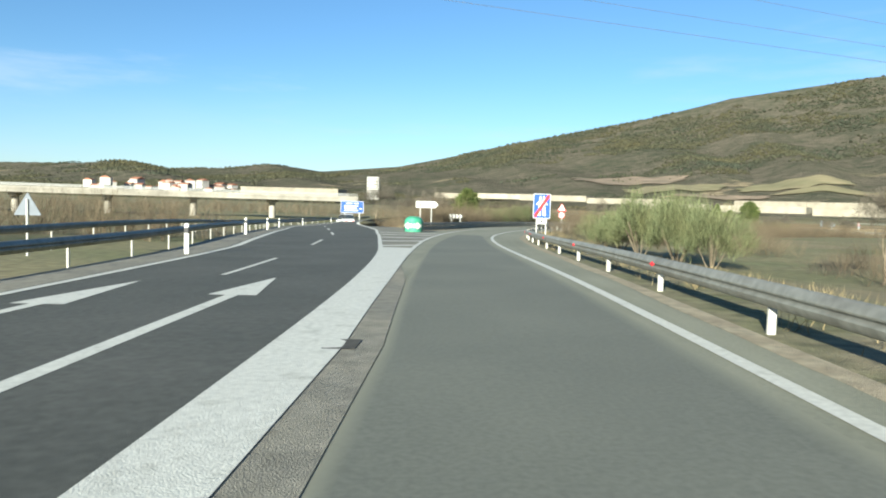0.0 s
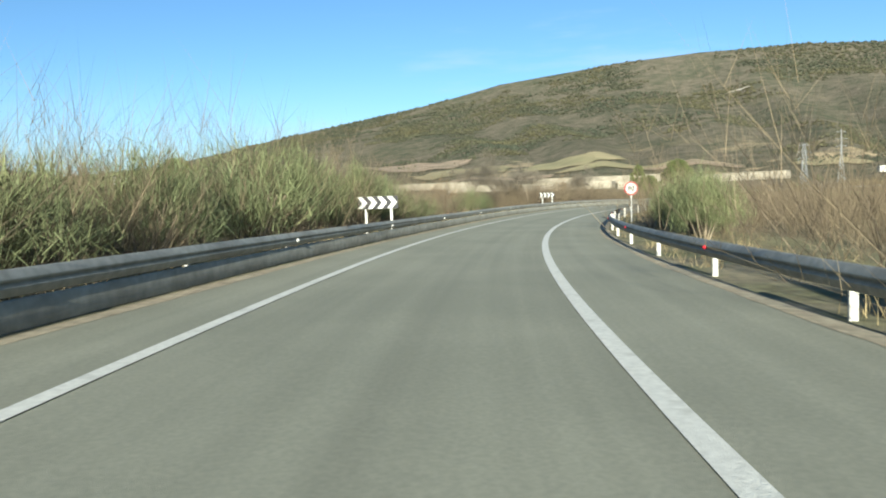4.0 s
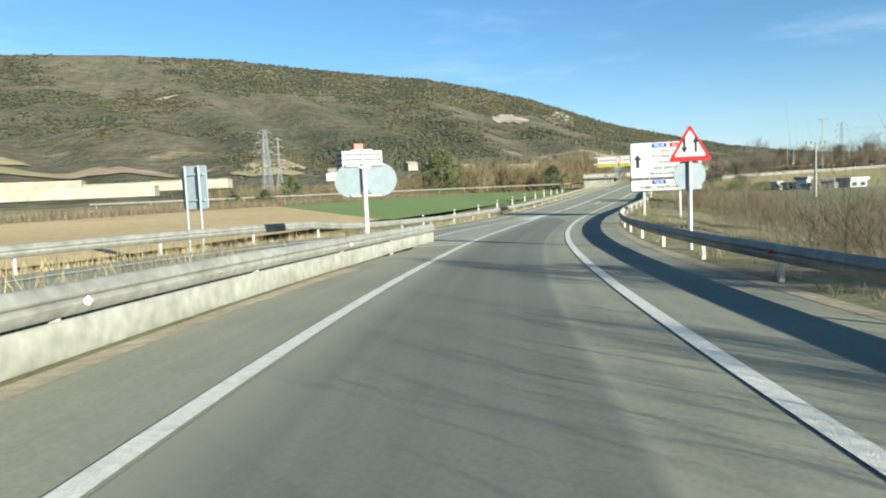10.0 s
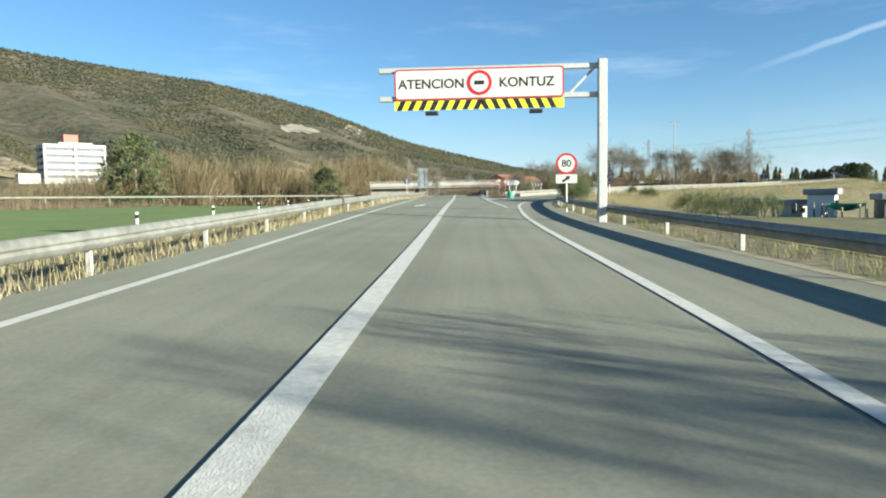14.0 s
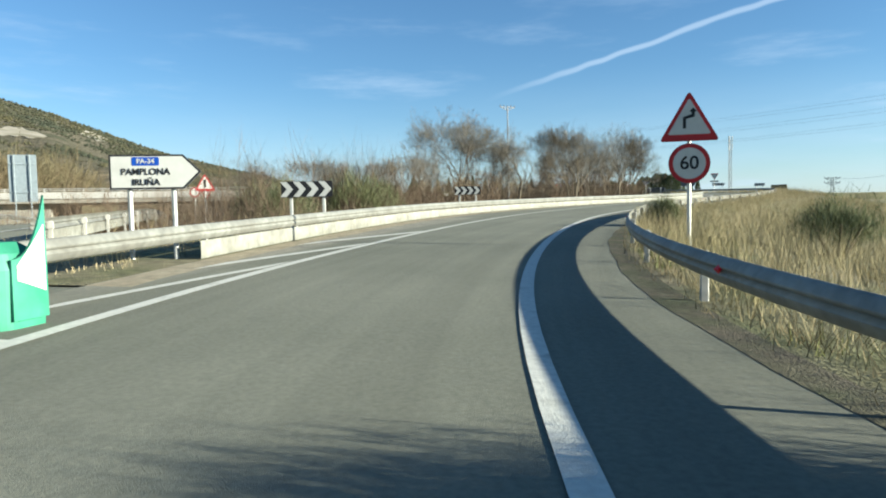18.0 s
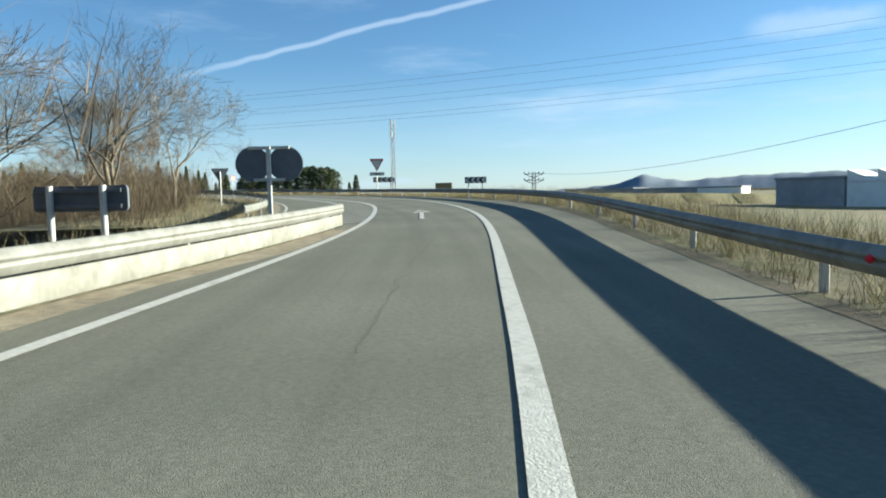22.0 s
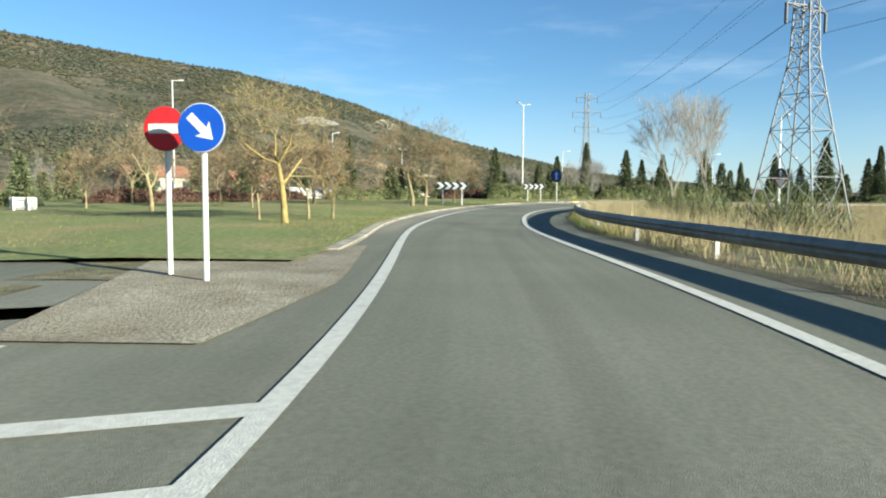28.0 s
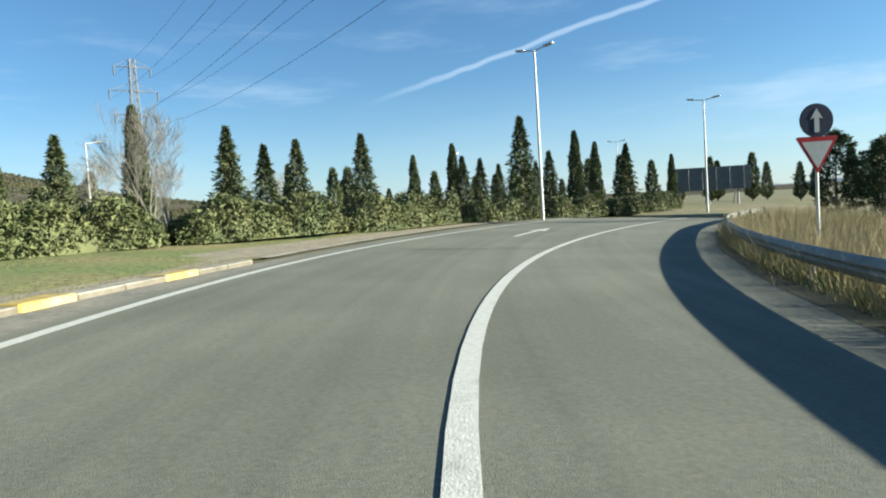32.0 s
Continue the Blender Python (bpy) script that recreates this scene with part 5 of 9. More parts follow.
# height warning gantry
def gantry():
    r = thing("height_warning_gantry", sign_pose(284.5, 4.72, 0, -0.8), "white height warning board on a cantilever steel gantry", "gantry")
    bm = bmesh.new()
    box_bm(bm, (0.26, 0.26, 6.6), (0, 0, 2.7), bevel=0.03)
    part("column", bm, POLE, r)
    for z in (5.82, 4.95):
        bm = bmesh.new()
        box_bm(bm, (6.9, 0.16, 0.16), (-3.4, 0.1, z), bevel=0.02)
        part("arm", bm, POLE, r)
    bm = bmesh.new()
    box_bm(bm, (1.25, 0.08, 0.08), (-0.6, 0.1, 5.38), Matrix.Rotation(radians(-45), 4, "Y"), bevel=0.01)
    part("brace", bm, POLE, r)
    b = part("board", plate(rounded(-3.75, 5.36, 5.2, 0.95, 0.12), -0.03, 0.02), SIGN_BACK_SHADE, r)
    part("border", plate(rounded(-3.75, 5.36, 5.18, 0.93, 0.12), -0.034, -0.03), SIGN_RED, b, "thin red border")
    part("face", plate(rounded(-3.75, 5.36, 5.1, 0.85, 0.09), -0.038, -0.034), SIGN_WHITE, b, "white face")
    writing("ATENCION", 0.4, -5.2, 5.36, -0.042, SIGN_BLACK, b)
    writing("KONTUZ", 0.4, -2.28, 5.36, -0.042, SIGN_BLACK, b)
    d = part("limit_disc", plate(disc(-3.72, 5.38, 0.38), -0.05, -0.038), SIGN_RED, b, "red rimmed height limit disc")
    part("disc_face", plate(disc(-3.72, 5.38, 0.28), -0.054, -0.05), SIGN_WHITE, d, "white disc")
    bm = bmesh.new()
    box_bm(bm, (0.3, 0.01, 0.12), (-3.72, -0.058, 5.38))
    part("bar_text", bm, SIGN_BLACK, d, "dark bar")
    e = part("warning_strip", plate([(-6.35, 4.58), (-1.15, 4.58), (-1.15, 4.86), (-6.35, 4.86)], -0.03, 0.0), SIGN_YELLOW, r, "yellow strip with black slanted stripes")
    n = 15
    for k in range(n):
        x = -6.3 + 5.1 * k / n
        q = 0.14 if x < -3.9 else -0.14
        part("stripe", plate([(x, 4.58), (x + 0.17, 4.58), (x + 0.17 + q, 4.86), (x + q, 4.86)], -0.034, -0.03), SIGN_BLACK, e, "black stripe")
    for x in (-5.2, -2.0):
        bm = bmesh.new()
        box_bm(bm, (0.4, 0.2, 0.12), (x, 0.0, 4.48), bevel=0.02)
        part("lamp_box", bm, SIGN_BLACK, r)


gantry()


# other sign backs
def sign_back(name, m, w, h, z, label, material=None, post=0.06):
    r = thing(name, m, label, "road sign")
    part("board", plate(rounded(0, z, w, h, 0.08), 0, 0.05), material or SIGN_BACK_SHADE, r)
    for k in (-0.25, 0.25):
        bm = bmesh.new()
        box_bm(bm, (w * 0.9, 0.05, 0.08), (0, -0.03, z + k * h * 1.2), bevel=0.01)
        part("rail", bm, material or SIGN_BACK_SHADE, r)
    for x in (-w * 0.28, w * 0.28):
        pole(r, x, z + h / 2, post, -0.1, bottom=-1.0 if post > 0.05 else -3.0, material=POLE if post > 0.05 else material)
    return r


def ground_at(x, y):
    return float(terrain(np.array([x]), np.array([y]))[0])


def world_pose(x, y, deg=0.0, h=0.0):
    """Upright on the ground at a place; +y looks deg clockwise from north."""
    return Matrix.Translation((x, y, ground_at(x, y) + h)) @ Matrix.Rotation(-radians(deg), 4, "Z")


sign_back("direction_board", Matrix.Translation((257.8, 207.0, -0.75)) @ Matrix.Rotation(-math.atan2(TRUNK_DIR.x, TRUNK_DIR.y), 4, "Z"), 1.65, 3.1, 2.15, "pale blue-grey back of a large direction board", SIGN_SUNLIT, 0.035)
sign_back("direction_board", sign_pose(214.8, -12.4, 10, -0.5), 1.0, 1.45, 2.75, "bluish back of a direction board in a field", SIGN_SUNLIT, 0.035)
sign_back("direction_board", sign_pose(397.2, -8.05, 10), 1.85, 0.46, 1.22, "low direction sign back in the shaded tone", SIGN_BACK_SHADE)
sign_back("small_sign", world_pose(363.0, 164.5, 80), 1.3, 0.55, 1.35, "white back of a low park sign", SIGN_WHITE)


for x, y, z, kind in ((238.3, 191.54, 0.13, "triangle"), (248.27, 193.5, 0.45, "both"), (253.21, 195.15, 0.17, "disc")):
    turn = -math.atan2(TRUNK_DIR.x, TRUNK_DIR.y)
    r = thing("warning_sign" if kind == "triangle" else "round_sign", Matrix.Translation((x, y, z - 2.2)) @ Matrix.Rotation(turn, 4, "Z"), "small red and white sign beside the trunk road", "road sign")
    if kind == "triangle":
        part("symbol", plate([(-0.04, 2.0), (0.04, 2.0), (0.06, 2.3), (-0.06, 2.3)], -0.014, -0.008), SIGN_BLACK, tri_face(r, 2.2, 0.82), "black symbol")
    else:
        round_face(r, 2.2, 0.6, SIGN_RED, SIGN_WHITE)
    if kind == "both":
        tri_face(r, 1.6, 0.6, flip=-1)
    pole(r, 0, 2.4, 0.035, 0.06, bottom=-0.6)
r = thing("round_sign", Matrix.Translation((222.92, 200.78, -2.0)) @ Matrix.Rotation(-math.atan2(TRUNK_DIR.x, TRUNK_DIR.y), 4, "Z"), "round sign back in the shaded tone on a post", "road sign")
part("disc", plate(disc(0, 1.98, 0.34), 0, 0.03), SIGN_BACK_SHADE, r)
pole(r, 0, 2.2, 0.04, -0.05, bottom=-0.8)


# blue motorway board
def blue_board():
    p = motorway_place(np.array(108.0), np.array(-44.0))
    r = thing("motorway_board", Matrix.Translation((-18.1, 133.3, float(p[2]) - 0.55)) @ Matrix.Rotation(radians(4), 4, "Z"), "large blue motorway direction board on posts", "road sign")
    b = part("board", plate(rounded(0, 3.0, 4.4, 2.3, 0.15), 0, 0.06), SIGN_BACK_SHADE, r)
    part("border", plate(rounded(0, 3.0, 4.36, 2.26, 0.15), -0.005, 0), SIGN_WHITE, b, "white border")
    part("face", plate(rounded(0, 3.0, 4.22, 2.12, 0.12), -0.01, -0.005), SIGN_BLUE, b, "blue face")
    for x, z, w in ((-0.6, 3.7, 1.2), (0.8, 3.7, 0.9), (-0.2, 3.2, 2.8), (-0.3, 2.8, 2.4), (-0.2, 2.35, 2.6), (1.6, 2.7, 0.5)):
        bm = bmesh.new()
        box_bm(bm, (w, 0.01, 0.2), (x, -0.014, z))
        part("bar_text", bm, SIGN_WHITE, b, "white bar of lettering")
    for x in (-1.4, 1.4):
        pole(r, x, 4.0, 0.1, 0.15, bottom=-1.5)


blue_board()
r = thing("warning_sign", sign_pose(29.8, -20.0, 170, -0.6), "grey back of a triangular sign", "road sign")
tri_face(r, 2.0, 1.2)
pole(r, 0, 2.2, 0.05, 0.06, bottom=-1.2)



# ---- small road furniture ----
STAKE_WHITE = mat("white_plastic", (0.62, 0.62, 0.58), 0.6, vary=0.1, scale=6, obj_random=0.08)
SAND = mat("washed_sand", (0.33, 0.29, 0.20), 1.0, vary=0.25, scale=6, bump=0.5, bump_scale=50, second=(0.26, 0.22, 0.15), second_scale=1.5)
CRACK = mat("dark_crack", (0.06, 0.058, 0.05), 1.0, vary=0.2, scale=9)
STEEL = mat("lattice_steel", (0.22, 0.225, 0.225), 0.6, 0.4, vary=0.12, scale=2)
WIRE = mat("cable", (0.10, 0.105, 0.11), 0.6, 0.3)
WHITE_WALL = mat("white_render", (0.46, 0.45, 0.41), 0.9, vary=0.08, scale=0.8, second=(0.38, 0.36, 0.32), second_scale=0.12, second_mix=0.56, obj_random=0.1)
TILE_ROOF = mat("terracotta_roof", (0.30, 0.13, 0.075), 0.9, vary=0.2, scale=1.2, second=(0.22, 0.11, 0.07), second_scale=0.3, obj_random=0.15)
GREY_ROOF = mat("grey_sheet_roof", (0.30, 0.31, 0.32), 0.7, vary=0.12, scale=0.5, second=(0.22, 0.22, 0.22), second_scale=0.1)
GLASS_DARK = mat("window_glass", (0.03, 0.037, 0.045), 0.12, spec=0.5)
BRIDGE = mat("bridge_concrete", (0.34, 0.32, 0.27), 0.95, vary=0.12, scale=0.9, bump=0.2, bump_scale=8, second=(0.24, 0.225, 0.19), second_scale=0.25)


def mark(name, pts, label, h=0.009, place=spot, material=None, more=()):
    """A flat painted shape on the road from one or more outlines in (s, u)."""
    bm = bmesh.new()
    for outline in [pts, *more]:
        f = bm.faces.new([bm.verts.new(tuple(place(np.array(float(s)), np.array(float(u)), h))) for s, u in outline])
        f.normal_update()
        if f.normal.z < 0:
            f.normal_flip()
    bmesh.ops.triangulate(bm, faces=bm.faces[:])
    me = bpy.data.meshes.new(name)
    bm.to_mesh(me)
    bm.free()
    me.materials.append(material or PAINT)
    return tagged(new(name, me), label, "road marking", kind="structure")


def straight_arrow(s, u, shaft, head, w, wh, lean=0.0, place=spot, hollow=False):
    """lean: metres to the right per metre along."""
    def q(a, b):
        return (s + a, u + b + lean * a)
    if hollow:
        a, b, c = q(shaft, -wh), q(shaft + head, 0), q(shaft, wh)
        d, e, f = q(shaft + head * 0.16, -wh * 0.55), q(shaft + head * 0.66, 0), q(shaft + head * 0.16, wh * 0.55)
        pieces = [[q(0, -w), q(shaft, -w), q(shaft, w), q(0, w)], [a, b, e, d], [b, c, f, e], [c, a, d, f]]
    else:
        pieces = [[q(0, -w), q(shaft, -w), q(shaft, -wh), q(shaft + head, 0), q(shaft, wh), q(shaft, w), q(0, w)]]
    mark("road_arrow", pieces[0], "white painted lane arrow on asphalt", place=place, more=pieces[1:])


straight_arrow(2.6, -3.6, 6.8, 2.6, 0.11, 0.42, -0.04, motorway_place)
straight_arrow(1.6, -6.1, 6.6, 2.9, 0.11, 0.42, -0.03, motorway_place)
mark("road_arrow", [(258.40, 0.37), (258.40, 0.57), (259.70, 0.57), (259.65, 1.20), (259.30, 1.17), (260.00, 1.65), (260.60, 1.17), (260.20, 1.20), (260.15, 0.57), (261.80, 0.55), (261.70, 0.77), (263.10, 0.41), (261.90, 0.03), (261.90, 0.35)], "white painted straight and right turn arrow")
mark("road_arrow", [(303.40, -5.25), (303.40, -5.13), (299.90, -4.67), (299.80, -4.45), (297.30, -4.60), (299.60, -5.13), (299.70, -4.89)], "white painted long lane arrow on the opposite lane")
mark("road_arrow", [(240.15, -2.94), (240.15, -2.82), (238.05, -3.00), (237.80, -2.68), (235.95, -3.70), (237.65, -3.45), (237.85, -3.18)], "white painted long lane arrow on the opposite lane")
straight_arrow(405.0, -0.32, 3.95, 1.95, 0.085, 0.4, 0.11, hollow=True)
mark("road_arrow", [(406.0, -5.76), (406.0, -5.64), (410.2, -4.78), (410.2, -4.9)], "white painted long arrow shaft on the opposite lane")
straight_arrow(480.0, -6.6, 2.5, 2.2, 0.1, 0.34, -0.15)
straight_arrow(541.5, 0.1, 4.0, 2.6, 0.11, 0.42, 0.05)


def crack(pts, width, seed, h=0.005):
    """A thin wandering crack along (s, u) corners."""
    rng = np.random.default_rng(seed)
    p = np.array(pts, float)
    n = 110
    k = np.linspace(0, len(p) - 1, n)
    s, u = np.interp(k, np.arange(len(p)), p[:, 0]), np.interp(k, np.arange(len(p)), p[:, 1])
    u = u + np.convolve(rng.normal(0, 0.05, n + 2), np.ones(3) / 3, "valid")
    w = width * rng.uniform(0.3, 1.0, n)
    sheet("road_crack", np.stack([spot(s, u - w, h), spot(s, u + w, h)], 1), CRACK, "thin dark crack in old asphalt", "crack")


crack([(389, -1.0), (394, -0.75), (399, -0.2), (402, 0.1)], 0.004, 1)
crack([(419, -1.7), (424.6, -1.3), (433, -1.5), (440, -1.7), (447, -1.85)], 0.008, 2, 0.0105)
crack([(444, -1.55), (452, -2.3), (460, -2.5), (468, -2.9)], 0.008, 3, 0.0105)
crack([(498.5, 0.2), (500, 0.12), (503.5, -0.02), (507, -0.1)], 0.004, 4)
crack([(337, -1.4), (342, -1.7), (349, -2.2), (356, -2.6)], 0.004, 5)
crack([(448, 0.9), (455, 0.7), (464, 0.75), (470, 0.4)], 0.0035, 6)
mark("drain_cover", [(5.80, -1.45), (6.25, -1.45), (6.25, -1.10), (5.80, -1.10)], "dark iron drain cover in the shoulder", 0.0125, material=CRACK)


EXIT_U = soft_line((310, -1.5), (313.2, -2.31), (315.5, -2.98), (321.4, -4.98), (327, -8.0), (333.2, -11.6), (336, -14.0))
for s in (324.4, 326.2, 328.0):
    stripe("gore_bar", (s + 0.5, float(EXIT_U(s + 0.5)) + 0.2), (s, float(LEFT_B(s)) - 0.1), 0.5)
for s in (329.4, 333.2, 337.4):
    stripe("gore_bar", (s, float(RAIL_LB(s)) + 0.75), (s + 4.2, float(LEFT_B(s + 4.2)) - 0.15), 0.95)
ribbon("gore_wedge", 319.8, 323.6, lambda s: EXIT_U(s) + 0.15, lambda s: np.maximum(LEFT_B(np.maximum(s, 322)) - 0.05, EXIT_U(s) + 0.3), PAINT, 0.0075, across=2, label="solid white painted gore wedge", category="road marking")


# sand and grit washed against the barriers
def grit(name, s0, s1, edge, side, width, seed, material=None):
    rng = np.random.default_rng(seed)
    s = np.arange(s0, s1, 0.5)
    w = width * (0.55 + 0.45 * np.convolve(rng.uniform(0, 1, len(s) + 8), np.ones(9) / 9, "valid") * 2 - 0.2)
    a = edge(s)
    pts = np.stack([spot(s, a, 0.004), spot(s, a + side * w, 0.004)], 1)
    sheet(name, pts[:, ::-1] if side < 0 else pts, material or SAND, "sand and grit washed to the road edge", "grit")


grit("grit_strip", 331, 402, pave_left, 1, 0.85, 1)
grit("sand_heap", 47.5, 62, lambda s: RAIL_LA(s) + 0.15, 1, 1.5, 5)
grit("grit_strip", 56, 206, pave_left, 1, 0.4, 2)
grit("grit_strip", 408, 472, pave_left, 1, 0.5, 3)
grit("grit_strip", -30, 300, lambda s: pave_right(s) + 0.15, -1, 0.45, 4)
grit("soil_strip", 300, 556, lambda s: pave_right(s) + 0.15, -1, 0.5, 6, mat("dark_damp_soil", (0.115, 0.098, 0.066), 1.0, vary=0.3, scale=9, bump=0.8, bump_scale=40, second=(0.075, 0.078, 0.04), second_scale=1.2))

# kerb along the park: stones laid end to end
kerb = thing("kerb", Matrix.Identity(4), "pale concrete kerb stones beside the park grass", "kerb", kind="structure")
bm = bmesh.new()
box_bm(bm, (0.30, 0.985, 0.30), (0, 0, -0.085), bevel=0.018)
# upward faces take the pale concrete, all others the darker one
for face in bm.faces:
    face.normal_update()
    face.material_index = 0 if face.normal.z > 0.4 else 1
kerb_mesh = bpy.data.meshes.new("kerbstone")
bm.to_mesh(kerb_mesh)
bm.free()
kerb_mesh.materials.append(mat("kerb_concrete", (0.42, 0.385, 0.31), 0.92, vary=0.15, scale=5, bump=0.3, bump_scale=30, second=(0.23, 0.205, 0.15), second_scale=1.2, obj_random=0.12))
kerb_mesh.materials.append(mat("kerb_darker_side", (0.19, 0.17, 0.13), 0.95, vary=0.2, scale=5, bump=0.3, bump_scale=30, second=(0.13, 0.115, 0.085), second_scale=1.2, obj_random=0.12))
rng = np.random.default_rng(11)
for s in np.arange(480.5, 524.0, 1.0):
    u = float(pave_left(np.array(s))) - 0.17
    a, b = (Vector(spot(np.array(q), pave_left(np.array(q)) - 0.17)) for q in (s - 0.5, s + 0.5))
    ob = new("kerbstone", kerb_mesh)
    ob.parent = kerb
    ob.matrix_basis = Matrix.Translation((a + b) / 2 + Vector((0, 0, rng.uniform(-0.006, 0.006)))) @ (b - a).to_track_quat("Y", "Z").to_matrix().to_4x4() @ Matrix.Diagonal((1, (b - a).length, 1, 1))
yellow_mesh = kerb_mesh.copy()
yellow_mesh.materials.clear()
YELLOW = mat("faded_yellow_paint", (0.50, 0.36, 0.09), 0.85, vary=0.25, scale=6, second=(0.36, 0.31, 0.2), second_scale=2.0, second_mix=0.55)
yellow_mesh.materials.append(YELLOW)
yellow_mesh.materials.append(YELLOW)
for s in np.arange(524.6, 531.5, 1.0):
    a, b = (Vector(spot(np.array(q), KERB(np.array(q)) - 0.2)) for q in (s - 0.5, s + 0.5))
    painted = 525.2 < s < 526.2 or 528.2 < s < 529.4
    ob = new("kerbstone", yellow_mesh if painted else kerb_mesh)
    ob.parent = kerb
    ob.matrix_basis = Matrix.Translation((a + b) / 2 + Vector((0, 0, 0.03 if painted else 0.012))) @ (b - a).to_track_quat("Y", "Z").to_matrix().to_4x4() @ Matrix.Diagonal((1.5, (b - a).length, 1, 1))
    ob["label"] = "worn kerb stone with faded yellow paint" if painted else "worn sandy kerb stone"
ribbon("kerb_line_far", 532, 560, lambda s: pave_left(s) - 0.5, pave_left, CONCRETE, 0.06, across=2, label="pale concrete kerb below the hedges", category="kerb")
GRAVEL = mat("gravel", (0.33, 0.30, 0.22), 1.0, vary=0.35, scale=18, bump=0.8, bump_scale=30, second=(0.22, 0.19, 0.13), second_scale=1.0)
ribbon("island_nose", 472.6, 481, lambda s: np.interp(s, [472.6, 481], [-4.4, -6.6]), lambda s: np.interp(s, [472.6, 476, 481], [-2.4, -1.9, -2.3]), GRAVEL, 0.02, across=4, label="gravel nose of the traffic island", category="island")


# delineator posts
def delineator():
    r = thing("delineator_post", base_pose(18, -8.9), "white plastic roadside post with a dark band", "delineator", "delineator posts")
    bm = bmesh.new()
    box_bm(bm, (0.12, 0.05, 1.1), (0, 0, 0.25), bevel=0.02)
    part("post", bm, STAKE_WHITE, r)
    bm = bmesh.new()
    box_bm(bm, (0.125, 0.056, 0.16), (0, 0, 0.62), bevel=0.01)
    part("band", bm, SIGN_BLACK, r, "black band")
    return r


stake = delineator()
for s in (33, 46, 60, 76, 95):
    copy_thing(stake, Matrix.Translation(tuple(motorway_place(np.array(float(s)), np.array(float(MW_L(s)) - 0.7)))) @ Matrix.Rotation(-heading(s), 4, "Z"))
for k in range(11):
    d = -8 + 9.0 * k
    copy_thing(stake, Matrix.Translation(tuple(trunk(d, -10.0 - 0.25 * k, -0.75))) @ Matrix.Rotation(-math.atan2(TRUNK_DIR.x, TRUNK_DIR.y), 4, "Z"))


# reflectors on the rails
def reflectors(f, s0, s1, step, face, material, label, place=spot):
    bm = bmesh.new()
    bmesh.ops.create_cone(bm, cap_ends=True, segments=4, radius1=0.042, radius2=0.02, depth=0.05, matrix=Matrix.Rotation(radians(90), 4, "X"))
    first = part("plate", bm, material, None)
    for k, s in enumerate(np.arange(s0, s1, step)):
        p = place(s, float(f(s)) + face * 0.13, 0.43)
        r = thing("rail_reflector", Matrix.Translation(p) @ Matrix.Rotation(-heading(s), 4, "Z"), label, "reflector", "rail reflectors")
        ob = first if k == 0 else new("plate", first.data)
        ob.parent = r


reflectors(RAIL_R, 3, 240, 8, -1, REFLECT_RED, "small red reflector fixed to the guardrail")
reflectors(RAIL_LA, 54, 210, 8, 1, STAKE_WHITE, "small white reflector fixed to the guardrail")
reflectors(RAIL_R, 330, 480, 12, -1, REFLECT_RED, "small red reflector fixed to the guardrail")


# ---- lattice and poles ----
def bars(name, segs, r, material, parent, label=""):
    """Square bars from (start, end) pairs, one mesh."""
    V, F = [], []
    for a, b in segs:
        a, b = np.array(a, float), np.array(b, float)
        d = b - a
        d /= np.linalg.norm(d)
        p = np.cross(d, [0, 0, 1.0] if abs(d[2]) < 0.9 else [1.0, 0, 0])
        p /= np.linalg.norm(p)
        q = np.cross(d, p)
        n = len(V)
        for c in (a, b):
            V += [c + r * (p + q), c + r * (-p + q), c + r * (-p - q), c + r * (p - q)]
        F += [[n + i, n + (i + 1) % 4, n + 4 + (i + 1) % 4, n + 4 + i] for i in range(4)]
    ob = new(name, mesh_from(name, np.array(V), np.array(F), [material]))
    ob.parent = parent
    if label:
        ob["label"] = label
    return ob


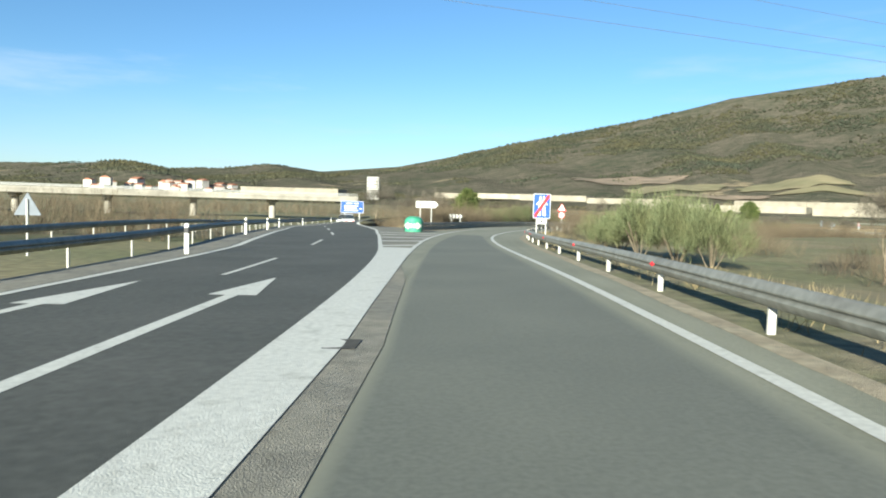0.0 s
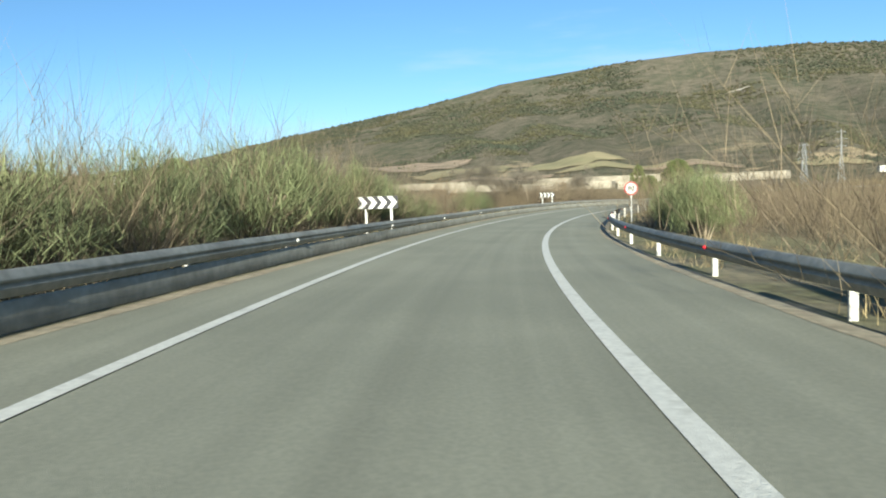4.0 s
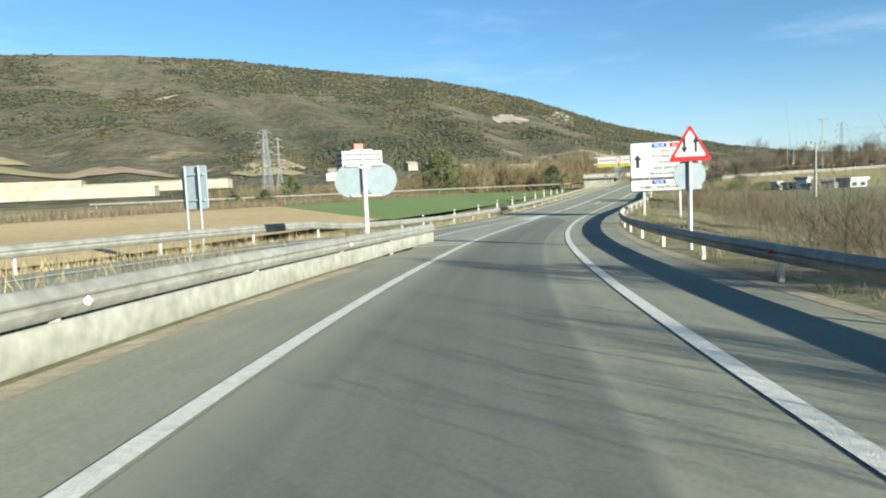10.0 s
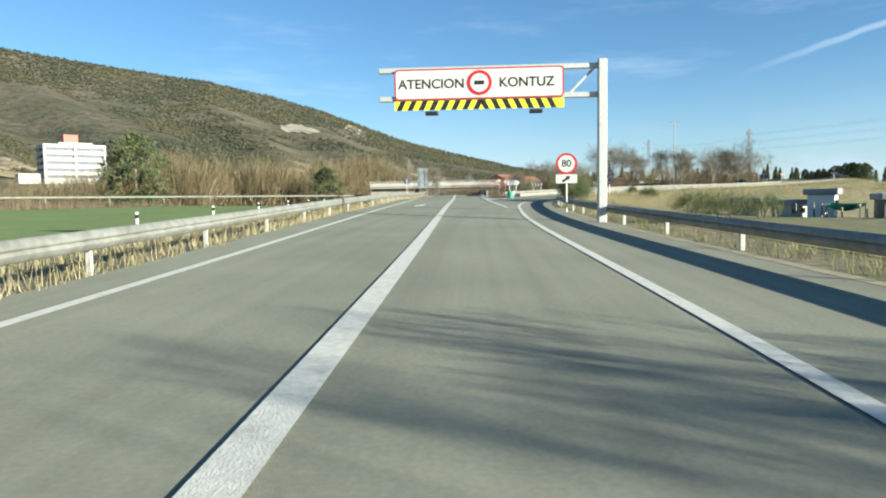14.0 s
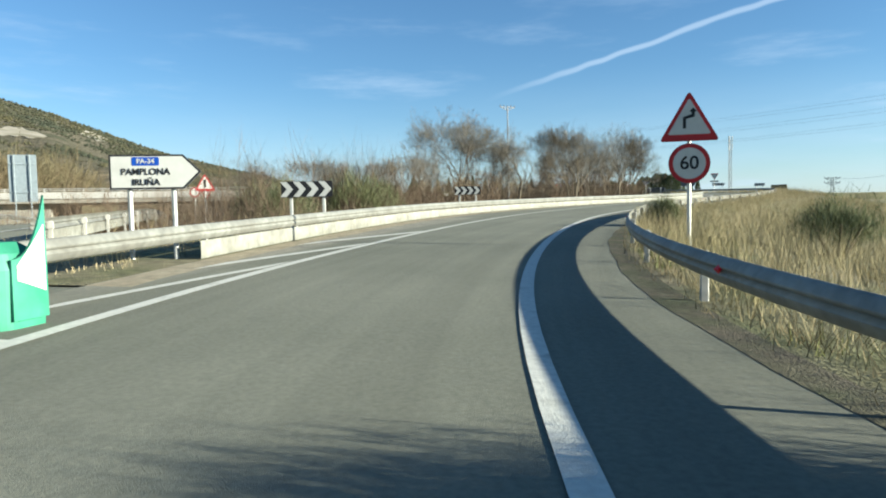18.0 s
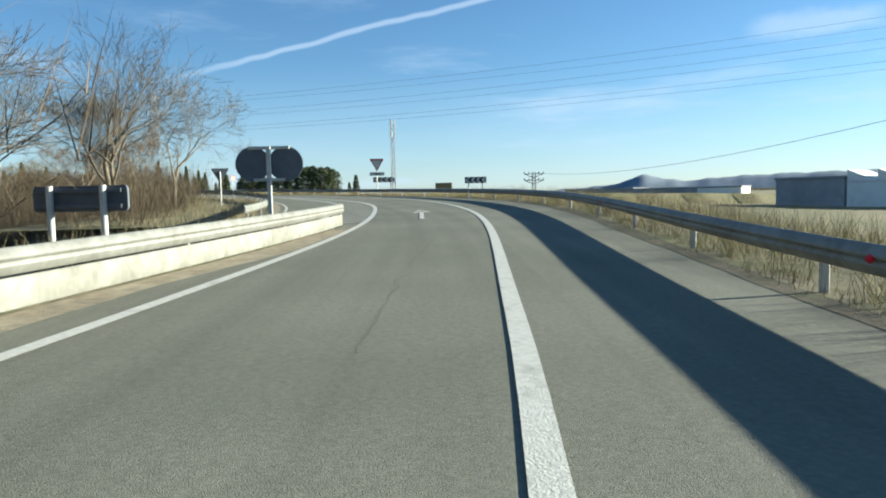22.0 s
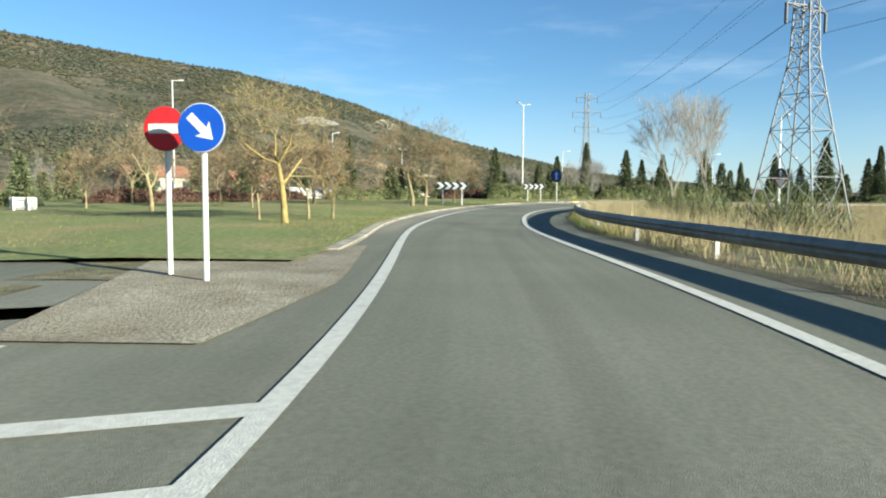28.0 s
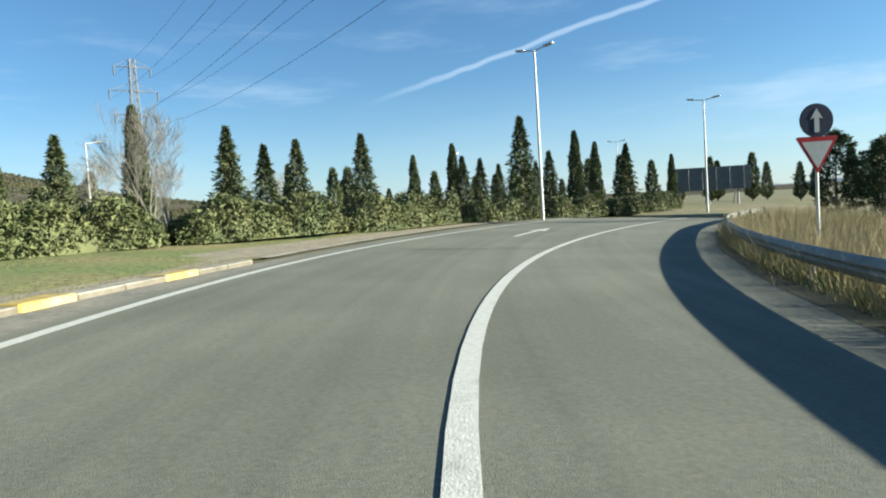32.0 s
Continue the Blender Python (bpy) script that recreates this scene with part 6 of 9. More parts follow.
def pylon(x, y, top, deg, base_w, arm, waist=0.55, bar=0.037, label="tall steel lattice power pylon with three cross-arm levels"):
    z0 = ground_at(x, y)
    h = top - z0
    r = thing("power_pylon", world_pose(x, y, deg), label, "pylon", "power pylons")
    wz = h * waist

    def half(z):
        return base_w / 2 + (0.55 - base_w / 2) * min(z / wz, 1) if z < wz else 0.55 - 0.25 * (z - wz) / (h - wz)
    levels = [-0.5]
    while levels[-1] < h - 1.0:
        levels.append(levels[-1] + max(1.1, half(levels[-1]) * 1.7))
    levels[-1] = h
    for sx in (-1, 1):
        for sy in (-1, 1):
            bars("leg", [((sx * half(a), sy * half(a), a), (sx * half(b), sy * half(b), b)) for a, b in ((-0.5, wz), (wz, h))], bar, STEEL, r)
    brace = []
    for a, b in zip(levels, levels[1:]):
        for q in range(4):
            c = [(-1, -1), (1, -1), (1, 1), (-1, 1)]
            (x0, y0), (x1, y1) = c[q], c[(q + 1) % 4]
            A, B = half(a), half(b)
            brace += [((x0 * A, y0 * A, a), (x1 * B, y1 * B, b)), ((x1 * A, y1 * A, a), (x0 * B, y0 * B, b)), ((x0 * B, y0 * B, b), (x1 * B, y1 * B, b))]
    bars("bracing", brace, bar * 0.55, STEEL, r)
    tips = []
    for k, z in enumerate((h * 0.70, h * 0.83, h * 0.96)):
        a = arm * (0.85 if k == 0 else 1.0 if k == 1 else 0.75)
        c = half(z)
        bars("cross_arm", [((-a, 0, z), (a, 0, z)), ((-a, 0, z), (-c, 0, z + 0.9)), ((a, 0, z), (c, 0, z + 0.9)), ((-a, 0, z), (0, -c, z)), ((a, 0, z), (0, -c, z)), ((-a, 0, z), (0, c, z)), ((a, 0, z), (0, c, z))], bar * 0.7, STEEL, r)
        for sx in (-1, 1):
            bars("insulator", [((sx * a, 0, z), (sx * a, 0, z - 1.1))], 0.07, WIRE, r, "dark insulator string")
            tips.append(r.matrix_basis @ Vector((sx * a, 0, z - 1.1)))
    return tips


tip_p = pylon(383.1, 130.3, 18.3, 40, 4.0, 2.3)
tip_q = pylon(481.3, 152.0, 23.5, 70, 4.6, 2.8)
pylon(491, 524, 44, 40, 6, 4.5, bar=0.12)
pylon(207.0, 277.5, 14.6, 30, 2.4, 2.2, 0.8, 0.06, "small lattice power pylon in a field")


def cables(name, pairs, sag, label, r=0.014):
    root = thing(name, Matrix.Identity(4), label, "power line")
    for a, b in pairs:
        a, b = Vector(a), Vector(b)
        n = 20
        pts = [a.lerp(b, k / n) - Vector((0, 0, sag * 4 * (k / n) * (1 - k / n))) for k in range(n + 1)]
        ring = [Vector((0, 0, r)), (b - a).cross(Vector((0, 0, 1))).normalized() * r, Vector((0, 0, -r)), -(b - a).cross(Vector((0, 0, 1))).normalized() * r]
        v = np.array([tuple(p + o) for p in pts for o in ring])
        f = np.array([[4 * i + j, 4 * i + (j + 1) % 4, 4 * i + 4 + (j + 1) % 4, 4 * i + 4 + j] for i in range(n) for j in range(4)])
        c = new("cable", mesh_from("cable", v, f, [WIRE]))
        c.parent = root


cables("power_cables", list(zip(tip_p, tip_q)), 2.0, "dark power cables strung between lattice pylons")
far = [Vector((230 + 3 * k, 20 - 8 * (k % 2), 22 + 3 * (k // 2))) for k in range(6)]
cables("power_cables", list(zip(tip_p, far)), 3.0, "dark power cables leading away from a lattice pylon")
cables("power_cables", [((-60.0, 47.2, 21.4), (53.7, 46.7, 8.7)), ((-50.3, 50.4, 23.5), (55.5, 49.8, 10.1)), ((-36.8, 53.6, 26.5), (57.3, 52.9, 11.8))], 0.0, "thin power cables crossing high above the motorway")


def telecom_mast(x, y, top, w, label):
    r = thing("telecom_mast", world_pose(x, y, 20), label, "mast")
    h = top - ground_at(x, y)
    z = np.arange(-0.5, h, w * 1.1)
    for k in range(3):
        a = 2 * math.pi * k / 3
        bars("leg", [((w / 2 * math.cos(a), w / 2 * math.sin(a), -0.5), (w / 2.6 * math.cos(a), w / 2.6 * math.sin(a), h))], 0.055, STEEL, r)
    br = []
    for i, (a, b) in enumerate(zip(z, z[1:])):
        for k in range(3):
            p, q = 2 * math.pi * k / 3, 2 * math.pi * (k + 1) / 3
            if i % 2:
                p, q = q, p
            br.append(((w / 2.2 * math.cos(p), w / 2.2 * math.sin(p), a), (w / 2.2 * math.cos(q), w / 2.2 * math.sin(q), b)))
    bars("bracing", br, 0.035, STEEL, r)
    for k in range(3):
        a = 2 * math.pi * k / 3 + 0.4
        for dz in (0.3, -2.0):
            bm = bmesh.new()
            box_bm(bm, (0.3, 0.16, 1.8), (0.6 * math.cos(a), 0.6 * math.sin(a), h - 0.9 + dz), Matrix.Rotation(a + 1.57, 4, "Z"), bevel=0.03)
            part("antenna", bm, STAKE_WHITE, r, "pale panel antenna")


telecom_mast(401.5, 74.3, 18.2, 1.1, "slim lattice telecom mast with panel antennas")


def t_pole(x, y, top, deg, lattice=False, arm=1.3, label="utility pole with a T cross-arm and insulators"):
    r = thing("utility_pole", world_pose(x, y, deg), label, "utility pole", "utility poles")
    h = top - ground_at(x, y)
    if lattice:
        w = 0.32
        for sx in (-1, 1):
            for sy in (-1, 1):
                bars("leg", [((sx * w, sy * w, -0.5), (sx * w * 0.55, sy * w * 0.55, h))], 0.03, STEEL, r)
        z = np.arange(-0.4, h, 0.55)
        br = []
        for i, (a, b) in enumerate(zip(z, z[1:])):
            q = 1 if i % 2 else -1
            for e in (-1, 1):
                br += [((q * w * 0.8, e * w * 0.8, a), (-q * w * 0.8, e * w * 0.8, b)), ((e * w * 0.8, q * w * 0.8, a), (e * w * 0.8, -q * w * 0.8, b))]
        bars("bracing", br, 0.018, STEEL, r)
    else:
        bm = bmesh.new()
        bmesh.ops.create_cone(bm, cap_ends=True, segments=10, radius1=0.14, radius2=0.08, depth=h + 0.5, matrix=Matrix.Translation((0, 0, h / 2 - 0.25)))
        part("shaft", bm, STEEL, r)
    for z in ((h - 0.25, h - 1.1) if lattice else (h - 0.25,)):
        bars("cross_arm", [((-arm, 0, z), (arm, 0, z)), ((-arm, 0, z), (0, 0, z - 0.5)), ((arm, 0, z), (0, 0, z - 0.5))], 0.045, STEEL, r)
        for x2 in (-arm, -arm * 0.5, arm * 0.5, arm):
            bars("insulator", [((x2, 0, z), (x2, 0, z + 0.3))], 0.05, WIRE, r, "dark insulator")


t_pole(267.5, 123.8, 4.6, 112, True, 1.65, "lattice utility pole with double cross-arm")
t_pole(331.7, 93.6, 3.4, 120, True, 1.3, "utility pole with wide drooping cross-arm")
t_pole(314.4, 161.3, 14.5, 70)
t_pole(164.4, 162.8, 2.1, 60, False, 1.0, "short utility pole with a T cross-arm and transformer")
cables("power_cables", [((267.5, 123.8, 4.5), (331.7, 93.6, 3.3))], 1.5, "thin cables between utility poles", 0.015)


def street_lamp(x, y, top, deg, double=True):
    r = thing("street_lamp", world_pose(x, y, deg), "tall galvanised street lamp with flat heads", "street lamp", "street lamps")
    h = top - ground_at(x, y)
    bm = bmesh.new()
    bmesh.ops.create_cone(bm, cap_ends=True, segments=10, radius1=0.10, radius2=0.05, depth=h + 0.4, matrix=Matrix.Translation((0, 0, h / 2 - 0.2)))
    part("column", bm, POLE, r)
    for sx in ((-1, 1) if double else (1,)):
        bars("arm", [((0, 0, h - 0.05), (sx * 0.75, 0, h + 0.08))], 0.03, POLE, r)
        bm = bmesh.new()
        box_bm(bm, (0.62, 0.26, 0.12), (sx * 0.95, 0, h + 0.12), Matrix.Rotation(radians(-8 * sx), 4, "Y"), bevel=0.04)
        part("lamp_head", bm, POLE, r, "flat grey lamp head")


for x, y, top, deg, dbl in ((409.5, 151.2, 11.8, 20, True), (424.2, 125.2, 11.5, -30, True), (434.2, 106.2, 10.2, -40, True), (383.5, 172.8, 11.0, 0, False), (397.4, 166.5, 8.2, 0, False), (446, 152, 9.5, 60, False),
                            (455, 130, 9.3, 60, False), (462, 118, 9.0, 60, False), (470, 92, 10.5, -40, True), (430, 172, 9.0, 0, True)):
    street_lamp(x, y, top, deg, dbl)


# ---- buildings ----
def house(name, x, y, deg, w, d, h, label, category="building", roof="flat", storeys=2, cols=5, wall=None, roof_mat=None, z=None, group=""):
    """Walls with recessed window openings, a roof, windows with frames."""
    m = world_pose(x, y, deg) if z is None else Matrix.Translation((x, y, z)) @ Matrix.Rotation(-radians(deg), 4, "Z")
    r = thing(name, m, label, category, group)
    wall = wall or WHITE_WALL
    bm = bmesh.new()
    box_bm(bm, (w, d, h + 2.0), (0, 0, h / 2 - 1.0))
    part("wall", bm, wall, r)
    rm = roof_mat or (TILE_ROOF if roof == "gable" else GREY_ROOF)
    bm = bmesh.new()
    if roof == "gable":
        rise = d * 0.22
        v = [bm.verts.new(p) for p in ((-w / 2 - 0.4, -d / 2 - 0.4, h), (w / 2 + 0.4, -d / 2 - 0.4, h), (w / 2 + 0.4, d / 2 + 0.4, h), (-w / 2 - 0.4, d / 2 + 0.4, h), (-w / 2 - 0.4, 0, h + rise), (w / 2 + 0.4, 0, h + rise))]
        for f in ((0, 1, 5, 4), (2, 3, 4, 5), (1, 2, 5), (3, 0, 4), (3, 2, 1, 0)):
            bm.faces.new([v[i] for i in f])
    elif roof == "saw":
        n = max(2, int(w / 5))
        edge = [(-w / 2, h - 0.2)] + [p for k in range(n) for p in ((-w / 2 + w * k / n + 0.02, h + 2.2), (-w / 2 + w * (k + 1) / n, h))] + [(w / 2, h - 0.2)]
        lo, hi = [[bm.verts.new((x, y, z)) for x, z in edge] for y in (-d / 2, d / 2)]
        bm.faces.new(lo)
        bm.faces.new(hi[::-1])
        for i in range(len(lo)):
            j = (i + 1) % len(lo)
            bm.faces.new((lo[i], hi[i], hi[j], lo[j]))
        rm = wall
    else:
        box_bm(bm, (w + 0.5, d + 0.5, 0.45), (0, 0, h + 0.2), bevel=0.05)
    bmesh.ops.recalc_face_normals(bm, faces=bm.faces)
    part("roof", bm, rm, r)
    if cols:
        bmw = bmesh.new()
        box_bm(bmw, (w / cols * 0.5, 0.12, h / storeys * 0.42), bevel=0.03)
        me = bpy.data.meshes.new("window")
        bmw.to_mesh(me)
        bmw.free()
        me.materials.append(GLASS_DARK)
        for k in range(storeys):
            for i in range(cols):
                ob = new("window", me)
                ob.parent = r
                ob.matrix_basis = Matrix.Translation((-w / 2 + w * (i + 0.5) / cols, -d / 2 - 0.02, h * (k + 0.55) / storeys))
    return r


def hotel():
    """A white five-storey block with continuous window bands and a pink roof house."""
    r = thing("hotel", Matrix.Translation((384, 375, 6.9)) @ Matrix.Rotation(-radians(38), 4, "Z") @ Matrix.Scale(0.83, 4), "white five-storey hotel with banded facade and pink roof house", "hotel")
    w, d, st = 26.0, 15.0, 3.1
    bm = bmesh.new()
    box_bm(bm, (w - 2.0, d - 2.0, st * 5 + 3), (0, 0, st * 2.5 - 1.5))
    part("core", bm, mat("shaded_glazing", (0.10, 0.11, 0.13), 0.5, vary=0.2, scale=0.4), r, "grey recessed window bands")
    for k in range(6):
        bm = bmesh.new()
        box_bm(bm, (w, d, 1.6 if k else 2.6), (0, 0, k * st + (0.2 if k else -0.2)), bevel=0.05)
        part("balcony_band", bm, WHITE_WALL, r)
    for sx in (-1, 0, 1):
        for sy in (-1, 1):
            bm = bmesh.new()
            box_bm(bm, (0.9, 0.5, st * 5), (sx * (w / 2 - 0.5), sy * (d / 2 - 0.22), st * 2.5))
            part("pier", bm, WHITE_WALL, r)
    bm = bmesh.new()
    box_bm(bm, (14, 9, 1.4), (1, 0, st * 5 + 1.3), bevel=0.05)
    part("roof_house", bm, WHITE_WALL, r)
    bm = bmesh.new()
    box_bm(bm, (6, 5, 4.0), (-0.5, 0, st * 5 + 3.8), bevel=0.1)
    part("roof_box", bm, mat("pink_render", (0.42, 0.14, 0.11), 0.8, vary=0.1, scale=1), r, "pink roof box")
    bm = bmesh.new()
    box_bm(bm, (9, 8, 4.5), (-w / 2 - 5, 0, 1.0), bevel=0.1)
    part("annex", bm, WHITE_WALL, r)


hotel()

TAN_WALL = mat("dusty_white_wall", (0.26, 0.235, 0.185), 0.95, vary=0.2, scale=0.15, second=(0.26, 0.24, 0.19), second_scale=0.035, second_mix=0.55, obj_random=0.2)
# long white industrial halls at the mountain's foot
for x, y, deg, w, d, h, z in ((-150, 684, 8, 98, 30, 11, 3), (95, 600, 30, 60, 20, 6, 5), (150, 560, 35, 70, 20, 5, 4), (168, 500, 35, 40, 15, 4.5, 1), (215, 470, 40, 55, 15, 5, 0), (262, 430, 45, 60, 18, 5, -1), (330, 486, 50, 75, 20, 6, 2),
                              (290, 520, 40, 60, 20, 6, 4), (358, 470, 52, 40, 20, 7, 2), (252, 540, 30, 50, 20, 6, 4), (60, 640, 20, 60, 20, 6, 6), (20, 690, 10, 60, 25, 6, 6), (360, 266, 60, 26, 12, 5, 1.0)):
    house("industrial_hall", x, y, deg, w, d, h * 0.4, "long low white industrial hall with a flat roof", "warehouse", "flat", 1, 0, TAN_WALL, TAN_WALL, z=z + 3.0 + h * 0.3, group="industrial halls")
house("tower_block", -84, 796, 0, 13, 13, 24, "white tower block above a far village", "building", "flat", 7, 4, z=7)
rng = np.random.default_rng(5)
for k in range(34):
    t = rng.uniform(0, 1)
    x, y = -400 + 150 * t + rng.uniform(-20, 20), 806 + 60 * t + rng.uniform(-40, 60)
    house("village_house", x, y, rng.uniform(0, 90), rng.uniform(9, 15), rng.uniform(8, 11), rng.uniform(5, 8), "pale village house with a tiled gable roof", "house", "gable", 2, 3, z=6 + rng.uniform(0, 10), group="village houses")
for k in range(6):
    t = k / 5
    x, y = 470 + 130 * t + rng.uniform(-20, 20), 470 - 150 * t + rng.uniform(-20, 20)
    house("village_house", x, y, rng.uniform(20, 70), rng.uniform(6, 10), rng.uniform(6, 8), rng.uniform(2.5, 4.5), "pale village house with a tiled gable roof", "house", "gable", 2, 3, wall=TAN_WALL, roof_mat=TAN_WALL, z=rng.uniform(10, 17), group="village houses")
GREY_WALL = mat("grey_sheet_wall", (0.32, 0.33, 0.34), 0.8, vary=0.12, scale=0.5, second=(0.25, 0.255, 0.26), second_scale=0.1)
BRIGHT_WALL = mat("bright_white_wall", (0.80, 0.79, 0.74), 0.8, vary=0.05, scale=0.6, second=(0.72, 0.70, 0.65), second_scale=0.2)
for x, y, deg, w, d, h, roof, z, wall in ((409, -35, 160, 24, 14, 4.6, "flat", -3, GREY_WALL), (391.5, -40, 160, 13, 12, 4.2, "flat", -2.6, BRIGHT_WALL), (332.5, 17, 173, 12.5, 12, 4.9, "flat", -2.6, GREY_WALL), (311, 14.5, 173, 30, 12, 4.4, "saw", -2.8, BRIGHT_WALL), (440, -40, 160, 26, 16, 4.0, "flat", -2, GREY_WALL)):
    house("factory_hall", x, y, deg, w, d, h, "plain pale factory hall with a flat or saw-tooth roof", "factory", roof, 1, 0, wall, z=z, group="factory halls")
for x, y, deg in ((403.5, -8.5, 145), (407.5, -5.5, 145), (411.5, -2.5, 145)):
    house("white_tent", x, y, deg, 3.6, 3.6, 1.7, "white pitched market tent on open ground", "tent", "gable", 1, 0, BRIGHT_WALL, BRIGHT_WALL, z=-2.2, group="white tents")
for x, y, deg, w, h in ((429.4, 213.1, 30, 9, 4.5), (448, 206, 40, 10, 4)):
    house("suburban_house", x, y, deg, w, 9, h, "white house with a red tiled roof behind trees", "house", "gable", 2, 4, TAN_WALL, group="suburban houses")
for x, y, deg in ((400.2, 175, 20), (404, 173, 20), (415, 167, 30)):
    house("white_tent", x, y, deg, 5.5, 4, 1.5, "white pitched tent in the park", "tent", "gable", 1, 0, roof_mat=WHITE_WALL, group="white tents")


# allotment sheds with a green net
for x, y, deg, w, h, m in ((207, 169, 20, 2.2, 1.0, GREY_ROOF), (203.4, 164.6, 30, 0.9, 1.7, BRIGHT_WALL), (200.5, 161.0, 10, 3.4, 1.25, TAN_WALL), (196, 159.5, 0, 2.6, 1.2, GREY_WALL), (191.5, 158.4, 40, 3.2, 1.1, GREY_ROOF), (205, 166.4, 60, 1.6, 0.9, WHITE_WALL)):
    house("garden_shed", x, y, deg, w, 1.8, h, "patched grey and white allotment shed", "shed", "flat", 1, 2, m, group="garden sheds")
for k in range(16):
    r = thing("fence_post", world_pose(189 + 1.1 * k, 160.6 + 0.52 * k + 0.5 * math.sin(5 * k), 0), "crooked pale wooden stake beside the allotment", "fence post", "allotment stakes")
    bars("post", [((0, 0, -0.3), (0.05 * math.sin(3 * k), 0.05, 0.8 + 0.25 * math.sin(7 * k)))], 0.04, TAN_WALL, r)
NET = mat("green_net", (0.06, 0.26, 0.18), 0.9, vary=0.2, scale=5, second=(0.12, 0.3, 0.22), second_scale=1.5)
r = thing("green_net_cover", world_pose(200.0, 164.2, 25), "sagging green net stretched over allotment beds", "net")
k = np.linspace(0, 1, 9)
A, B = np.meshgrid(k, k, indexing="ij")
bm = bmesh.new()
grid = [[bm.verts.new((3.6 * a - 1.8, 2.2 * b - 1.1, 0.9 - 0.35 * math.sin(math.pi * a) * math.sin(math.pi * b) + 0.1 * math.sin(9 * a))) for b in k] for a in k]
for i in range(8):
    for j in range(8):
        bm.faces.new((grid[i][j], grid[i + 1][j], grid[i + 1][j + 1], grid[i][j + 1]))
bmesh.ops.solidify(bm, geom=bm.faces[:], thickness=0.02)
part("net", bm, NET, r)
for sx in (-1.7, 1.7):
    for sy in (-1.0, 1.0):
        pole(r, sx, 0.95, 0.03, sy, bottom=-0.3)


# ---- motorway overpass ----
def overpass():
    a, b = Vector((-110, 106, 0)), Vector((-19, 141.5, 0))
    d = (b - a).normalized()
    ang = math.atan2(d.x, d.y)
    L = (b - a).length
    r = thing("overpass_bridge", Matrix.Translation(((a.x + b.x) / 2, (a.y + b.y) / 2, 0)) @ Matrix.Rotation(-ang, 4, "Z") @ Matrix.Translation((0, 0, -0.25)), "grey concrete overpass bridge on slim piers", "bridge")
    bm = bmesh.new()
    box_bm(bm, (8.0, L, 0.75), (0, 0, 1.95), bevel=0.1)
    part("deck", bm, BRIDGE, r)
    for sx in (-1, 1):
        bm = bmesh.new()
        box_bm(bm, (0.3, L, 0.5), (sx * 4.0, 0, 2.45), bevel=0.03)
        part("edge_beam", bm, BRIDGE, r)
        bars("parapet_rail", [((sx * 4.0, -L / 2, 3.15), (sx * 4.0, L / 2, 3.15)), ((sx * 4.0, -L / 2, 2.9), (sx * 4.0, L / 2, 2.9))], 0.04, POLE, r, "steel parapet rail")
    for k in range(4):
        y = -L / 2 + 38 + 14.5 * k
        bm = bmesh.new()
        bmesh.ops.create_cone(bm, cap_ends=True, segments=16, radius1=0.62, radius2=0.62, depth=6.5, matrix=Matrix.Translation((0, y, -1.4)))
        part("pier", bm, BRIDGE, r)
        bm = bmesh.new()
        box_bm(bm, (5.0, 1.4, 0.6), (0, y, 1.35), bevel=0.08)
        part("pier_cap", bm, BRIDGE, r)


overpass()
# low bridge under which the trunk road runs on
def underpass():
    p = trunk(np.array(146.0), np.array(0.0))
    r = thing("road_bridge", Matrix.Translation((float(p[0]), float(p[1]), -0.25)) @ Matrix.Rotation(-math.atan2(TRUNK_DIR.x, TRUNK_DIR.y), 4, "Z"), "low pale concrete road bridge with a dark opening", "bridge", kind="structure")
    bm = bmesh.new()
    box_bm(bm, (30, 16.0, 0.4), (-0.5, 4.0, 0.5), bevel=0.03)
    part("deck", bm, BRIDGE, r)
    for y in (-4.0, 12.0):
        bm = bmesh.new()
        box_bm(bm, (30, 0.3, 0.62), (-0.5, y, 1.0), bevel=0.03)
        part("parapet", bm, WHITE_WALL, r, "pale parapet wall")
        bars("parapet_rail", [((-15.5, y, 1.62), (14.5, y, 1.62)), ((-15.5, y, 1.46), (14.5, y, 1.46))], 0.03, POLE, r, "steel parapet rail")
        bars("parapet_post", [((x, y, 1.3), (x, y, 1.62)) for x in np.arange(-15.4, 14.5, 1.6)], 0.03, POLE, r)
    for x0, x1 in ((-15.5, -7.2), (5.6, 14.5)):
        bm = bmesh.new()
        box_bm(bm, (x1 - x0, 14.6, 5.6), ((x0 + x1) / 2, 4.4, -2.5), bevel=0.03)
        part("abutment", bm, BRIDGE, r)


underpass()
# a pale rail of the side road beyond the field
barrier("guardrail", lambda s: -62 + (s - 70) * 0.495, 30, 172, 1, "far pale guardrail of a side road beyond the field", place=lambda s, u, h=0.0: trunk(s, u, h) * np.array([1, 1, 0]) + np.array([0, 0, -1.5]), step=6, posts=8.0)


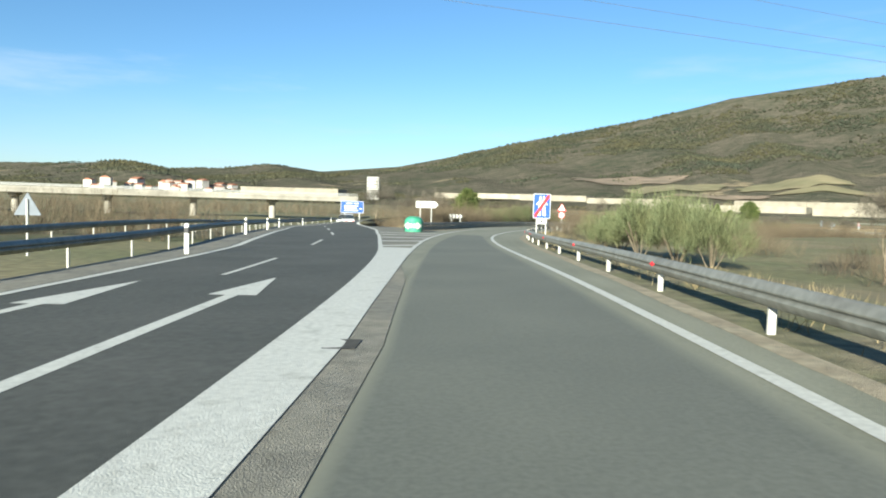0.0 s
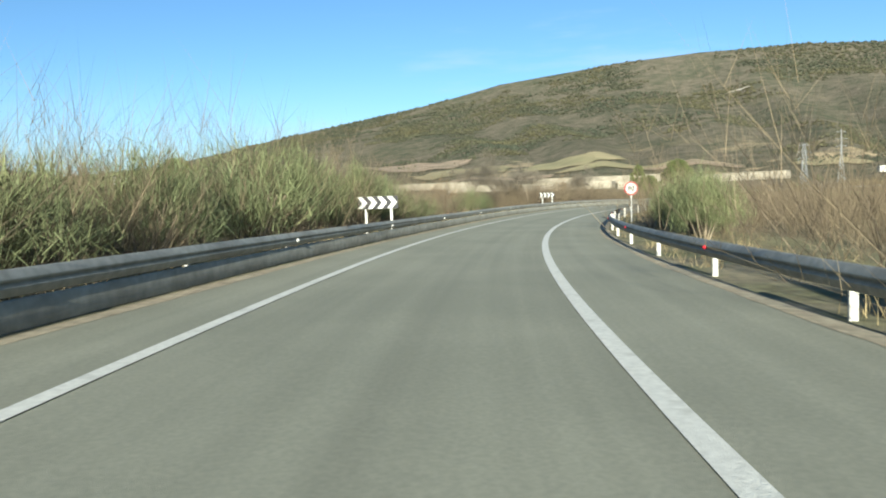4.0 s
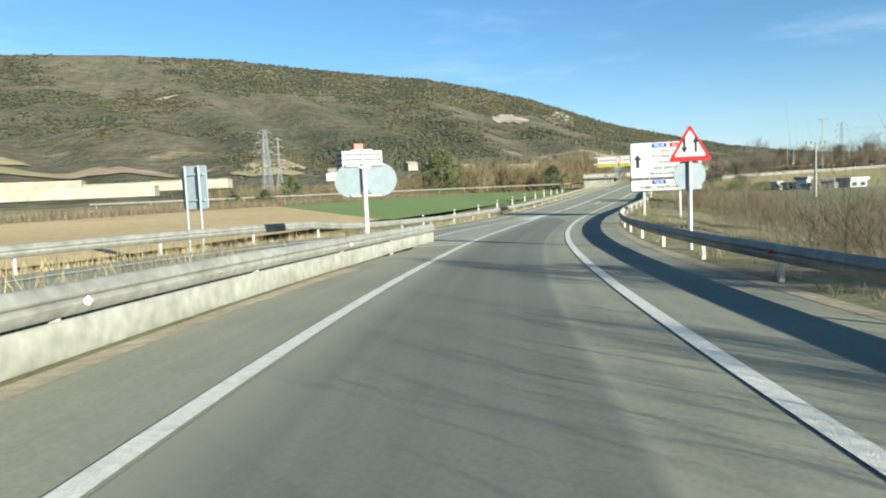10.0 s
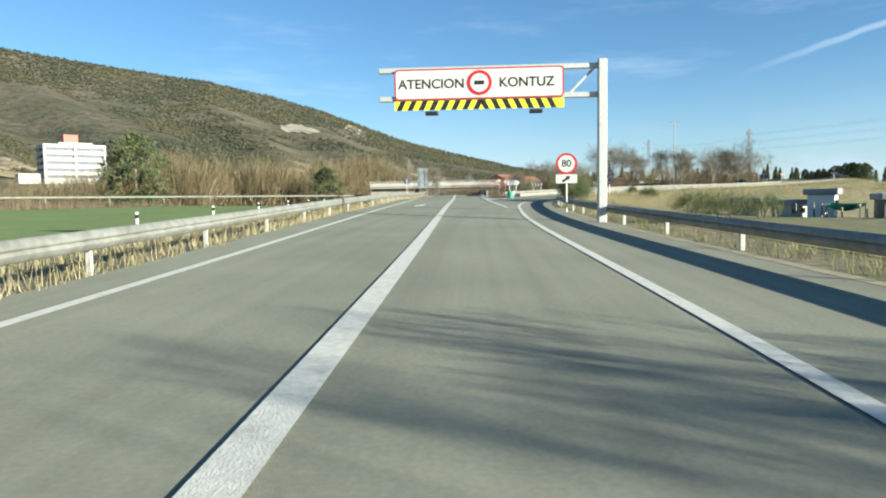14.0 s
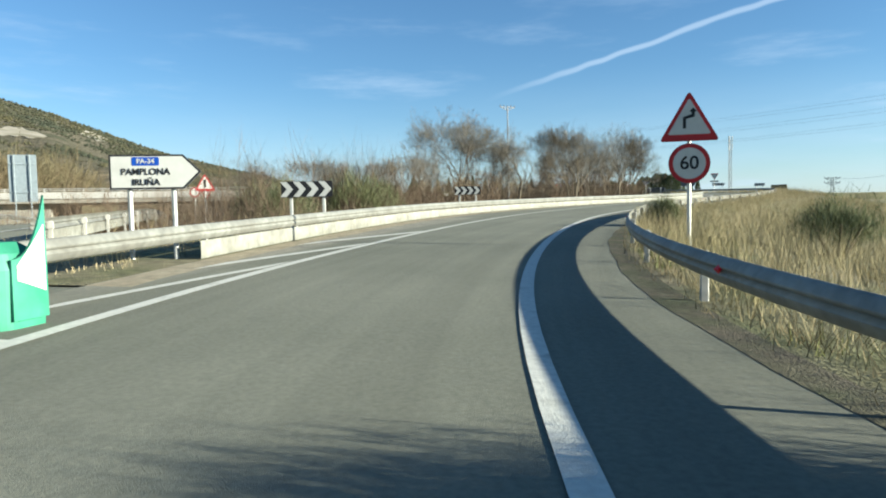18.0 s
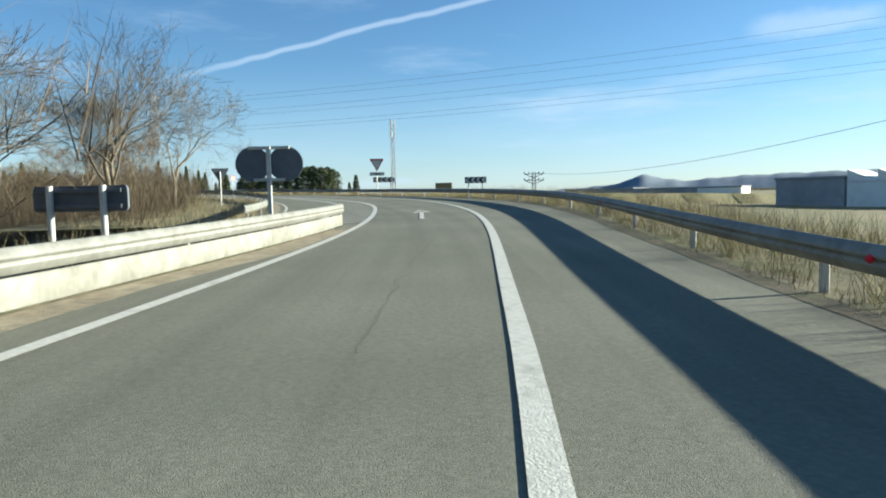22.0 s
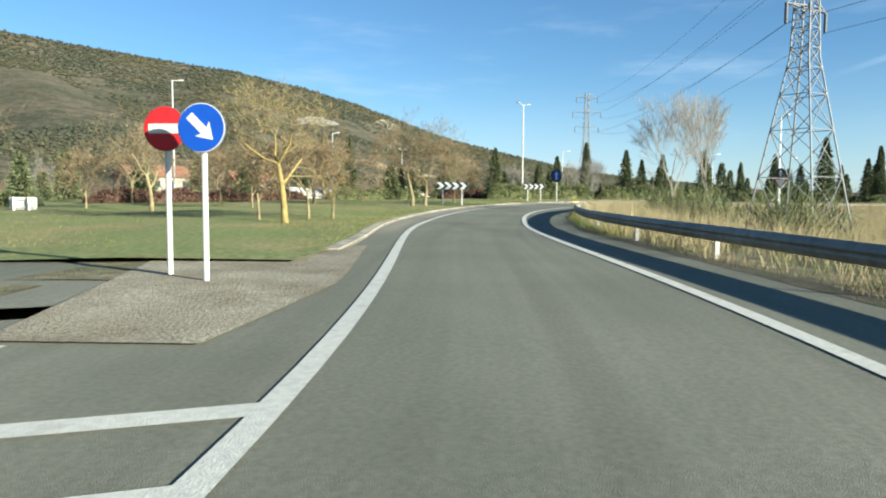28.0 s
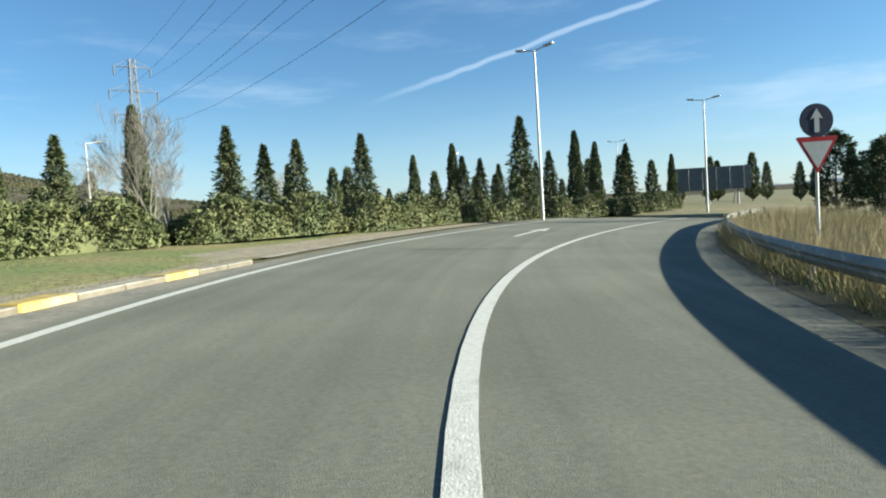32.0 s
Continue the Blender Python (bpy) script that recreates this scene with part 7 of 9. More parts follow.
# ---- billboards ----
def billboard(x, y, deg, w, h, z, label, material):
    r = thing("billboard", world_pose(x, y, deg), label, "billboard")
    b = part("panel", plate([(-w / 2, z - h / 2), (w / 2, z - h / 2), (w / 2, z + h / 2), (-w / 2, z + h / 2)], -0.08, 0.08), material, r)
    for k in range(6):
        bm = bmesh.new()
        box_bm(bm, (0.06, 0.04, h), (-w / 2 + w * (k + 0.5) / 6, -0.1, z), bevel=0.01)
        part("rib", bm, STEEL, r)
    for k in (-0.35, 0, 0.35):
        bars("post", [((k * w, 0.12, -0.5), (k * w, 0.12, z + h / 2))], 0.09, STEEL, r)
        bars("stay", [((k * w, 0.12, z), (k * w, 1.8, -0.3))], 0.05, STEEL, r)


billboard(456.5, 88.3, 110, 9.5, 2.7, 3.0, "dark grey back of a long billboard on posts", mat("billboard_back", (0.10, 0.115, 0.125), 0.8, vary=0.15, scale=1.5))
billboard(448, 28, 140, 5.6, 2.6, 3.2, "brown weathered billboard on posts", mat("billboard_brown", (0.22, 0.17, 0.09), 0.8, vary=0.15, scale=1.5))

# ---- vehicles ----
def car(m, paint, label, van=False):
    """A lofted body with wheel arches, glass, lamps and four wheels; its nose looks along +y."""
    r = thing("van" if van else "car", m, label, "van" if van else "car")
    H = 1.95 if van else 1.45
    prof = [(-2.15, 0.35, 0.75), (-2.1, 0.95, 0.82), (-1.6, 1.0, 0.86), (1.0, 0.98, 0.87), (1.9, 0.78, 0.82), (2.12, 0.55, 0.72)] if not van else [(-2.3, 0.4, 0.85), (-2.28, 1.15, 0.9), (-1.0, 1.15, 0.92), (1.3, 1.12, 0.92), (2.1, 0.95, 0.88), (2.3, 0.6, 0.8)]
    bm = bmesh.new()
    rings = []
    for y, top, w in prof:
        rings.append([bm.verts.new(p) for p in ((-w, y, 0.28), (-w * 1.02, y, top * 0.6), (-w * 0.9, y, top), (w * 0.9, y, top), (w * 1.02, y, top * 0.6), (w, y, 0.28))])
    for a, b in zip(rings, rings[1:]):
        for i in range(6):
            j = (i + 1) % 6
            bm.faces.new((a[i], a[j], b[j], b[i]))
    bm.faces.new(rings[0][::-1])
    bm.faces.new(rings[-1])
    bmesh.ops.recalc_face_normals(bm, faces=bm.faces)
    part("body", bm, paint, r, smooth=False)
    cab = [(-1.75, -1.25, 0.86), (0.35, 1.05, 0.84)] if not van else [(-2.25, -2.2, 0.9), (0.9, 1.6, 0.88)]
    base = 0.97 if not van else 1.13
    for nm, k, mm in (("cabin_glass", 1.0, GLASS_DARK), ("cabin_roof", 0.0, paint)):
        bm = bmesh.new()
        if nm == "cabin_glass":
            v = [bm.verts.new(p) for p in ((-0.8, cab[0][0], base), (0.8, cab[0][0], base), (0.8, cab[1][1], base), (-0.8, cab[1][1], base), (-0.62, cab[0][1], H - 0.04), (0.62, cab[0][1], H - 0.04), (0.62, cab[1][0], H - 0.04), (-0.62, cab[1][0], H - 0.04))]
            for f in ((0, 1, 5, 4), (1, 2, 6, 5), (2, 3, 7, 6), (3, 0, 4, 7), (4, 5, 6, 7)):
                bm.faces.new([v[i] for i in f])
        else:
            box_bm(bm, (1.28, cab[1][0] - cab[0][1] + 0.1, 0.06), (0, (cab[1][0] + cab[0][1]) / 2, H - 0.02), bevel=0.02)
        part(nm, bm, mm, r)
    for sx in (-1, 1):
        for y in (-1.35, 1.35):
            bm = bmesh.new()
            bmesh.ops.create_cone(bm, cap_ends=True, segments=20, radius1=0.31, radius2=0.31, depth=0.2, matrix=Matrix.Translation((sx * 0.78, y, 0.31)) @ Matrix.Rotation(radians(90), 4, "Y"))
            wh = part("wheel", bm, SIGN_BLACK, r, "black tyre")
            bm = bmesh.new()
            bmesh.ops.create_cone(bm, cap_ends=True, segments=16, radius1=0.19, radius2=0.17, depth=0.04, matrix=Matrix.Translation((sx * 0.89, y, 0.31)) @ Matrix.Rotation(radians(90), 4, "Y"))
            part("rim", bm, POLE, wh, "grey rim")
        bm = bmesh.new()
        box_bm(bm, (0.3, 0.06, 0.16), (sx * 0.6, -2.14 if not van else -2.29, 0.78), bevel=0.02)
        part("tail_light", bm, SIGN_RED, r, "red tail light")
        bm = bmesh.new()
        box_bm(bm, (0.32, 0.1, 0.14), (sx * 0.55, 2.0 if not van else 2.2, 0.62), bevel=0.03)
        part("headlight", bm, STAKE_WHITE, r, "clear headlight")
        bm = bmesh.new()
        box_bm(bm, (0.16, 0.1, 0.12), (sx * 0.98, 0.75, 1.0), bevel=0.02)
        part("mirror", bm, paint, r)


CAR_DARK = mat("dark_car_paint", (0.012, 0.014, 0.018), 0.25, coat=0.6, vary=0.05)
CAR_WHITE = mat("white_car_paint", (0.6, 0.6, 0.6), 0.3, coat=0.5, vary=0.05)
ta = -math.atan2(TRUNK_DIR.x, TRUNK_DIR.y)
car(Matrix.Translation(tuple(trunk(131, 2.1))) @ Matrix.Rotation(ta, 4, "Z"), CAR_DARK, "dark saloon car driving away on the trunk road")
car(Matrix.Translation((-17.7, 121.7, ground_at(-17.7, 121.7) + 0.1)) @ Matrix.Rotation(0.5, 4, "Z"), CAR_WHITE, "white van driving away on the motorway", True)


car(Matrix.Translation((418.6, 137.4, ground_at(418.6, 137.4))) @ Matrix.Rotation(radians(-60), 4, "Z"), CAR_WHITE, "white car standing behind the hedges")

# ---- plants ----
BROWN = mat("bare_twigs", (0.090, 0.072, 0.051), 1.0, island=0.6, second=(0.135, 0.110, 0.070), second_scale=0.35, spec=0.1)
BROWN_GREY = mat("bare_grey_twigs", (0.105, 0.078, 0.055), 1.0, island=0.5, second=(0.15, 0.112, 0.075), second_scale=0.12, spec=0.1)
DRY = mat("dry_grass_blades", (0.33, 0.275, 0.165), 1.0, island=0.4, second=(0.27, 0.235, 0.12), second_scale=0.4, spec=0.1)
DRY_DARK = mat("withered_grass_blades", (0.185, 0.145, 0.08), 1.0, island=0.4, second=(0.23, 0.19, 0.10), second_scale=0.4, spec=0.1)
BROOM = mat("broom_green", (0.112, 0.132, 0.066), 0.9, island=0.5, second=(0.135, 0.142, 0.068), second_scale=0.6, spec=0.1)
GRASS = mat("winter_grass_blades", (0.13, 0.16, 0.05), 0.9, island=0.5, second=(0.19, 0.175, 0.065), second_scale=0.5, second_mix=0.54, spec=0.1)
# twig brown raised to the tone the far thicket has in sunlight
THICKET = mat("sunlit_thicket_twigs", (0.165, 0.128, 0.076), 1.0, island=0.5, second=(0.125, 0.11, 0.062), second_scale=0.12, spec=0.1)
TURF = mat("park_turf", (0.17, 0.20, 0.064), 1.0, vary=0.4, scale=7, bump=0.6, bump_scale=30, second=(0.27, 0.225, 0.10), second_scale=0.3, second_mix=0.56)
BARK = mat("grey_bark", (0.21, 0.175, 0.12), 1.0, vary=0.3, scale=7, bump=0.7, bump_scale=25, second=(0.14, 0.115, 0.08), second_scale=1.5, obj_random=0.15)
BARK_PALE = mat("pale_yellow_bark", (0.24, 0.205, 0.115), 1.0, vary=0.25, scale=8, bump=0.6, bump_scale=25, second=(0.17, 0.135, 0.065), second_scale=1.2, obj_random=0.15)
BARK_WHITE = mat("white_bark", (0.27, 0.25, 0.21), 1.0, vary=0.2, scale=7, bump=0.4, second=(0.2, 0.18, 0.15), second_scale=1.6)
TWIG = mat("twig_bark", (0.13, 0.115, 0.09), 1.0, island=0.35, spec=0.1)
DEAD_LEAF = mat("dead_leaves", (0.20, 0.12, 0.055), 1.0, island=0.5, spec=0.1)
CONIFER = mat("conifer_green", (0.078, 0.096, 0.046), 0.9, island=0.5, second=(0.105, 0.118, 0.055), second_scale=0.5, obj_random=0.15, spec=0.15)
PINE = mat("pine_green", (0.070, 0.096, 0.030), 0.9, island=0.6, second=(0.110, 0.128, 0.040), second_scale=0.7, spec=0.15)
HEDGE = mat("hedge_leaves", (0.075, 0.093, 0.034), 0.75, island=0.5, second=(0.115, 0.12, 0.046), second_scale=0.8, spec=0.3)
HEDGE_RED = mat("red_hedge_leaves", (0.085, 0.052, 0.038), 0.9, island=0.5, spec=0.1)
FIELD = mat("green_field", (0.125, 0.185, 0.05), 1.0, vary=0.18, scale=2, bump=0.7, bump_scale=12, second=(0.155, 0.20, 0.06), second_scale=0.06)
PLOUGH = mat("tan_stubble_field", (0.45, 0.34, 0.17), 1.0, vary=0.15, scale=1.2, bump=0.6, bump_scale=8, second=(0.37, 0.28, 0.14), second_scale=0.05)


def blades(base, tip, width, bend=None, rng=None, segs=1):
    """Thin tapered blades from base to tip points; returns vertices and triangles."""
    n = len(base)
    rng = rng or np.random.default_rng(0)
    a = rng.uniform(0, 2 * np.pi, n)
    side = np.stack([np.cos(a), np.sin(a), np.zeros(n)], 1) * np.asarray(width).reshape(-1, 1) / 2
    if segs == 1:
        v = np.stack([base - side, base + side, tip], 1).reshape(-1, 3)
        return v, np.arange(3 * n).reshape(-1, 3)
    mid = base * 0.45 + tip * 0.55 + (bend if bend is not None else 0)
    v = np.stack([base - side, base + side, mid + side * 0.75, mid - side * 0.75, tip], 1).reshape(-1, 3)
    k = np.arange(n)[:, None] * 5
    f = np.concatenate([k + np.array([[0, 1, 2]]), k + np.array([[0, 2, 3]]), k + np.array([[3, 2, 4]])])
    return v, f


def join(pieces):
    V, F, o = [], [], 0
    for v, f in pieces:
        V.append(v)
        F.append(f + o)
        o += len(v)
    return np.concatenate(V), np.concatenate(F)


def stuff(name, v, f, material, label, category):
    return tagged(new(name, mesh_from(name, v, f, [material])), label, category, kind="stuff")


def surface(s, u):
    """The place on the ground at (s, u): verge beside the road, open ground beyond."""
    s, u = np.asarray(s, float), np.asarray(u, float)
    p = spot(s, u)
    z = terrain(p[:, 0], p[:, 1])
    er, el = pave_right(s), pave_left(s)
    k = np.clip((u - er - 2.2) / 5, 0, 1)
    zr = p[:, 2] - 1.1 * k * k
    drop = np.where(s < 404, 0.9, 0.2)
    k = np.clip((el - 2.5 - u) / 5, 0, 1)
    zl = p[:, 2] - drop * k * k
    p[:, 2] = np.where((u > er) & (u < er + 8.4), np.maximum(zr, z), np.where((u < el) & (u > el - 7.4) & ~((s > 208) & (s < 331)), np.maximum(zl, z), z))
    return p


def open_ground(x, y):
    return np.stack([x, y, terrain(x, y)], 1)


def sphere_dirs(n, rng, up=0.0):
    d = rng.normal(size=(n, 3))
    d[:, 2] = np.abs(d[:, 2]) + up
    return d / np.linalg.norm(d, axis=1, keepdims=True)


def off_road(p, left=3.0, right=3.0):
    """Drops places that would stand on or beside a road."""
    s, u, d = nearest(p[:, 0], p[:, 1])
    q = (p[:, 0] - TRUNK_A.x) * TRUNK_N.x + (p[:, 1] - TRUNK_A.y) * TRUNK_N.y
    e = (p[:, 0] - TRUNK_A.x) * TRUNK_DIR.x + (p[:, 1] - TRUNK_A.y) * TRUNK_DIR.y
    lo = np.where((s > 404) & (s < 476), np.minimum(pave_left(s), -7.6), pave_left(s))
    mid = np.interp(s, [0, 31, 47, 62, 80, 100, 140], [-4.5, -7.5, -11, -15.5, -22.5, -33, -57])
    ok = ((u > RAIL_R(s) + right) | (u < lo - left)) & ~((np.abs(q) < 8) & (e > -20)) & ~((s < 140) & (np.abs(u - mid) < 9.5))
    return p[ok]


def open_strip(p):
    """False on the open strip between the first barrier and the motorway."""
    return ~((p[:, 0] < 1.6 - 0.187 * (p[:, 1] - 41.3)) & (p[:, 1] < 150))


def scrub(centres, heights, rng, stems=16, twigs=9, w=0.03, spread=0.55):
    """Leafless bushes: stems fanning out of the ground, each with twigs."""
    out = []
    n = len(centres)
    d = sphere_dirs(n * stems, rng, 1.2)
    d[:, :2] *= spread / 0.55
    h = np.repeat(heights, stems) * rng.uniform(0.55, 1.0, n * stems)
    b = np.repeat(centres, stems, 0) + np.concatenate([rng.normal(0, 0.28, (n * stems, 2)) * np.repeat(heights, stems)[:, None] * 0.5, -0.1 * np.ones((n * stems, 1))], 1)
    tip = b + d * h[:, None]
    bend = rng.normal(0, 0.05, (n * stems, 3)) * h[:, None]
    out.append(blades(b, tip, w * np.repeat(heights, stems) * 0.4, bend, rng, 2))
    m = n * stems * twigs
    k = rng.uniform(0.25, 0.95, m)
    i = np.repeat(np.arange(n * stems), twigs)
    tb = b[i] * (1 - k[:, None]) + tip[i] * k[:, None] + bend[i] * np.sin(np.pi * k)[:, None]
    td = sphere_dirs(m, rng, 0.5) + d[i] * 0.6
    tt = tb + td * (h[i] * rng.uniform(0.12, 0.34, m))[:, None]
    out.append(blades(tb, tt, w * 0.42 * np.repeat(np.repeat(heights, stems), twigs) * 0.4, None, rng))
    return join(out)


def broom(centres, heights, radius, rng, strands=420, w=0.022):
    """Green broom: dense fine upright strands over a rounded outline."""
    n = len(centres)
    m = n * strands
    h, r = np.repeat(heights, strands), np.repeat(radius, strands)
    a, q = rng.uniform(0, 2 * np.pi, m), np.sqrt(rng.uniform(0, 1, m))
    off = np.stack([np.cos(a) * q, np.sin(a) * q], 1)
    lobes = 1 + 0.22 * np.sin(a * 3 + np.repeat(rng.uniform(0, 6, n), strands)) + 0.1 * np.sin(a * 7)
    top = np.sqrt(np.clip(1 - q**2 * 0.85, 0.05, 1)) * lobes * rng.uniform(0.78, 1.06, m)
    c = np.repeat(centres, strands, 0)
    tip = c + np.concatenate([off * (r * lobes)[:, None], (h * top)[:, None]], 1)
    st = rng.uniform(0.74, 0.97, m)
    b = c * (1 - st[:, None]) + tip * st[:, None]
    b += rng.normal(0, 0.13, (m, 3))
    tip += rng.normal(0, 0.17, (m, 3))
    return blades(b, tip, w * rng.uniform(0.7, 1.5, m) * np.maximum(1, h), None, rng)


def between(rng, n, lo, hi):
    return rng.uniform(lo, hi, n)


def clumpy(rng, n, s0, s1, u0, u1, scale=9.0, cut=0.45):
    """Places in a strip, gathered in clumps; u offsets count from the paved edge on that side."""
    S, U = np.zeros(0), np.zeros(0)
    while len(S) < n:
        s, u = between(rng, 3 * n, s0, s1), between(rng, 3 * n, u0, u1)
        f = 0.5 + 0.25 * np.sin(s / scale * 2.1 + 1.3 * np.sin(u / scale * 1.7)) + 0.25 * np.sin(u / scale * 2.9 + s / scale * 0.7 + 2)
        keep = f > cut * rng.uniform(0.6, 1.4, len(s))
        S, U = np.r_[S, s[keep]], np.r_[U, u[keep]]
    return S[:n], U[:n]


# brown scrub on the outer side of the first bend
rng = np.random.default_rng(21)
s, u = clumpy(rng, 760, 59, 206, -24, -2.0, 9.0, 0.25)
near = s < 168
s, u = s[near | (u < -9)], u[near | (u < -9)]
p = surface(s, pave_left(s) + u)
keep = open_strip(p)
p, s = p[keep], s[keep]
v, f = scrub(p, rng.uniform(1.5, 3.6, len(p)) * np.interp(s, [52, 70, 90, 150, 175, 206], [1.0, 1.1, 1.2, 1.25, 0.6, 0.35]), rng, 22, 20, 0.012, 0.8)
stuff("bare_scrub", v, f, BROWN, "leafless brown scrub and saplings behind the barrier", "scrub")
s, u = between(rng, 260, 59, 92), -2.0 - 13 * rng.uniform(0, 1, 260) ** 1.3
p = surface(s, pave_left(s) + u)
p = p[open_strip(p)]
v, f = scrub(p, rng.uniform(1.4, 2.6, len(p)), rng, 26, 20, 0.014, 0.6)
stuff("bare_scrub", v, f, BROWN, "thick leafless brown scrub close behind the barrier", "scrub")
s, u = between(rng, 240, 136, 175), -2.2 - 11 * rng.uniform(0, 1, 240) ** 1.2
p = surface(s, pave_left(s) + u)
v, f = scrub(p, rng.uniform(1.5, 2.8, len(p)), rng, 26, 20, 0.014, 0.6)
stuff("bare_scrub", v, f, BROWN, "thick brown scrub before the pines", "scrub")
# on the inner side, up to the trunk road
s, u = clumpy(rng, 1250, 6, 250, 1.5, 20, 9.0, 0.25)
keep = ~((s > 205) & (u < 6)) & ((s > 60) | (u > 13))
s, u = s[keep], u[keep]
p = surface(s, pave_right(s) + u)
v, f = scrub(p, rng.uniform(1.2, 2.3, len(p)) * np.interp(s, [6, 60, 85, 120, 200, 250], [0.8, 1.1, 1.5, 1.6, 1.3, 0.7]), rng, 20, 18, 0.012, 0.8)
stuff("bare_scrub", v, f, BROWN, "leafless brown scrub on the inner side of the bend", "scrub")
# around the trunk road exit and the left of the second slip road
s, u = clumpy(rng, 420, 334, 390, -24, -2.2, 9.0, 0.3)
p = surface(s, pave_left(s) + u)
v, f = scrub(p, rng.uniform(1.8, 4.4, len(p)) * np.interp(s, [334, 340, 347, 380, 390], [0.12, 0.3, 1, 1, 0.5]), rng, 20, 16, 0.013)
stuff("bare_scrub", v, f, BROWN_GREY, "tangled grey-brown scrub behind the double barrier", "scrub")
s, u = clumpy(rng, 260, 408, 472, -14, -3.6)
p = surface(s, np.minimum(pave_left(s), -6) + u)
v, f = scrub(p, rng.uniform(1.3, 2.5, len(p)) * np.interp(s, [430, 452], [1.0, 1.5]), rng, 34, 20, 0.014)
stuff("bare_scrub", v, f, BROWN, "dense reddish-brown scrub beside the opposite lane", "scrub")
s, u = between(rng, 80, 451, 472), between(rng, 80, -6.5, -1.6)
p = surface(s, RAIL_LC(s) + u - 1.2)
v, f = scrub(p, rng.uniform(1.8, 3.3, len(p)), rng, 30, 20, 0.013)
stuff("bare_scrub", v, f, BROWN_GREY, "tall reddish-brown scrub behind the curved barrier", "scrub")
s, u = between(rng, 46, 246, 263), between(rng, 46, 9.5, 17)
p = surface(s, u)
v, f = scrub(p, rng.uniform(1.8, 3.0, len(p)), rng, 26, 16, 0.013, 0.6)
stuff("bare_scrub", v, f, BROWN, "dense brown reeds and scrub beside the barrier", "scrub")
# by the motorway
x, y = between(rng, 70, -45, -14), between(rng, 70, 38, 70)
p = open_ground(x, y)
p = off_road(p[np.abs(x + 29) + np.abs(y - 55) * 0.7 < 14])
v, f = scrub(p, rng.uniform(2.8, 4.4, len(p)), rng, 26, 14, 0.02)
stuff("bare_scrub", v, f, BROWN, "tall leafless scrub beside the motorway", "scrub")
x, y = between(rng, 700, -120, 70), between(rng, 700, 128, 230)
keep = (x > -14 + (y - 135) * 0.1) | (y > 160)
p = off_road(open_ground(x[keep], y[keep]))
p = p[open_strip(p)]
v, f = scrub(p, rng.uniform(2.4, 4.6, len(p)), rng, 12, 9, 0.03)
stuff("far_scrub", v, f, BROWN, "brown leafless thickets in the valley", "scrub")
# thickets beyond the fields and right of the trunk road
k = between(rng, 620, 0, 1)
d, w = np.interp(k, [0, 0.3, 0.5, 0.75, 1], [62, 108, 130, 164, 210]) + between(rng, 620, 0, 26), np.interp(k, [0, 0.3, 0.5, 0.75, 1], [-88, -53, -47, -27, -20]) + between(rng, 620, -6, 3)
q = trunk(d, w)
p = off_road(open_ground(q[:, 0], q[:, 1]))
p = p[np.hypot(p[:, 0] - 241, p[:, 1] - 244) > 15]
along = (p[:, 0] - TRUNK_A.x) * TRUNK_DIR.x + (p[:, 1] - TRUNK_A.y) * TRUNK_DIR.y
v, f = scrub(p, rng.uniform(6.0, 11.0, len(p)) * np.interp(along, [112, 132], [0.5, 1.0]), rng, 18, 18, 0.036)
stuff("far_thicket", v, f, THICKET, "tall brown leafless thicket behind the field", "thicket")
d, w = between(rng, 300, 130, 420), between(rng, 300, 9, 70)
q = trunk(d, w)
p = off_road(open_ground(q[:, 0], q[:, 1]))
s, u, _ = nearest(p[:, 0], p[:, 1])
p = p[~((s > 395) & (np.abs(u) < 60))]
v, f = scrub(p, rng.uniform(3.5, 7.0, len(p)), rng, 14, 14, 0.034)
stuff("far_thicket", v, f, BROWN_GREY, "grey-brown leafless thicket beside the trunk road", "thicket")
d, w = between(rng, 160, 110, 420), between(rng, 160, -58, -9)
q = trunk(d, w)
p = open_ground(q[:, 0], q[:, 1])
p = off_road(p[(w < -26) | (d > 210)])
v, f = scrub(p, rng.uniform(2.0, 5.0, len(p)), rng, 14, 12, 0.034)
stuff("far_thicket", v, f, THICKET, "brown bushes beside the trunk road", "thicket")


def broom_at(name, places, label, seed, strands=420, w=0.022):
    rng = np.random.default_rng(seed)
    for s, u, h, r in places:
        p = surface(np.array([s]), np.array([u]))
        v, f = broom(np.zeros((1, 3)), np.array([h]), np.array([r]), rng, strands, w)
        ob = thing(name, Matrix.Translation(tuple(p[0])), label, "bush", "broom bushes")
        c = new("foliage", mesh_from("foliage", v, f, [BROOM]))
        c.parent = ob
        st = []
        for k in range(9):
            a = rng.uniform(0, 6.28)
            st.append(((0.1 * math.cos(a), 0.1 * math.sin(a), -0.2), (0.5 * r * math.cos(a), 0.5 * r * math.sin(a), 0.6 * h)))
        bars("stem", st, 0.02, BARK, ob)


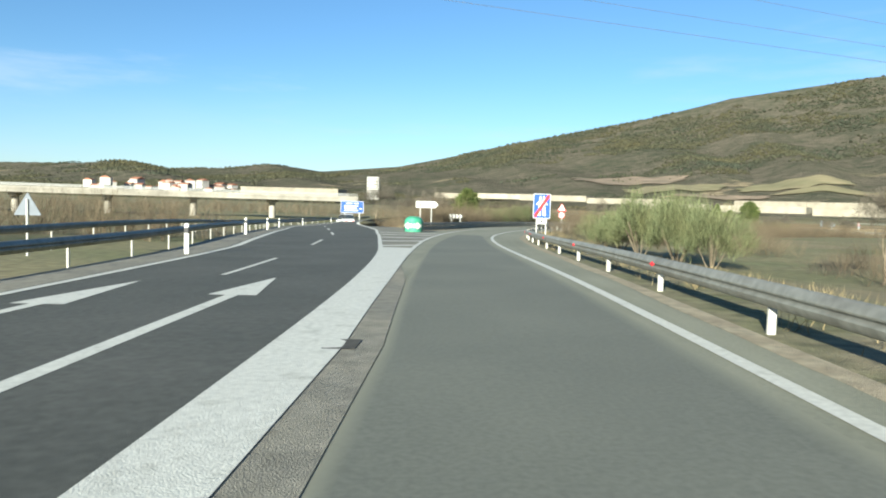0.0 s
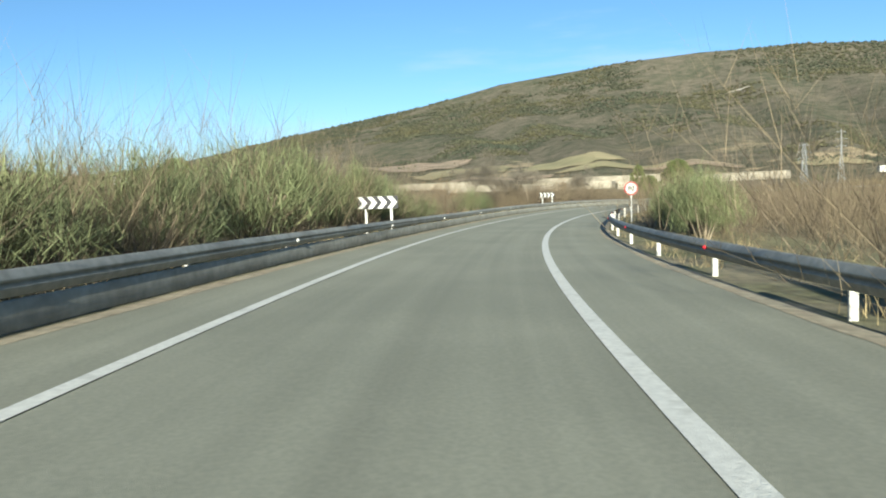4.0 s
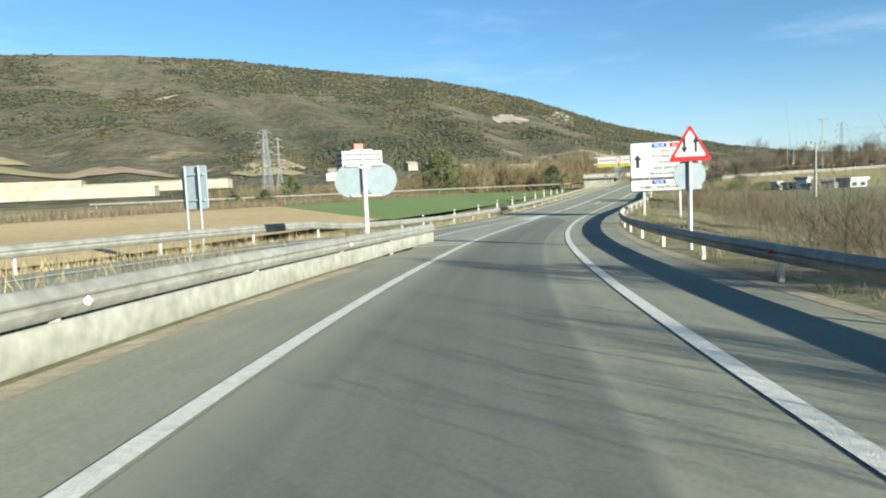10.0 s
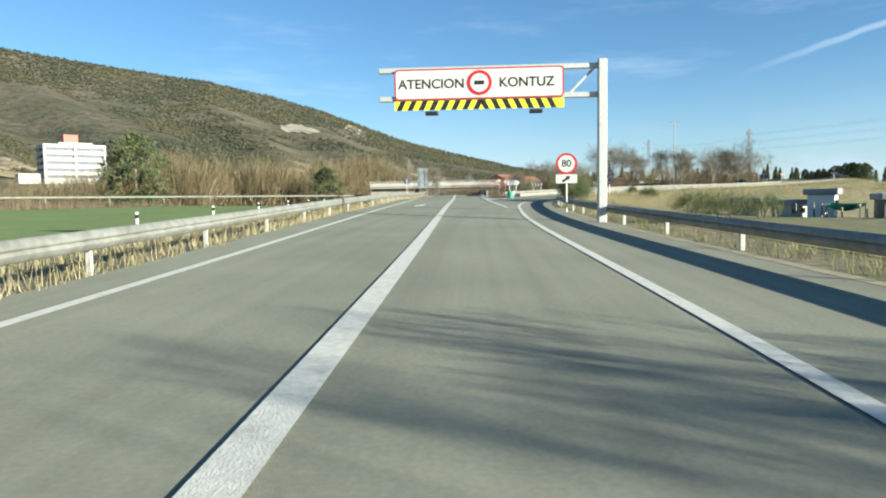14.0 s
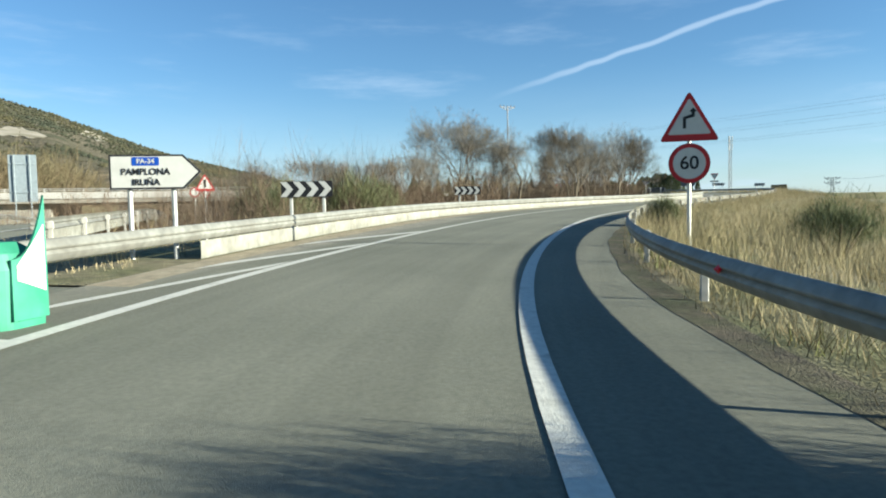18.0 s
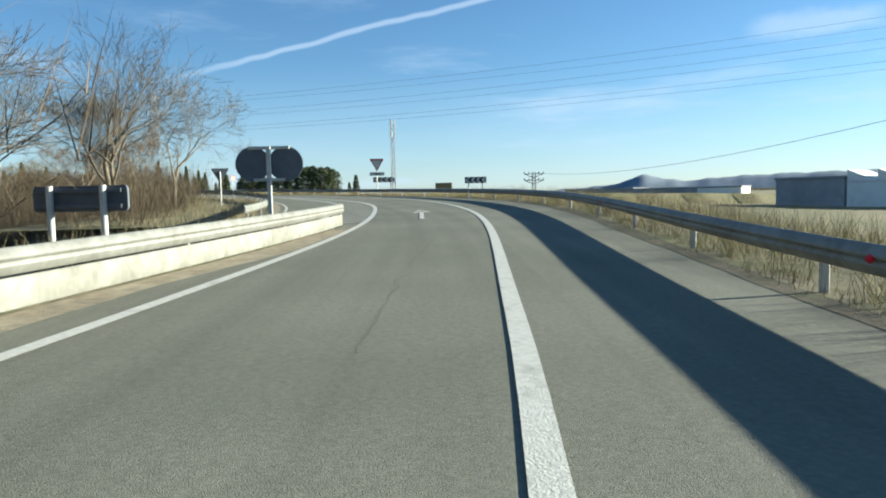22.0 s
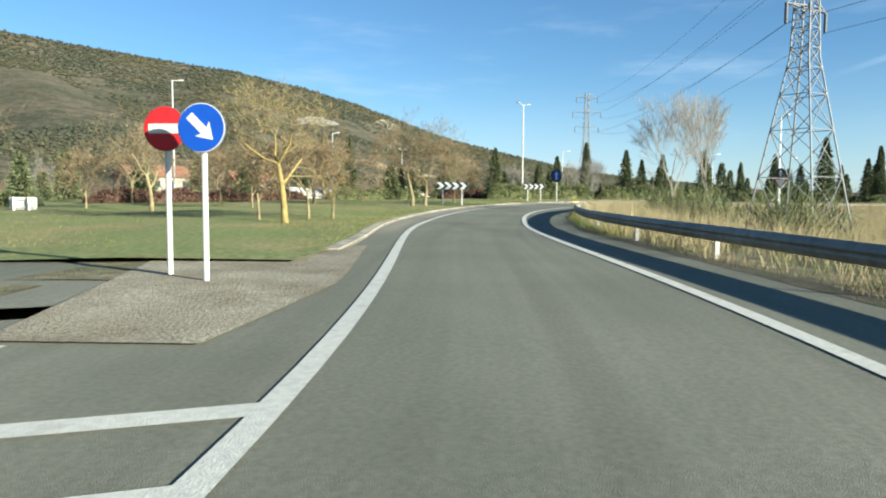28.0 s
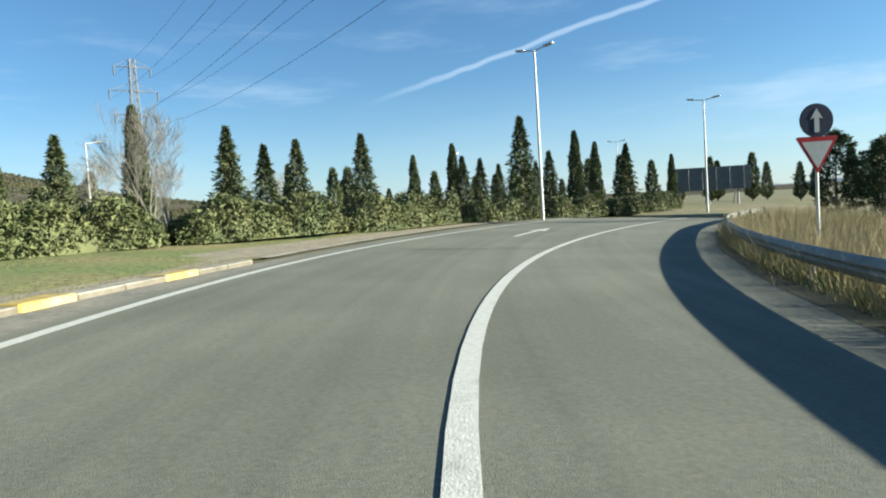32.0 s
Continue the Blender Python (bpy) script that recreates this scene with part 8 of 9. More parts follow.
broom_at("broom_bush", [(33, 12.5, 2.6, 2.0), (36, 11.8, 3.0, 2.1), (40, 10.8, 3.2, 2.2), (42, 13, 3.4, 2.2), (45.5, 10.5, 2.2, 1.6), (48.5, 9.8, 2.2, 1.7), (51, 10.8, 2.0, 1.6), (55, 10.5, 1.5, 1.4), (102, 6.8, 1.6, 1.1), (105, 7.2, 1.9, 1.4), (108, 7.8, 1.9, 1.5), (111.5, 8.2, 1.8, 1.4), (118, 8, 1.7, 1.4), (121, 9.5, 1.5, 1.3), (170, 8, 1.6, 1.5), (174, 8.6, 1.9, 1.7), (178, 9, 1.8, 1.6)], "green broom bush on the dry slope", 31, 6500, 0.007)
broom_at("broom_bush", [(88, -7.8, 1.6, 1.6), (93, -8.4, 2.0, 1.9), (97, -7.8, 2.3, 1.8), (101, -8.2, 2.5, 2.0), (105, -7.6, 2.3, 1.9), (108.5, -7.8, 2.0, 1.7), (96, -12, 2.7, 2.3), (103, -12, 2.9, 2.4), (69, -8, 1.2, 1.4), (113, -7.7, 1.3, 1.4), (127, -8.5, 1.5, 1.5), (180.5, -7.0, 1.3, 1.2), (178.5, -7.4, 1.2, 1.1)], "green broom bush among brown scrub", 32, 6000, 0.008)
broom_at("broom_bush", [(314.3, 5.2, 1.65, 1.15), (317.3, 4.7, 1.95, 1.2), (320.4, 4.3, 1.75, 1.15), (323.2, 4.0, 1.45, 1.0), (325.4, 3.9, 1.1, 0.8)], "large rounded green broom bush overhanging the barrier", 33, 7500, 0.007)
broom_at("broom_bush", [(346.0, 3.0, 0.7, 0.5), (341, 7.5, 1.1, 1.0), (306.5, 14, 1.7, 2.0), (318.4, 13.5, 1.6, 1.8), (313, 17, 1.5, 1.6), (352, -12.5, 1.9, 1.8), (356, -14, 1.8, 1.8), (348, -13.5, 1.8, 1.9)], "green broom bush in rough grass", 34, 5200, 0.008)
broom_at("broom_bush", [(496, 9.5, 1.5, 1.4), (501, 8.2, 1.4, 1.3), (489, 10.5, 1.6, 1.6), (508, 8.8, 1.1, 1.0)], "green bush on the grassy inner slope", 35, 2200, 0.014)


# ---- grass ----
def tufts(name, s, u, h, w, material, label, seed, lean=0.35):
    rng = np.random.default_rng(seed)
    b = surface(s, u)
    b[:, 2] -= 0.03
    n = len(s)
    tip = b + np.stack([rng.normal(0, lean, n) * h, rng.normal(0, lean, n) * h, h * rng.uniform(0.7, 1.1, n)], 1)
    v, f = blades(b, tip, w, None, rng)
    stuff(name, v, f, material, label, "grass")


def strip_tufts(name, n, s0, s1, edge, side, lo, hi, h0, h1, material, label, seed, w=0.012, clump=2.0):
    rng = np.random.default_rng(seed)
    m = n // 14
    cs, cu = between(rng, m, s0, s1), lo + (hi - lo) * rng.uniform(0, 1, m) ** 1.3
    ch = between(rng, m, h0, h1)
    s = np.repeat(cs, 14) + rng.normal(0, 0.10 * clump, m * 14)
    du = np.maximum(np.repeat(cu, 14) + rng.normal(0, 0.10 * clump, m * 14), lo)
    u = edge(s) + side * du
    tufts(name, s, u, np.repeat(ch, 14), w, material, label, seed + 1)


strip_tufts("dry_grass", 22000, -20, 326, RAIL_R, 1, 0.15, 6.5, 0.08, 0.4, DRY_DARK, "dry straw-coloured grass beyond the barrier", 41)
strip_tufts("green_grass", 12000, 225, 500, RAIL_R, 1, 0.05, 2.6, 0.08, 0.32, GRASS, "tufts of green grass at the barrier's foot", 43)
strip_tufts("dry_grass", 100000, 326, 480, RAIL_R, 1, 0.15, 13, 0.3, 0.85, DRY, "tall dry grass on the slope", 45, 0.008)
strip_tufts("dry_grass", 80000, 480, 558, RAIL_R, 1, 0.12, 14, 0.35, 0.95, DRY, "tall dry straw grass inside the bend", 47, 0.009)
strip_tufts("weeds", 9000, 484, 556, RAIL_R, -1, -0.1, 0.4, 0.1, 0.5, GRASS, "weeds growing under the barrier", 49)
strip_tufts("dry_grass", 9000, 503, 545, RAIL_R, -1, -0.5, 0.15, 0.35, 0.8, DRY, "dry grass leaning over the barrier", 67, 0.012)
rng = np.random.default_rng(69)
s = between(rng, 60, 503.2, 540)
s[:16] = between(rng, 16, 503.4, 506.2)
v, f = scrub(surface(s, RAIL_R(s) - between(rng, 60, -0.25, 0.3)), rng.uniform(0.35, 0.75, 60), rng, 26, 12, 0.02, 0.8)
stuff("dry_shrubs", v, f, DRY_DARK, "dry brown shrubs growing through the barrier", "shrub")
strip_tufts("weeds", 9000, 322, 482, RAIL_R, -1, -0.25, 0.32, 0.06, 0.26, DRY_DARK, "dry weeds at the barrier's foot", 51, 0.01)
strip_tufts("dry_grass", 16000, 58, 208, pave_left, -1, 0.5, 7, 0.2, 0.7, DRY, "dry grass behind the double barrier", 53)
strip_tufts("dry_grass", 9000, 160, 212, pave_left, -1, 1.2, 14, 0.3, 0.8, BROWN, "withered brown weeds by the field", 55, 0.02)
strip_tufts("dry_grass", 9000, 332, 402, pave_left, -1, 0.6, 7, 0.2, 0.7, DRY, "dry grass behind the double barrier", 57)
strip_tufts("dry_grass", 6000, 408, 474, lambda s: np.minimum(pave_left(s), -6), -1, 0.4, 6, 0.15, 0.6, DRY, "dry grass behind the barrier", 59)

# trunk road verge
rng = np.random.default_rng(61)
d, w = between(rng, 34000, -60, 160), -3.05 - 5.6 * rng.uniform(0, 1, 34000) ** 1.6
q = trunk(d, w)
b = open_ground(q[:, 0], q[:, 1])
b[:, 2] = np.maximum(b[:, 2], q[:, 2] - 0.1 - 0.14 * np.clip(-w - 3.6, 0, 9))
tip = b + np.stack([rng.normal(0, 0.1, len(b)), rng.normal(0, 0.1, len(b)), rng.uniform(0.12, 0.5, len(b))], 1)
v, f = blades(b, tip, 0.011, None, rng)
stuff("dry_grass", v, f, DRY, "dry grass below the trunk road barrier", "grass")
ribbon("trunk_verge", -110, 330, -10.5, -3.1, VERGE, -0.06, step=4, across=5, label="rough dry verge of the trunk road", category="verge", place=lambda d, u, h=0.0: trunk(d, u, h) - np.stack([0 * u, 0 * u, 0.14 * np.clip(-u - 3.6, 0, 9)], -1))


def field_level(u):
    """The fields rise gently away from the trunk road."""
    k = np.clip((-u - 13) / 47, 0, 1)
    return -3.55 + 1.35 * k


def field(name, d0, d1, u0, u1, material, label, h):
    k, w = np.meshgrid(np.linspace(0, 1, 60), np.linspace(u0, u1, 30), indexing="ij")
    slant = 1.1 * np.clip(-14 - w, 0, 40)
    a, b = d0 + (slant if d0 > -20 else 0), d1 + (slant if d1 < 20 else 0)
    d = a + (b - a) * k
    q = trunk(d.ravel(), w.ravel())
    z = np.maximum(terrain(q[:, 0], q[:, 1]), field_level(w.ravel())) + h
    pts = np.stack([q[:, 0], q[:, 1], z], 1).reshape(60, 30, 3)
    return sheet(name, pts, material, label, "field")


field("green_field", -7, 130, -46, -13, FIELD, "bright green winter crop field", 0.14)
field("stubble_field", -90, -7, -75, -14, PLOUGH, "tan stubble field", 0.14)
field("dry_meadow", -60, 190, -64, -46.5, mat("brown_meadow", (0.22, 0.165, 0.085), 1.0, vary=0.3, scale=1.0, bump=0.8, bump_scale=8, second=(0.15, 0.13, 0.06), second_scale=0.1), "brown dry meadow strip behind the field", 0.15)
rng = np.random.default_rng(63)
d, w = between(rng, 26000, -60, 170), between(rng, 26000, -62, -44)
q = trunk(d, w)
b = open_ground(q[:, 0], q[:, 1])
b[:, 2] = np.maximum(b[:, 2], field_level(w))
tip = b + np.stack([rng.normal(0, 0.12, len(b)), rng.normal(0, 0.12, len(b)), rng.uniform(0.4, 1.2, len(b))], 1)
v, f = blades(b, tip, 0.05, None, rng)
stuff("dry_weeds", v, f, BROWN, "tall withered weeds at the field's far edge", "grass")
ribbon("park_lawn", 478, 545, lambda s: pave_left(s) - 42, lambda s: pave_left(s) - 0.2, TURF, 0.058, across=14, label="green and yellow park lawn", category="lawn", place=lambda s, u, h=0.0: spot(s, u, h) + np.stack([0 * u, 0 * u, 0.05 * np.sin(u * 0.7 + s * 0.3) * np.clip((pave_left(s) - 1 - u) / 3, 0, 1)], -1))


def lawn_tufts():
    rng = np.random.default_rng(65)
    n = 60000
    s, u = between(rng, n, 480, 532), -0.4 - 17 * rng.uniform(0, 1, n) ** 1.7
    a = pave_left(s) + u
    b = spot(s, a, 0.055)
    h = rng.uniform(0.015, 0.05, n)
    tip = b + np.stack([rng.normal(0, 0.03, n), rng.normal(0, 0.03, n), h], 1)
    v, f = blades(b, tip, 0.012, None, rng)
    stuff("lawn_grass", v, f, GRASS, "short green grass of the park lawn", "grass")
    n = 900
    s, u = between(rng, n, 481, 512), -0.5 - 9 * rng.uniform(0, 1, n) ** 1.2
    b = spot(s, pave_left(s) + u, 0.075)
    d = rng.normal(0, 0.022, (n, 3, 3)) * np.array([1, 1, 0.25])
    v = (b[:, None] + d).reshape(-1, 3)
    stuff("fallen_leaves", v, np.arange(3 * n).reshape(-1, 3), DEAD_LEAF, "fallen dry leaves on the lawn", "leaves")
    V, F = [], []
    for k in range(130):
        s, u = rng.uniform(481, 500), -0.6 - rng.uniform(0, 6)
        c = spot(np.array(s), pave_left(np.array(s)) + u, 0.065)
        r = rng.uniform(0.008, 0.03)
        o = np.array([[1, 0, 0], [0, 1, 0], [-1, 0, 0], [0, -1, 0], [0, 0, 0.6], [0, 0, -0.6]]) * r * rng.uniform(0.7, 1.3, (6, 1))
        F += [np.array(t) + 6 * k for t in ((0, 1, 4), (1, 2, 4), (2, 3, 4), (3, 0, 4), (1, 0, 5), (2, 1, 5), (3, 2, 5), (0, 3, 5))]
        V.append(c + o)
    stuff("pebbles", np.concatenate(V), np.array(F), GRAVEL, "small pale stones scattered on the lawn", "stones")


lawn_tufts()


ribbon("sandy_apron", 522.5, 560, lambda s: pave_left(s) - np.interp(s, [522.5, 526, 540, 560], [0.6, 3.6, 2.2, 0.9]), lambda s: pave_left(s) + np.interp(s, [522.5, 526, 560], [-0.3, -0.3, -0.3]), SAND, 0.066, across=4, label="sandy worn apron beside the kerb", category="verge")


# ---- trees ----
def tubes(segs, sides):
    V, F, o = [], [], 0
    a = np.arange(sides) * 2 * np.pi / sides
    for p0, p1, r0, r1 in segs:
        d = p1 - p0
        d = d / (np.linalg.norm(d) + 1e-9)
        x = np.cross(d, [0.3, 0.9, 0.1])
        x /= np.linalg.norm(x)
        y = np.cross(d, x)
        ring = np.cos(a)[:, None] * x + np.sin(a)[:, None] * y
        V += [p0 + ring * r0, p1 + ring * r1]
        i = np.arange(sides)
        j = (i + 1) % sides
        F.append(np.stack([i, j, j + sides, i + sides], 1) + o)
        o += 2 * sides
    return np.concatenate(V), np.concatenate(F)


def grow(rng, height, trunk_r, spread, depth, forks, clear=0.25, droop=0.0, upright=0.5):
    """A branching skeleton: thick limbs and thin twigs."""
    thick, thin = [], []

    def limb(p, d, length, r, level):
        n = 3 if level < 2 else 2
        for k in range(n):
            q = p + d * length / n
            r1 = r * (0.82 if n == 3 else 0.72)
            (thick if level < 2 else thin).append((p, q, r, r1))
            p, r = q, r1
            d = d + rng.normal(0, 0.13, 3) + np.array([0, 0, 0.06 - droop])
            d /= np.linalg.norm(d)
            if level < depth and (k > 0 or level > 0):
                for _ in range(forks if k == n - 1 else max(1, forks - 2)):
                    side = rng.normal(0, 1, 3)
                    side -= d * side.dot(d)
                    side /= np.linalg.norm(side) + 1e-9
                    e = d * upright + side * spread
                    e /= np.linalg.norm(e)
                    limb(p, e, length * rng.uniform(0.55, 0.85), r * 0.66, level + 1)

    limb(np.array([0, 0, -0.2]), np.array([rng.normal(0, 0.03), rng.normal(0, 0.03), 1.0]), height * (0.30 + clear * 0.5), trunk_r, 0)
    top = max(max(s[1][2] for s in thick), max(s[1][2] for s in thin))
    k = height / top

    def fit(z):
        return [(a * k, b * k, r0, r1) for a, b, r0, r1 in z]
    return fit(thick), fit(thin)


def bare_tree(seed, height, r, spread, depth, forks, bark, label, name="bare_tree", leaves=0, clear=0.25, upright=0.7, group="bare trees", leaf=DEAD_LEAF, twig=None):
    rng = np.random.default_rng(seed)
    thick, thin = grow(rng, height, r, spread, depth, forks, clear, 0.0, upright)
    root = thing(name, Matrix.Translation((0, 0, -60)), label, "tree", group)
    v, f = tubes(thick, 7)
    a = new("trunk", mesh_from("trunk", v, f, [bark], True))
    a.parent = root
    w = [(p, q, max(a, 0.006), max(b, 0.0045)) for p, q, a, b in thin]
    v, f = tubes(w, 3)
    b = new("crown", mesh_from("crown", v, f, [twig or (TWIG if bark is not BARK_WHITE else BARK_WHITE)]))
    b.parent = root
    b["label"] = "fine bare twigs"
    if leaves:
        ends = np.array([q for _, q, _, _ in thin])
        i = rng.integers(0, len(ends), leaves)
        c = ends[i] + rng.normal(0, 0.06, (leaves, 3))
        v = (c[:, None] + rng.normal(0, 0.028, (leaves, 3, 3))).reshape(-1, 3)
        c = new("foliage", mesh_from("foliage", v, np.arange(3 * leaves).reshape(-1, 3), [leaf]))
        c.parent = root
        c["label"] = "few withered leaves"
    return root


def put(root, places):
    """Set the first at the first place and copies at the rest: (x, y, scale, turn) on the open ground or (x, y, z, scale, turn)."""
    for k, q in enumerate(places):
        if len(q) == 4:
            x, y, sc, turn = q
            z = ground_at(x, y)
        else:
            x, y, z, sc, turn = q
        m = Matrix.Translation((x, y, z)) @ Matrix.Rotation(radians(turn), 4, "Z") @ Matrix.Scale(sc, 4)
        if k == 0:
            root.matrix_basis = m
        else:
            c = copy_thing(root, Matrix.Identity(4))
            c.matrix_basis = m


def on(s, u, sc, turn):
    p = surface(np.array([s]), np.array([u]))[0]
    return (float(p[0]), float(p[1]), float(p[2]), sc, turn)


rng = np.random.default_rng(71)
row_a = [on(s, u, sc, 40 * i) for i, (s, u, sc) in enumerate(((336, -20, 0.6), (352, -17.5, 0.5), (362, -14.5, 0.55), (372, -12.5, 0.68), (384, -12.5, 0.85), (391, -10.5, 0.85), (398, -13, 0.8), (423, -14, 1.15), (418, -17.5, 1.0)))]
put(bare_tree(81, 9.5, 0.17, 0.62, 5, 3, BARK, "leafless tree with a wide airy crown", upright=0.9), row_a)
row_b = [on(s, u, sc, 55 * i) for i, (s, u, sc) in enumerate(((340, -22, 0.6), (355, -20, 0.5), (367, -18, 0.6), (379, -11.5, 0.75), (388, -14, 0.88), (394, -11.5, 0.85), (376, -17, 0.8), (428, -15.5, 0.95), (412, -16, 0.8), (405, -18, 0.8)))]
put(bare_tree(82, 9.0, 0.13, 0.5, 6, 3, BARK, "slender leafless tree in a roadside row", upright=1.1), row_b)
# around the first bend
put(bare_tree(83, 7.5, 0.12, 0.55, 6, 3, BARK, "thin leafless tree above brown scrub", upright=1.0),
    [(-4.7, 157.9, 1.2, 60), (-12.5, 124.7, 1.25, 0), (-6, 133, 1.0, 50), on(104, -24, 0.85, 80), on(92, -22, 0.9, 120), on(120, -16, 0.8, 30), on(132, -10, 0.72, 60), on(140, -8, 0.62, 140), on(148, -13, 0.7, 200), on(157, -9, 0.62, 10), on(163, -12, 0.7, 90),
     on(150, 11, 0.55, 20), on(165, 12, 0.6, 60), on(176, 10, 0.6, 100), on(188, 13, 0.65, 170), on(197, 12, 0.7, 210), on(30, 18, 0.75, 0), on(216, 16, 0.8, 45), on(226, 19, 0.7, 95), on(257, 14, 0.85, 20), on(262, 12, 0.6, 140)])
put(bare_tree(84, 4.2, 0.07, 0.75, 3, 4, BARK, "small tree with clinging withered brown leaves", leaves=1600, upright=0.8), [on(160, -10.5, 1.0, 0), on(133, -12, 0.9, 70), on(172, -14, 0.8, 30), on(210, 14, 0.8, 0), on(182, 9.5, 0.7, 60)])
put(bare_tree(78, 7.0, 0.11, 0.62, 5, 3, BARK, "roadside tree with clinging withered leaves", leaves=4500, upright=0.9), [on(432, -13.5, 0.85, 0), on(441, -14.5, 0.9, 60), on(462, -11.6, 0.75, 130), on(467, -12.6, 0.85, 200), on(477, -19, 1.0, 250)])
# beyond the trunk road
put(bare_tree(79, 7.5, 0.13, 0.6, 5, 3, BARK, "leafless tree rising from scrub beside the opposite lane", upright=0.9), [on(424, -11.5, 0.95, 0), on(417, -13, 1.0, 80)])
put(bare_tree(85, 10, 0.16, 0.6, 6, 3, BARK, "large leafless tree beside the slip road", upright=0.9), [(261, 178, 0.9, 0), (268, 176, 1.0, 70), (282, 178, 0.8, 130), (290, 184, 0.8, 10), (300, 190, 0.9, 50), (276, 188, 0.75, 90)])
put(bare_tree(86, 13, 0.16, 0.28, 6, 3, BARK_WHITE, "tall pale poplar without leaves", "poplar", upright=1.6, group="poplars"), [(372, 268, 1.0, 0), (380, 262, 1.1, 60), (388, 257, 0.95, 120), (395, 252, 1.0, 180), (402, 246, 1.05, 240), (345, 262, 0.8, 30), (352, 258, 0.85, 90), (410, 236, 0.9, 0), (420, 225, 1.0, 60), (300, 214, 0.55, 20)])
# park trees with pale bark
park = [(364.9, 159.3, 0.85), (377.6, 158.0, 1.05), (374.5, 150.5, 1.0), (375.1, 150.0, 0.95), (388.4, 162.8, 0.9), (403, 157, 0.8), (382, 168, 0.9), (373.6, 168, 0.85), (357, 162, 0.9), (395, 166, 0.85)]
young = [(359.5, 150.5, 0.95), (361.2, 149.6, 1.0), (362.1, 149.1, 0.95), (380.7, 150.0, 1.15), (368.5, 156.5, 1.0), (371, 160, 1.05), (366.0, 164, 1.0)]


def lawn_z(x, y):
    s, u, _ = nearest(x, y)
    q = spot(s, u, 0.05)
    return float(q[0, 2]) if 476 < s[0] < 546 else ground_at(x, y)


TWIG_PALE = mat("pale_twig_bark", (0.21, 0.175, 0.11), 1.0, island=0.35, spec=0.1)
put(bare_tree(87, 5.2, 0.13, 0.85, 5, 3, BARK_PALE, "park tree with pale bark and few dry leaves", "park_tree", leaves=1400, upright=0.8, clear=0.3, group="park trees", twig=TWIG_PALE), [(x, y, lawn_z(x, y), sc, 47 * i) for i, (x, y, sc) in enumerate(park[::2])])
put(bare_tree(88, 5.2, 0.12, 0.75, 5, 3, BARK_PALE, "forked park tree with sparse withered leaves", "park_tree", leaves=1600, upright=0.85, clear=0.2, group="park trees", twig=TWIG_PALE), [(x, y, lawn_z(x, y), sc, 77 * i) for i, (x, y, sc) in enumerate(park[1::2])])
BARK_LICHEN = mat("yellow_lichen_bark", (0.29, 0.225, 0.07), 1.0, vary=0.25, scale=8, bump=0.6, bump_scale=25, second=(0.22, 0.17, 0.07), second_scale=1.6)
put(bare_tree(76, 4.7, 0.12, 0.9, 5, 3, BARK_LICHEN, "spreading park tree whose trunk is yellow with lichen", "park_tree", leaves=500, upright=0.7, clear=0.45, group="park trees", twig=mat("lichen_twig", (0.20, 0.168, 0.085), 1.0, island=0.35, spec=0.1)), [(358.5, 148.95, lawn_z(358.5, 148.95), 1.0, 20)])
put(bare_tree(75, 3.3, 0.06, 0.7, 5, 3, BARK_PALE, "slim young park tree with withered reddish leaves", "young_tree", leaves=1200, upright=0.9, clear=0.45, group="young park trees", twig=TWIG_PALE), [(x, y, lawn_z(x, y), sc, 83 * i) for i, (x, y, sc) in enumerate(young)])
put(bare_tree(89, 6.8, 0.08, 0.38, 5, 3, BARK_WHITE, "slim white-barked leafless tree", "white_tree", upright=1.2, group="white trees"), [(372.8, 137.3, 0.95, 0), (376, 135.5, 1.0, 80), (409.2, 144.2, 0.72, 40), (436, 150, 1.0, 10), (440, 146, 1.0, 60), (452, 138, 0.95, 120), (430, 156, 0.9, 200)])


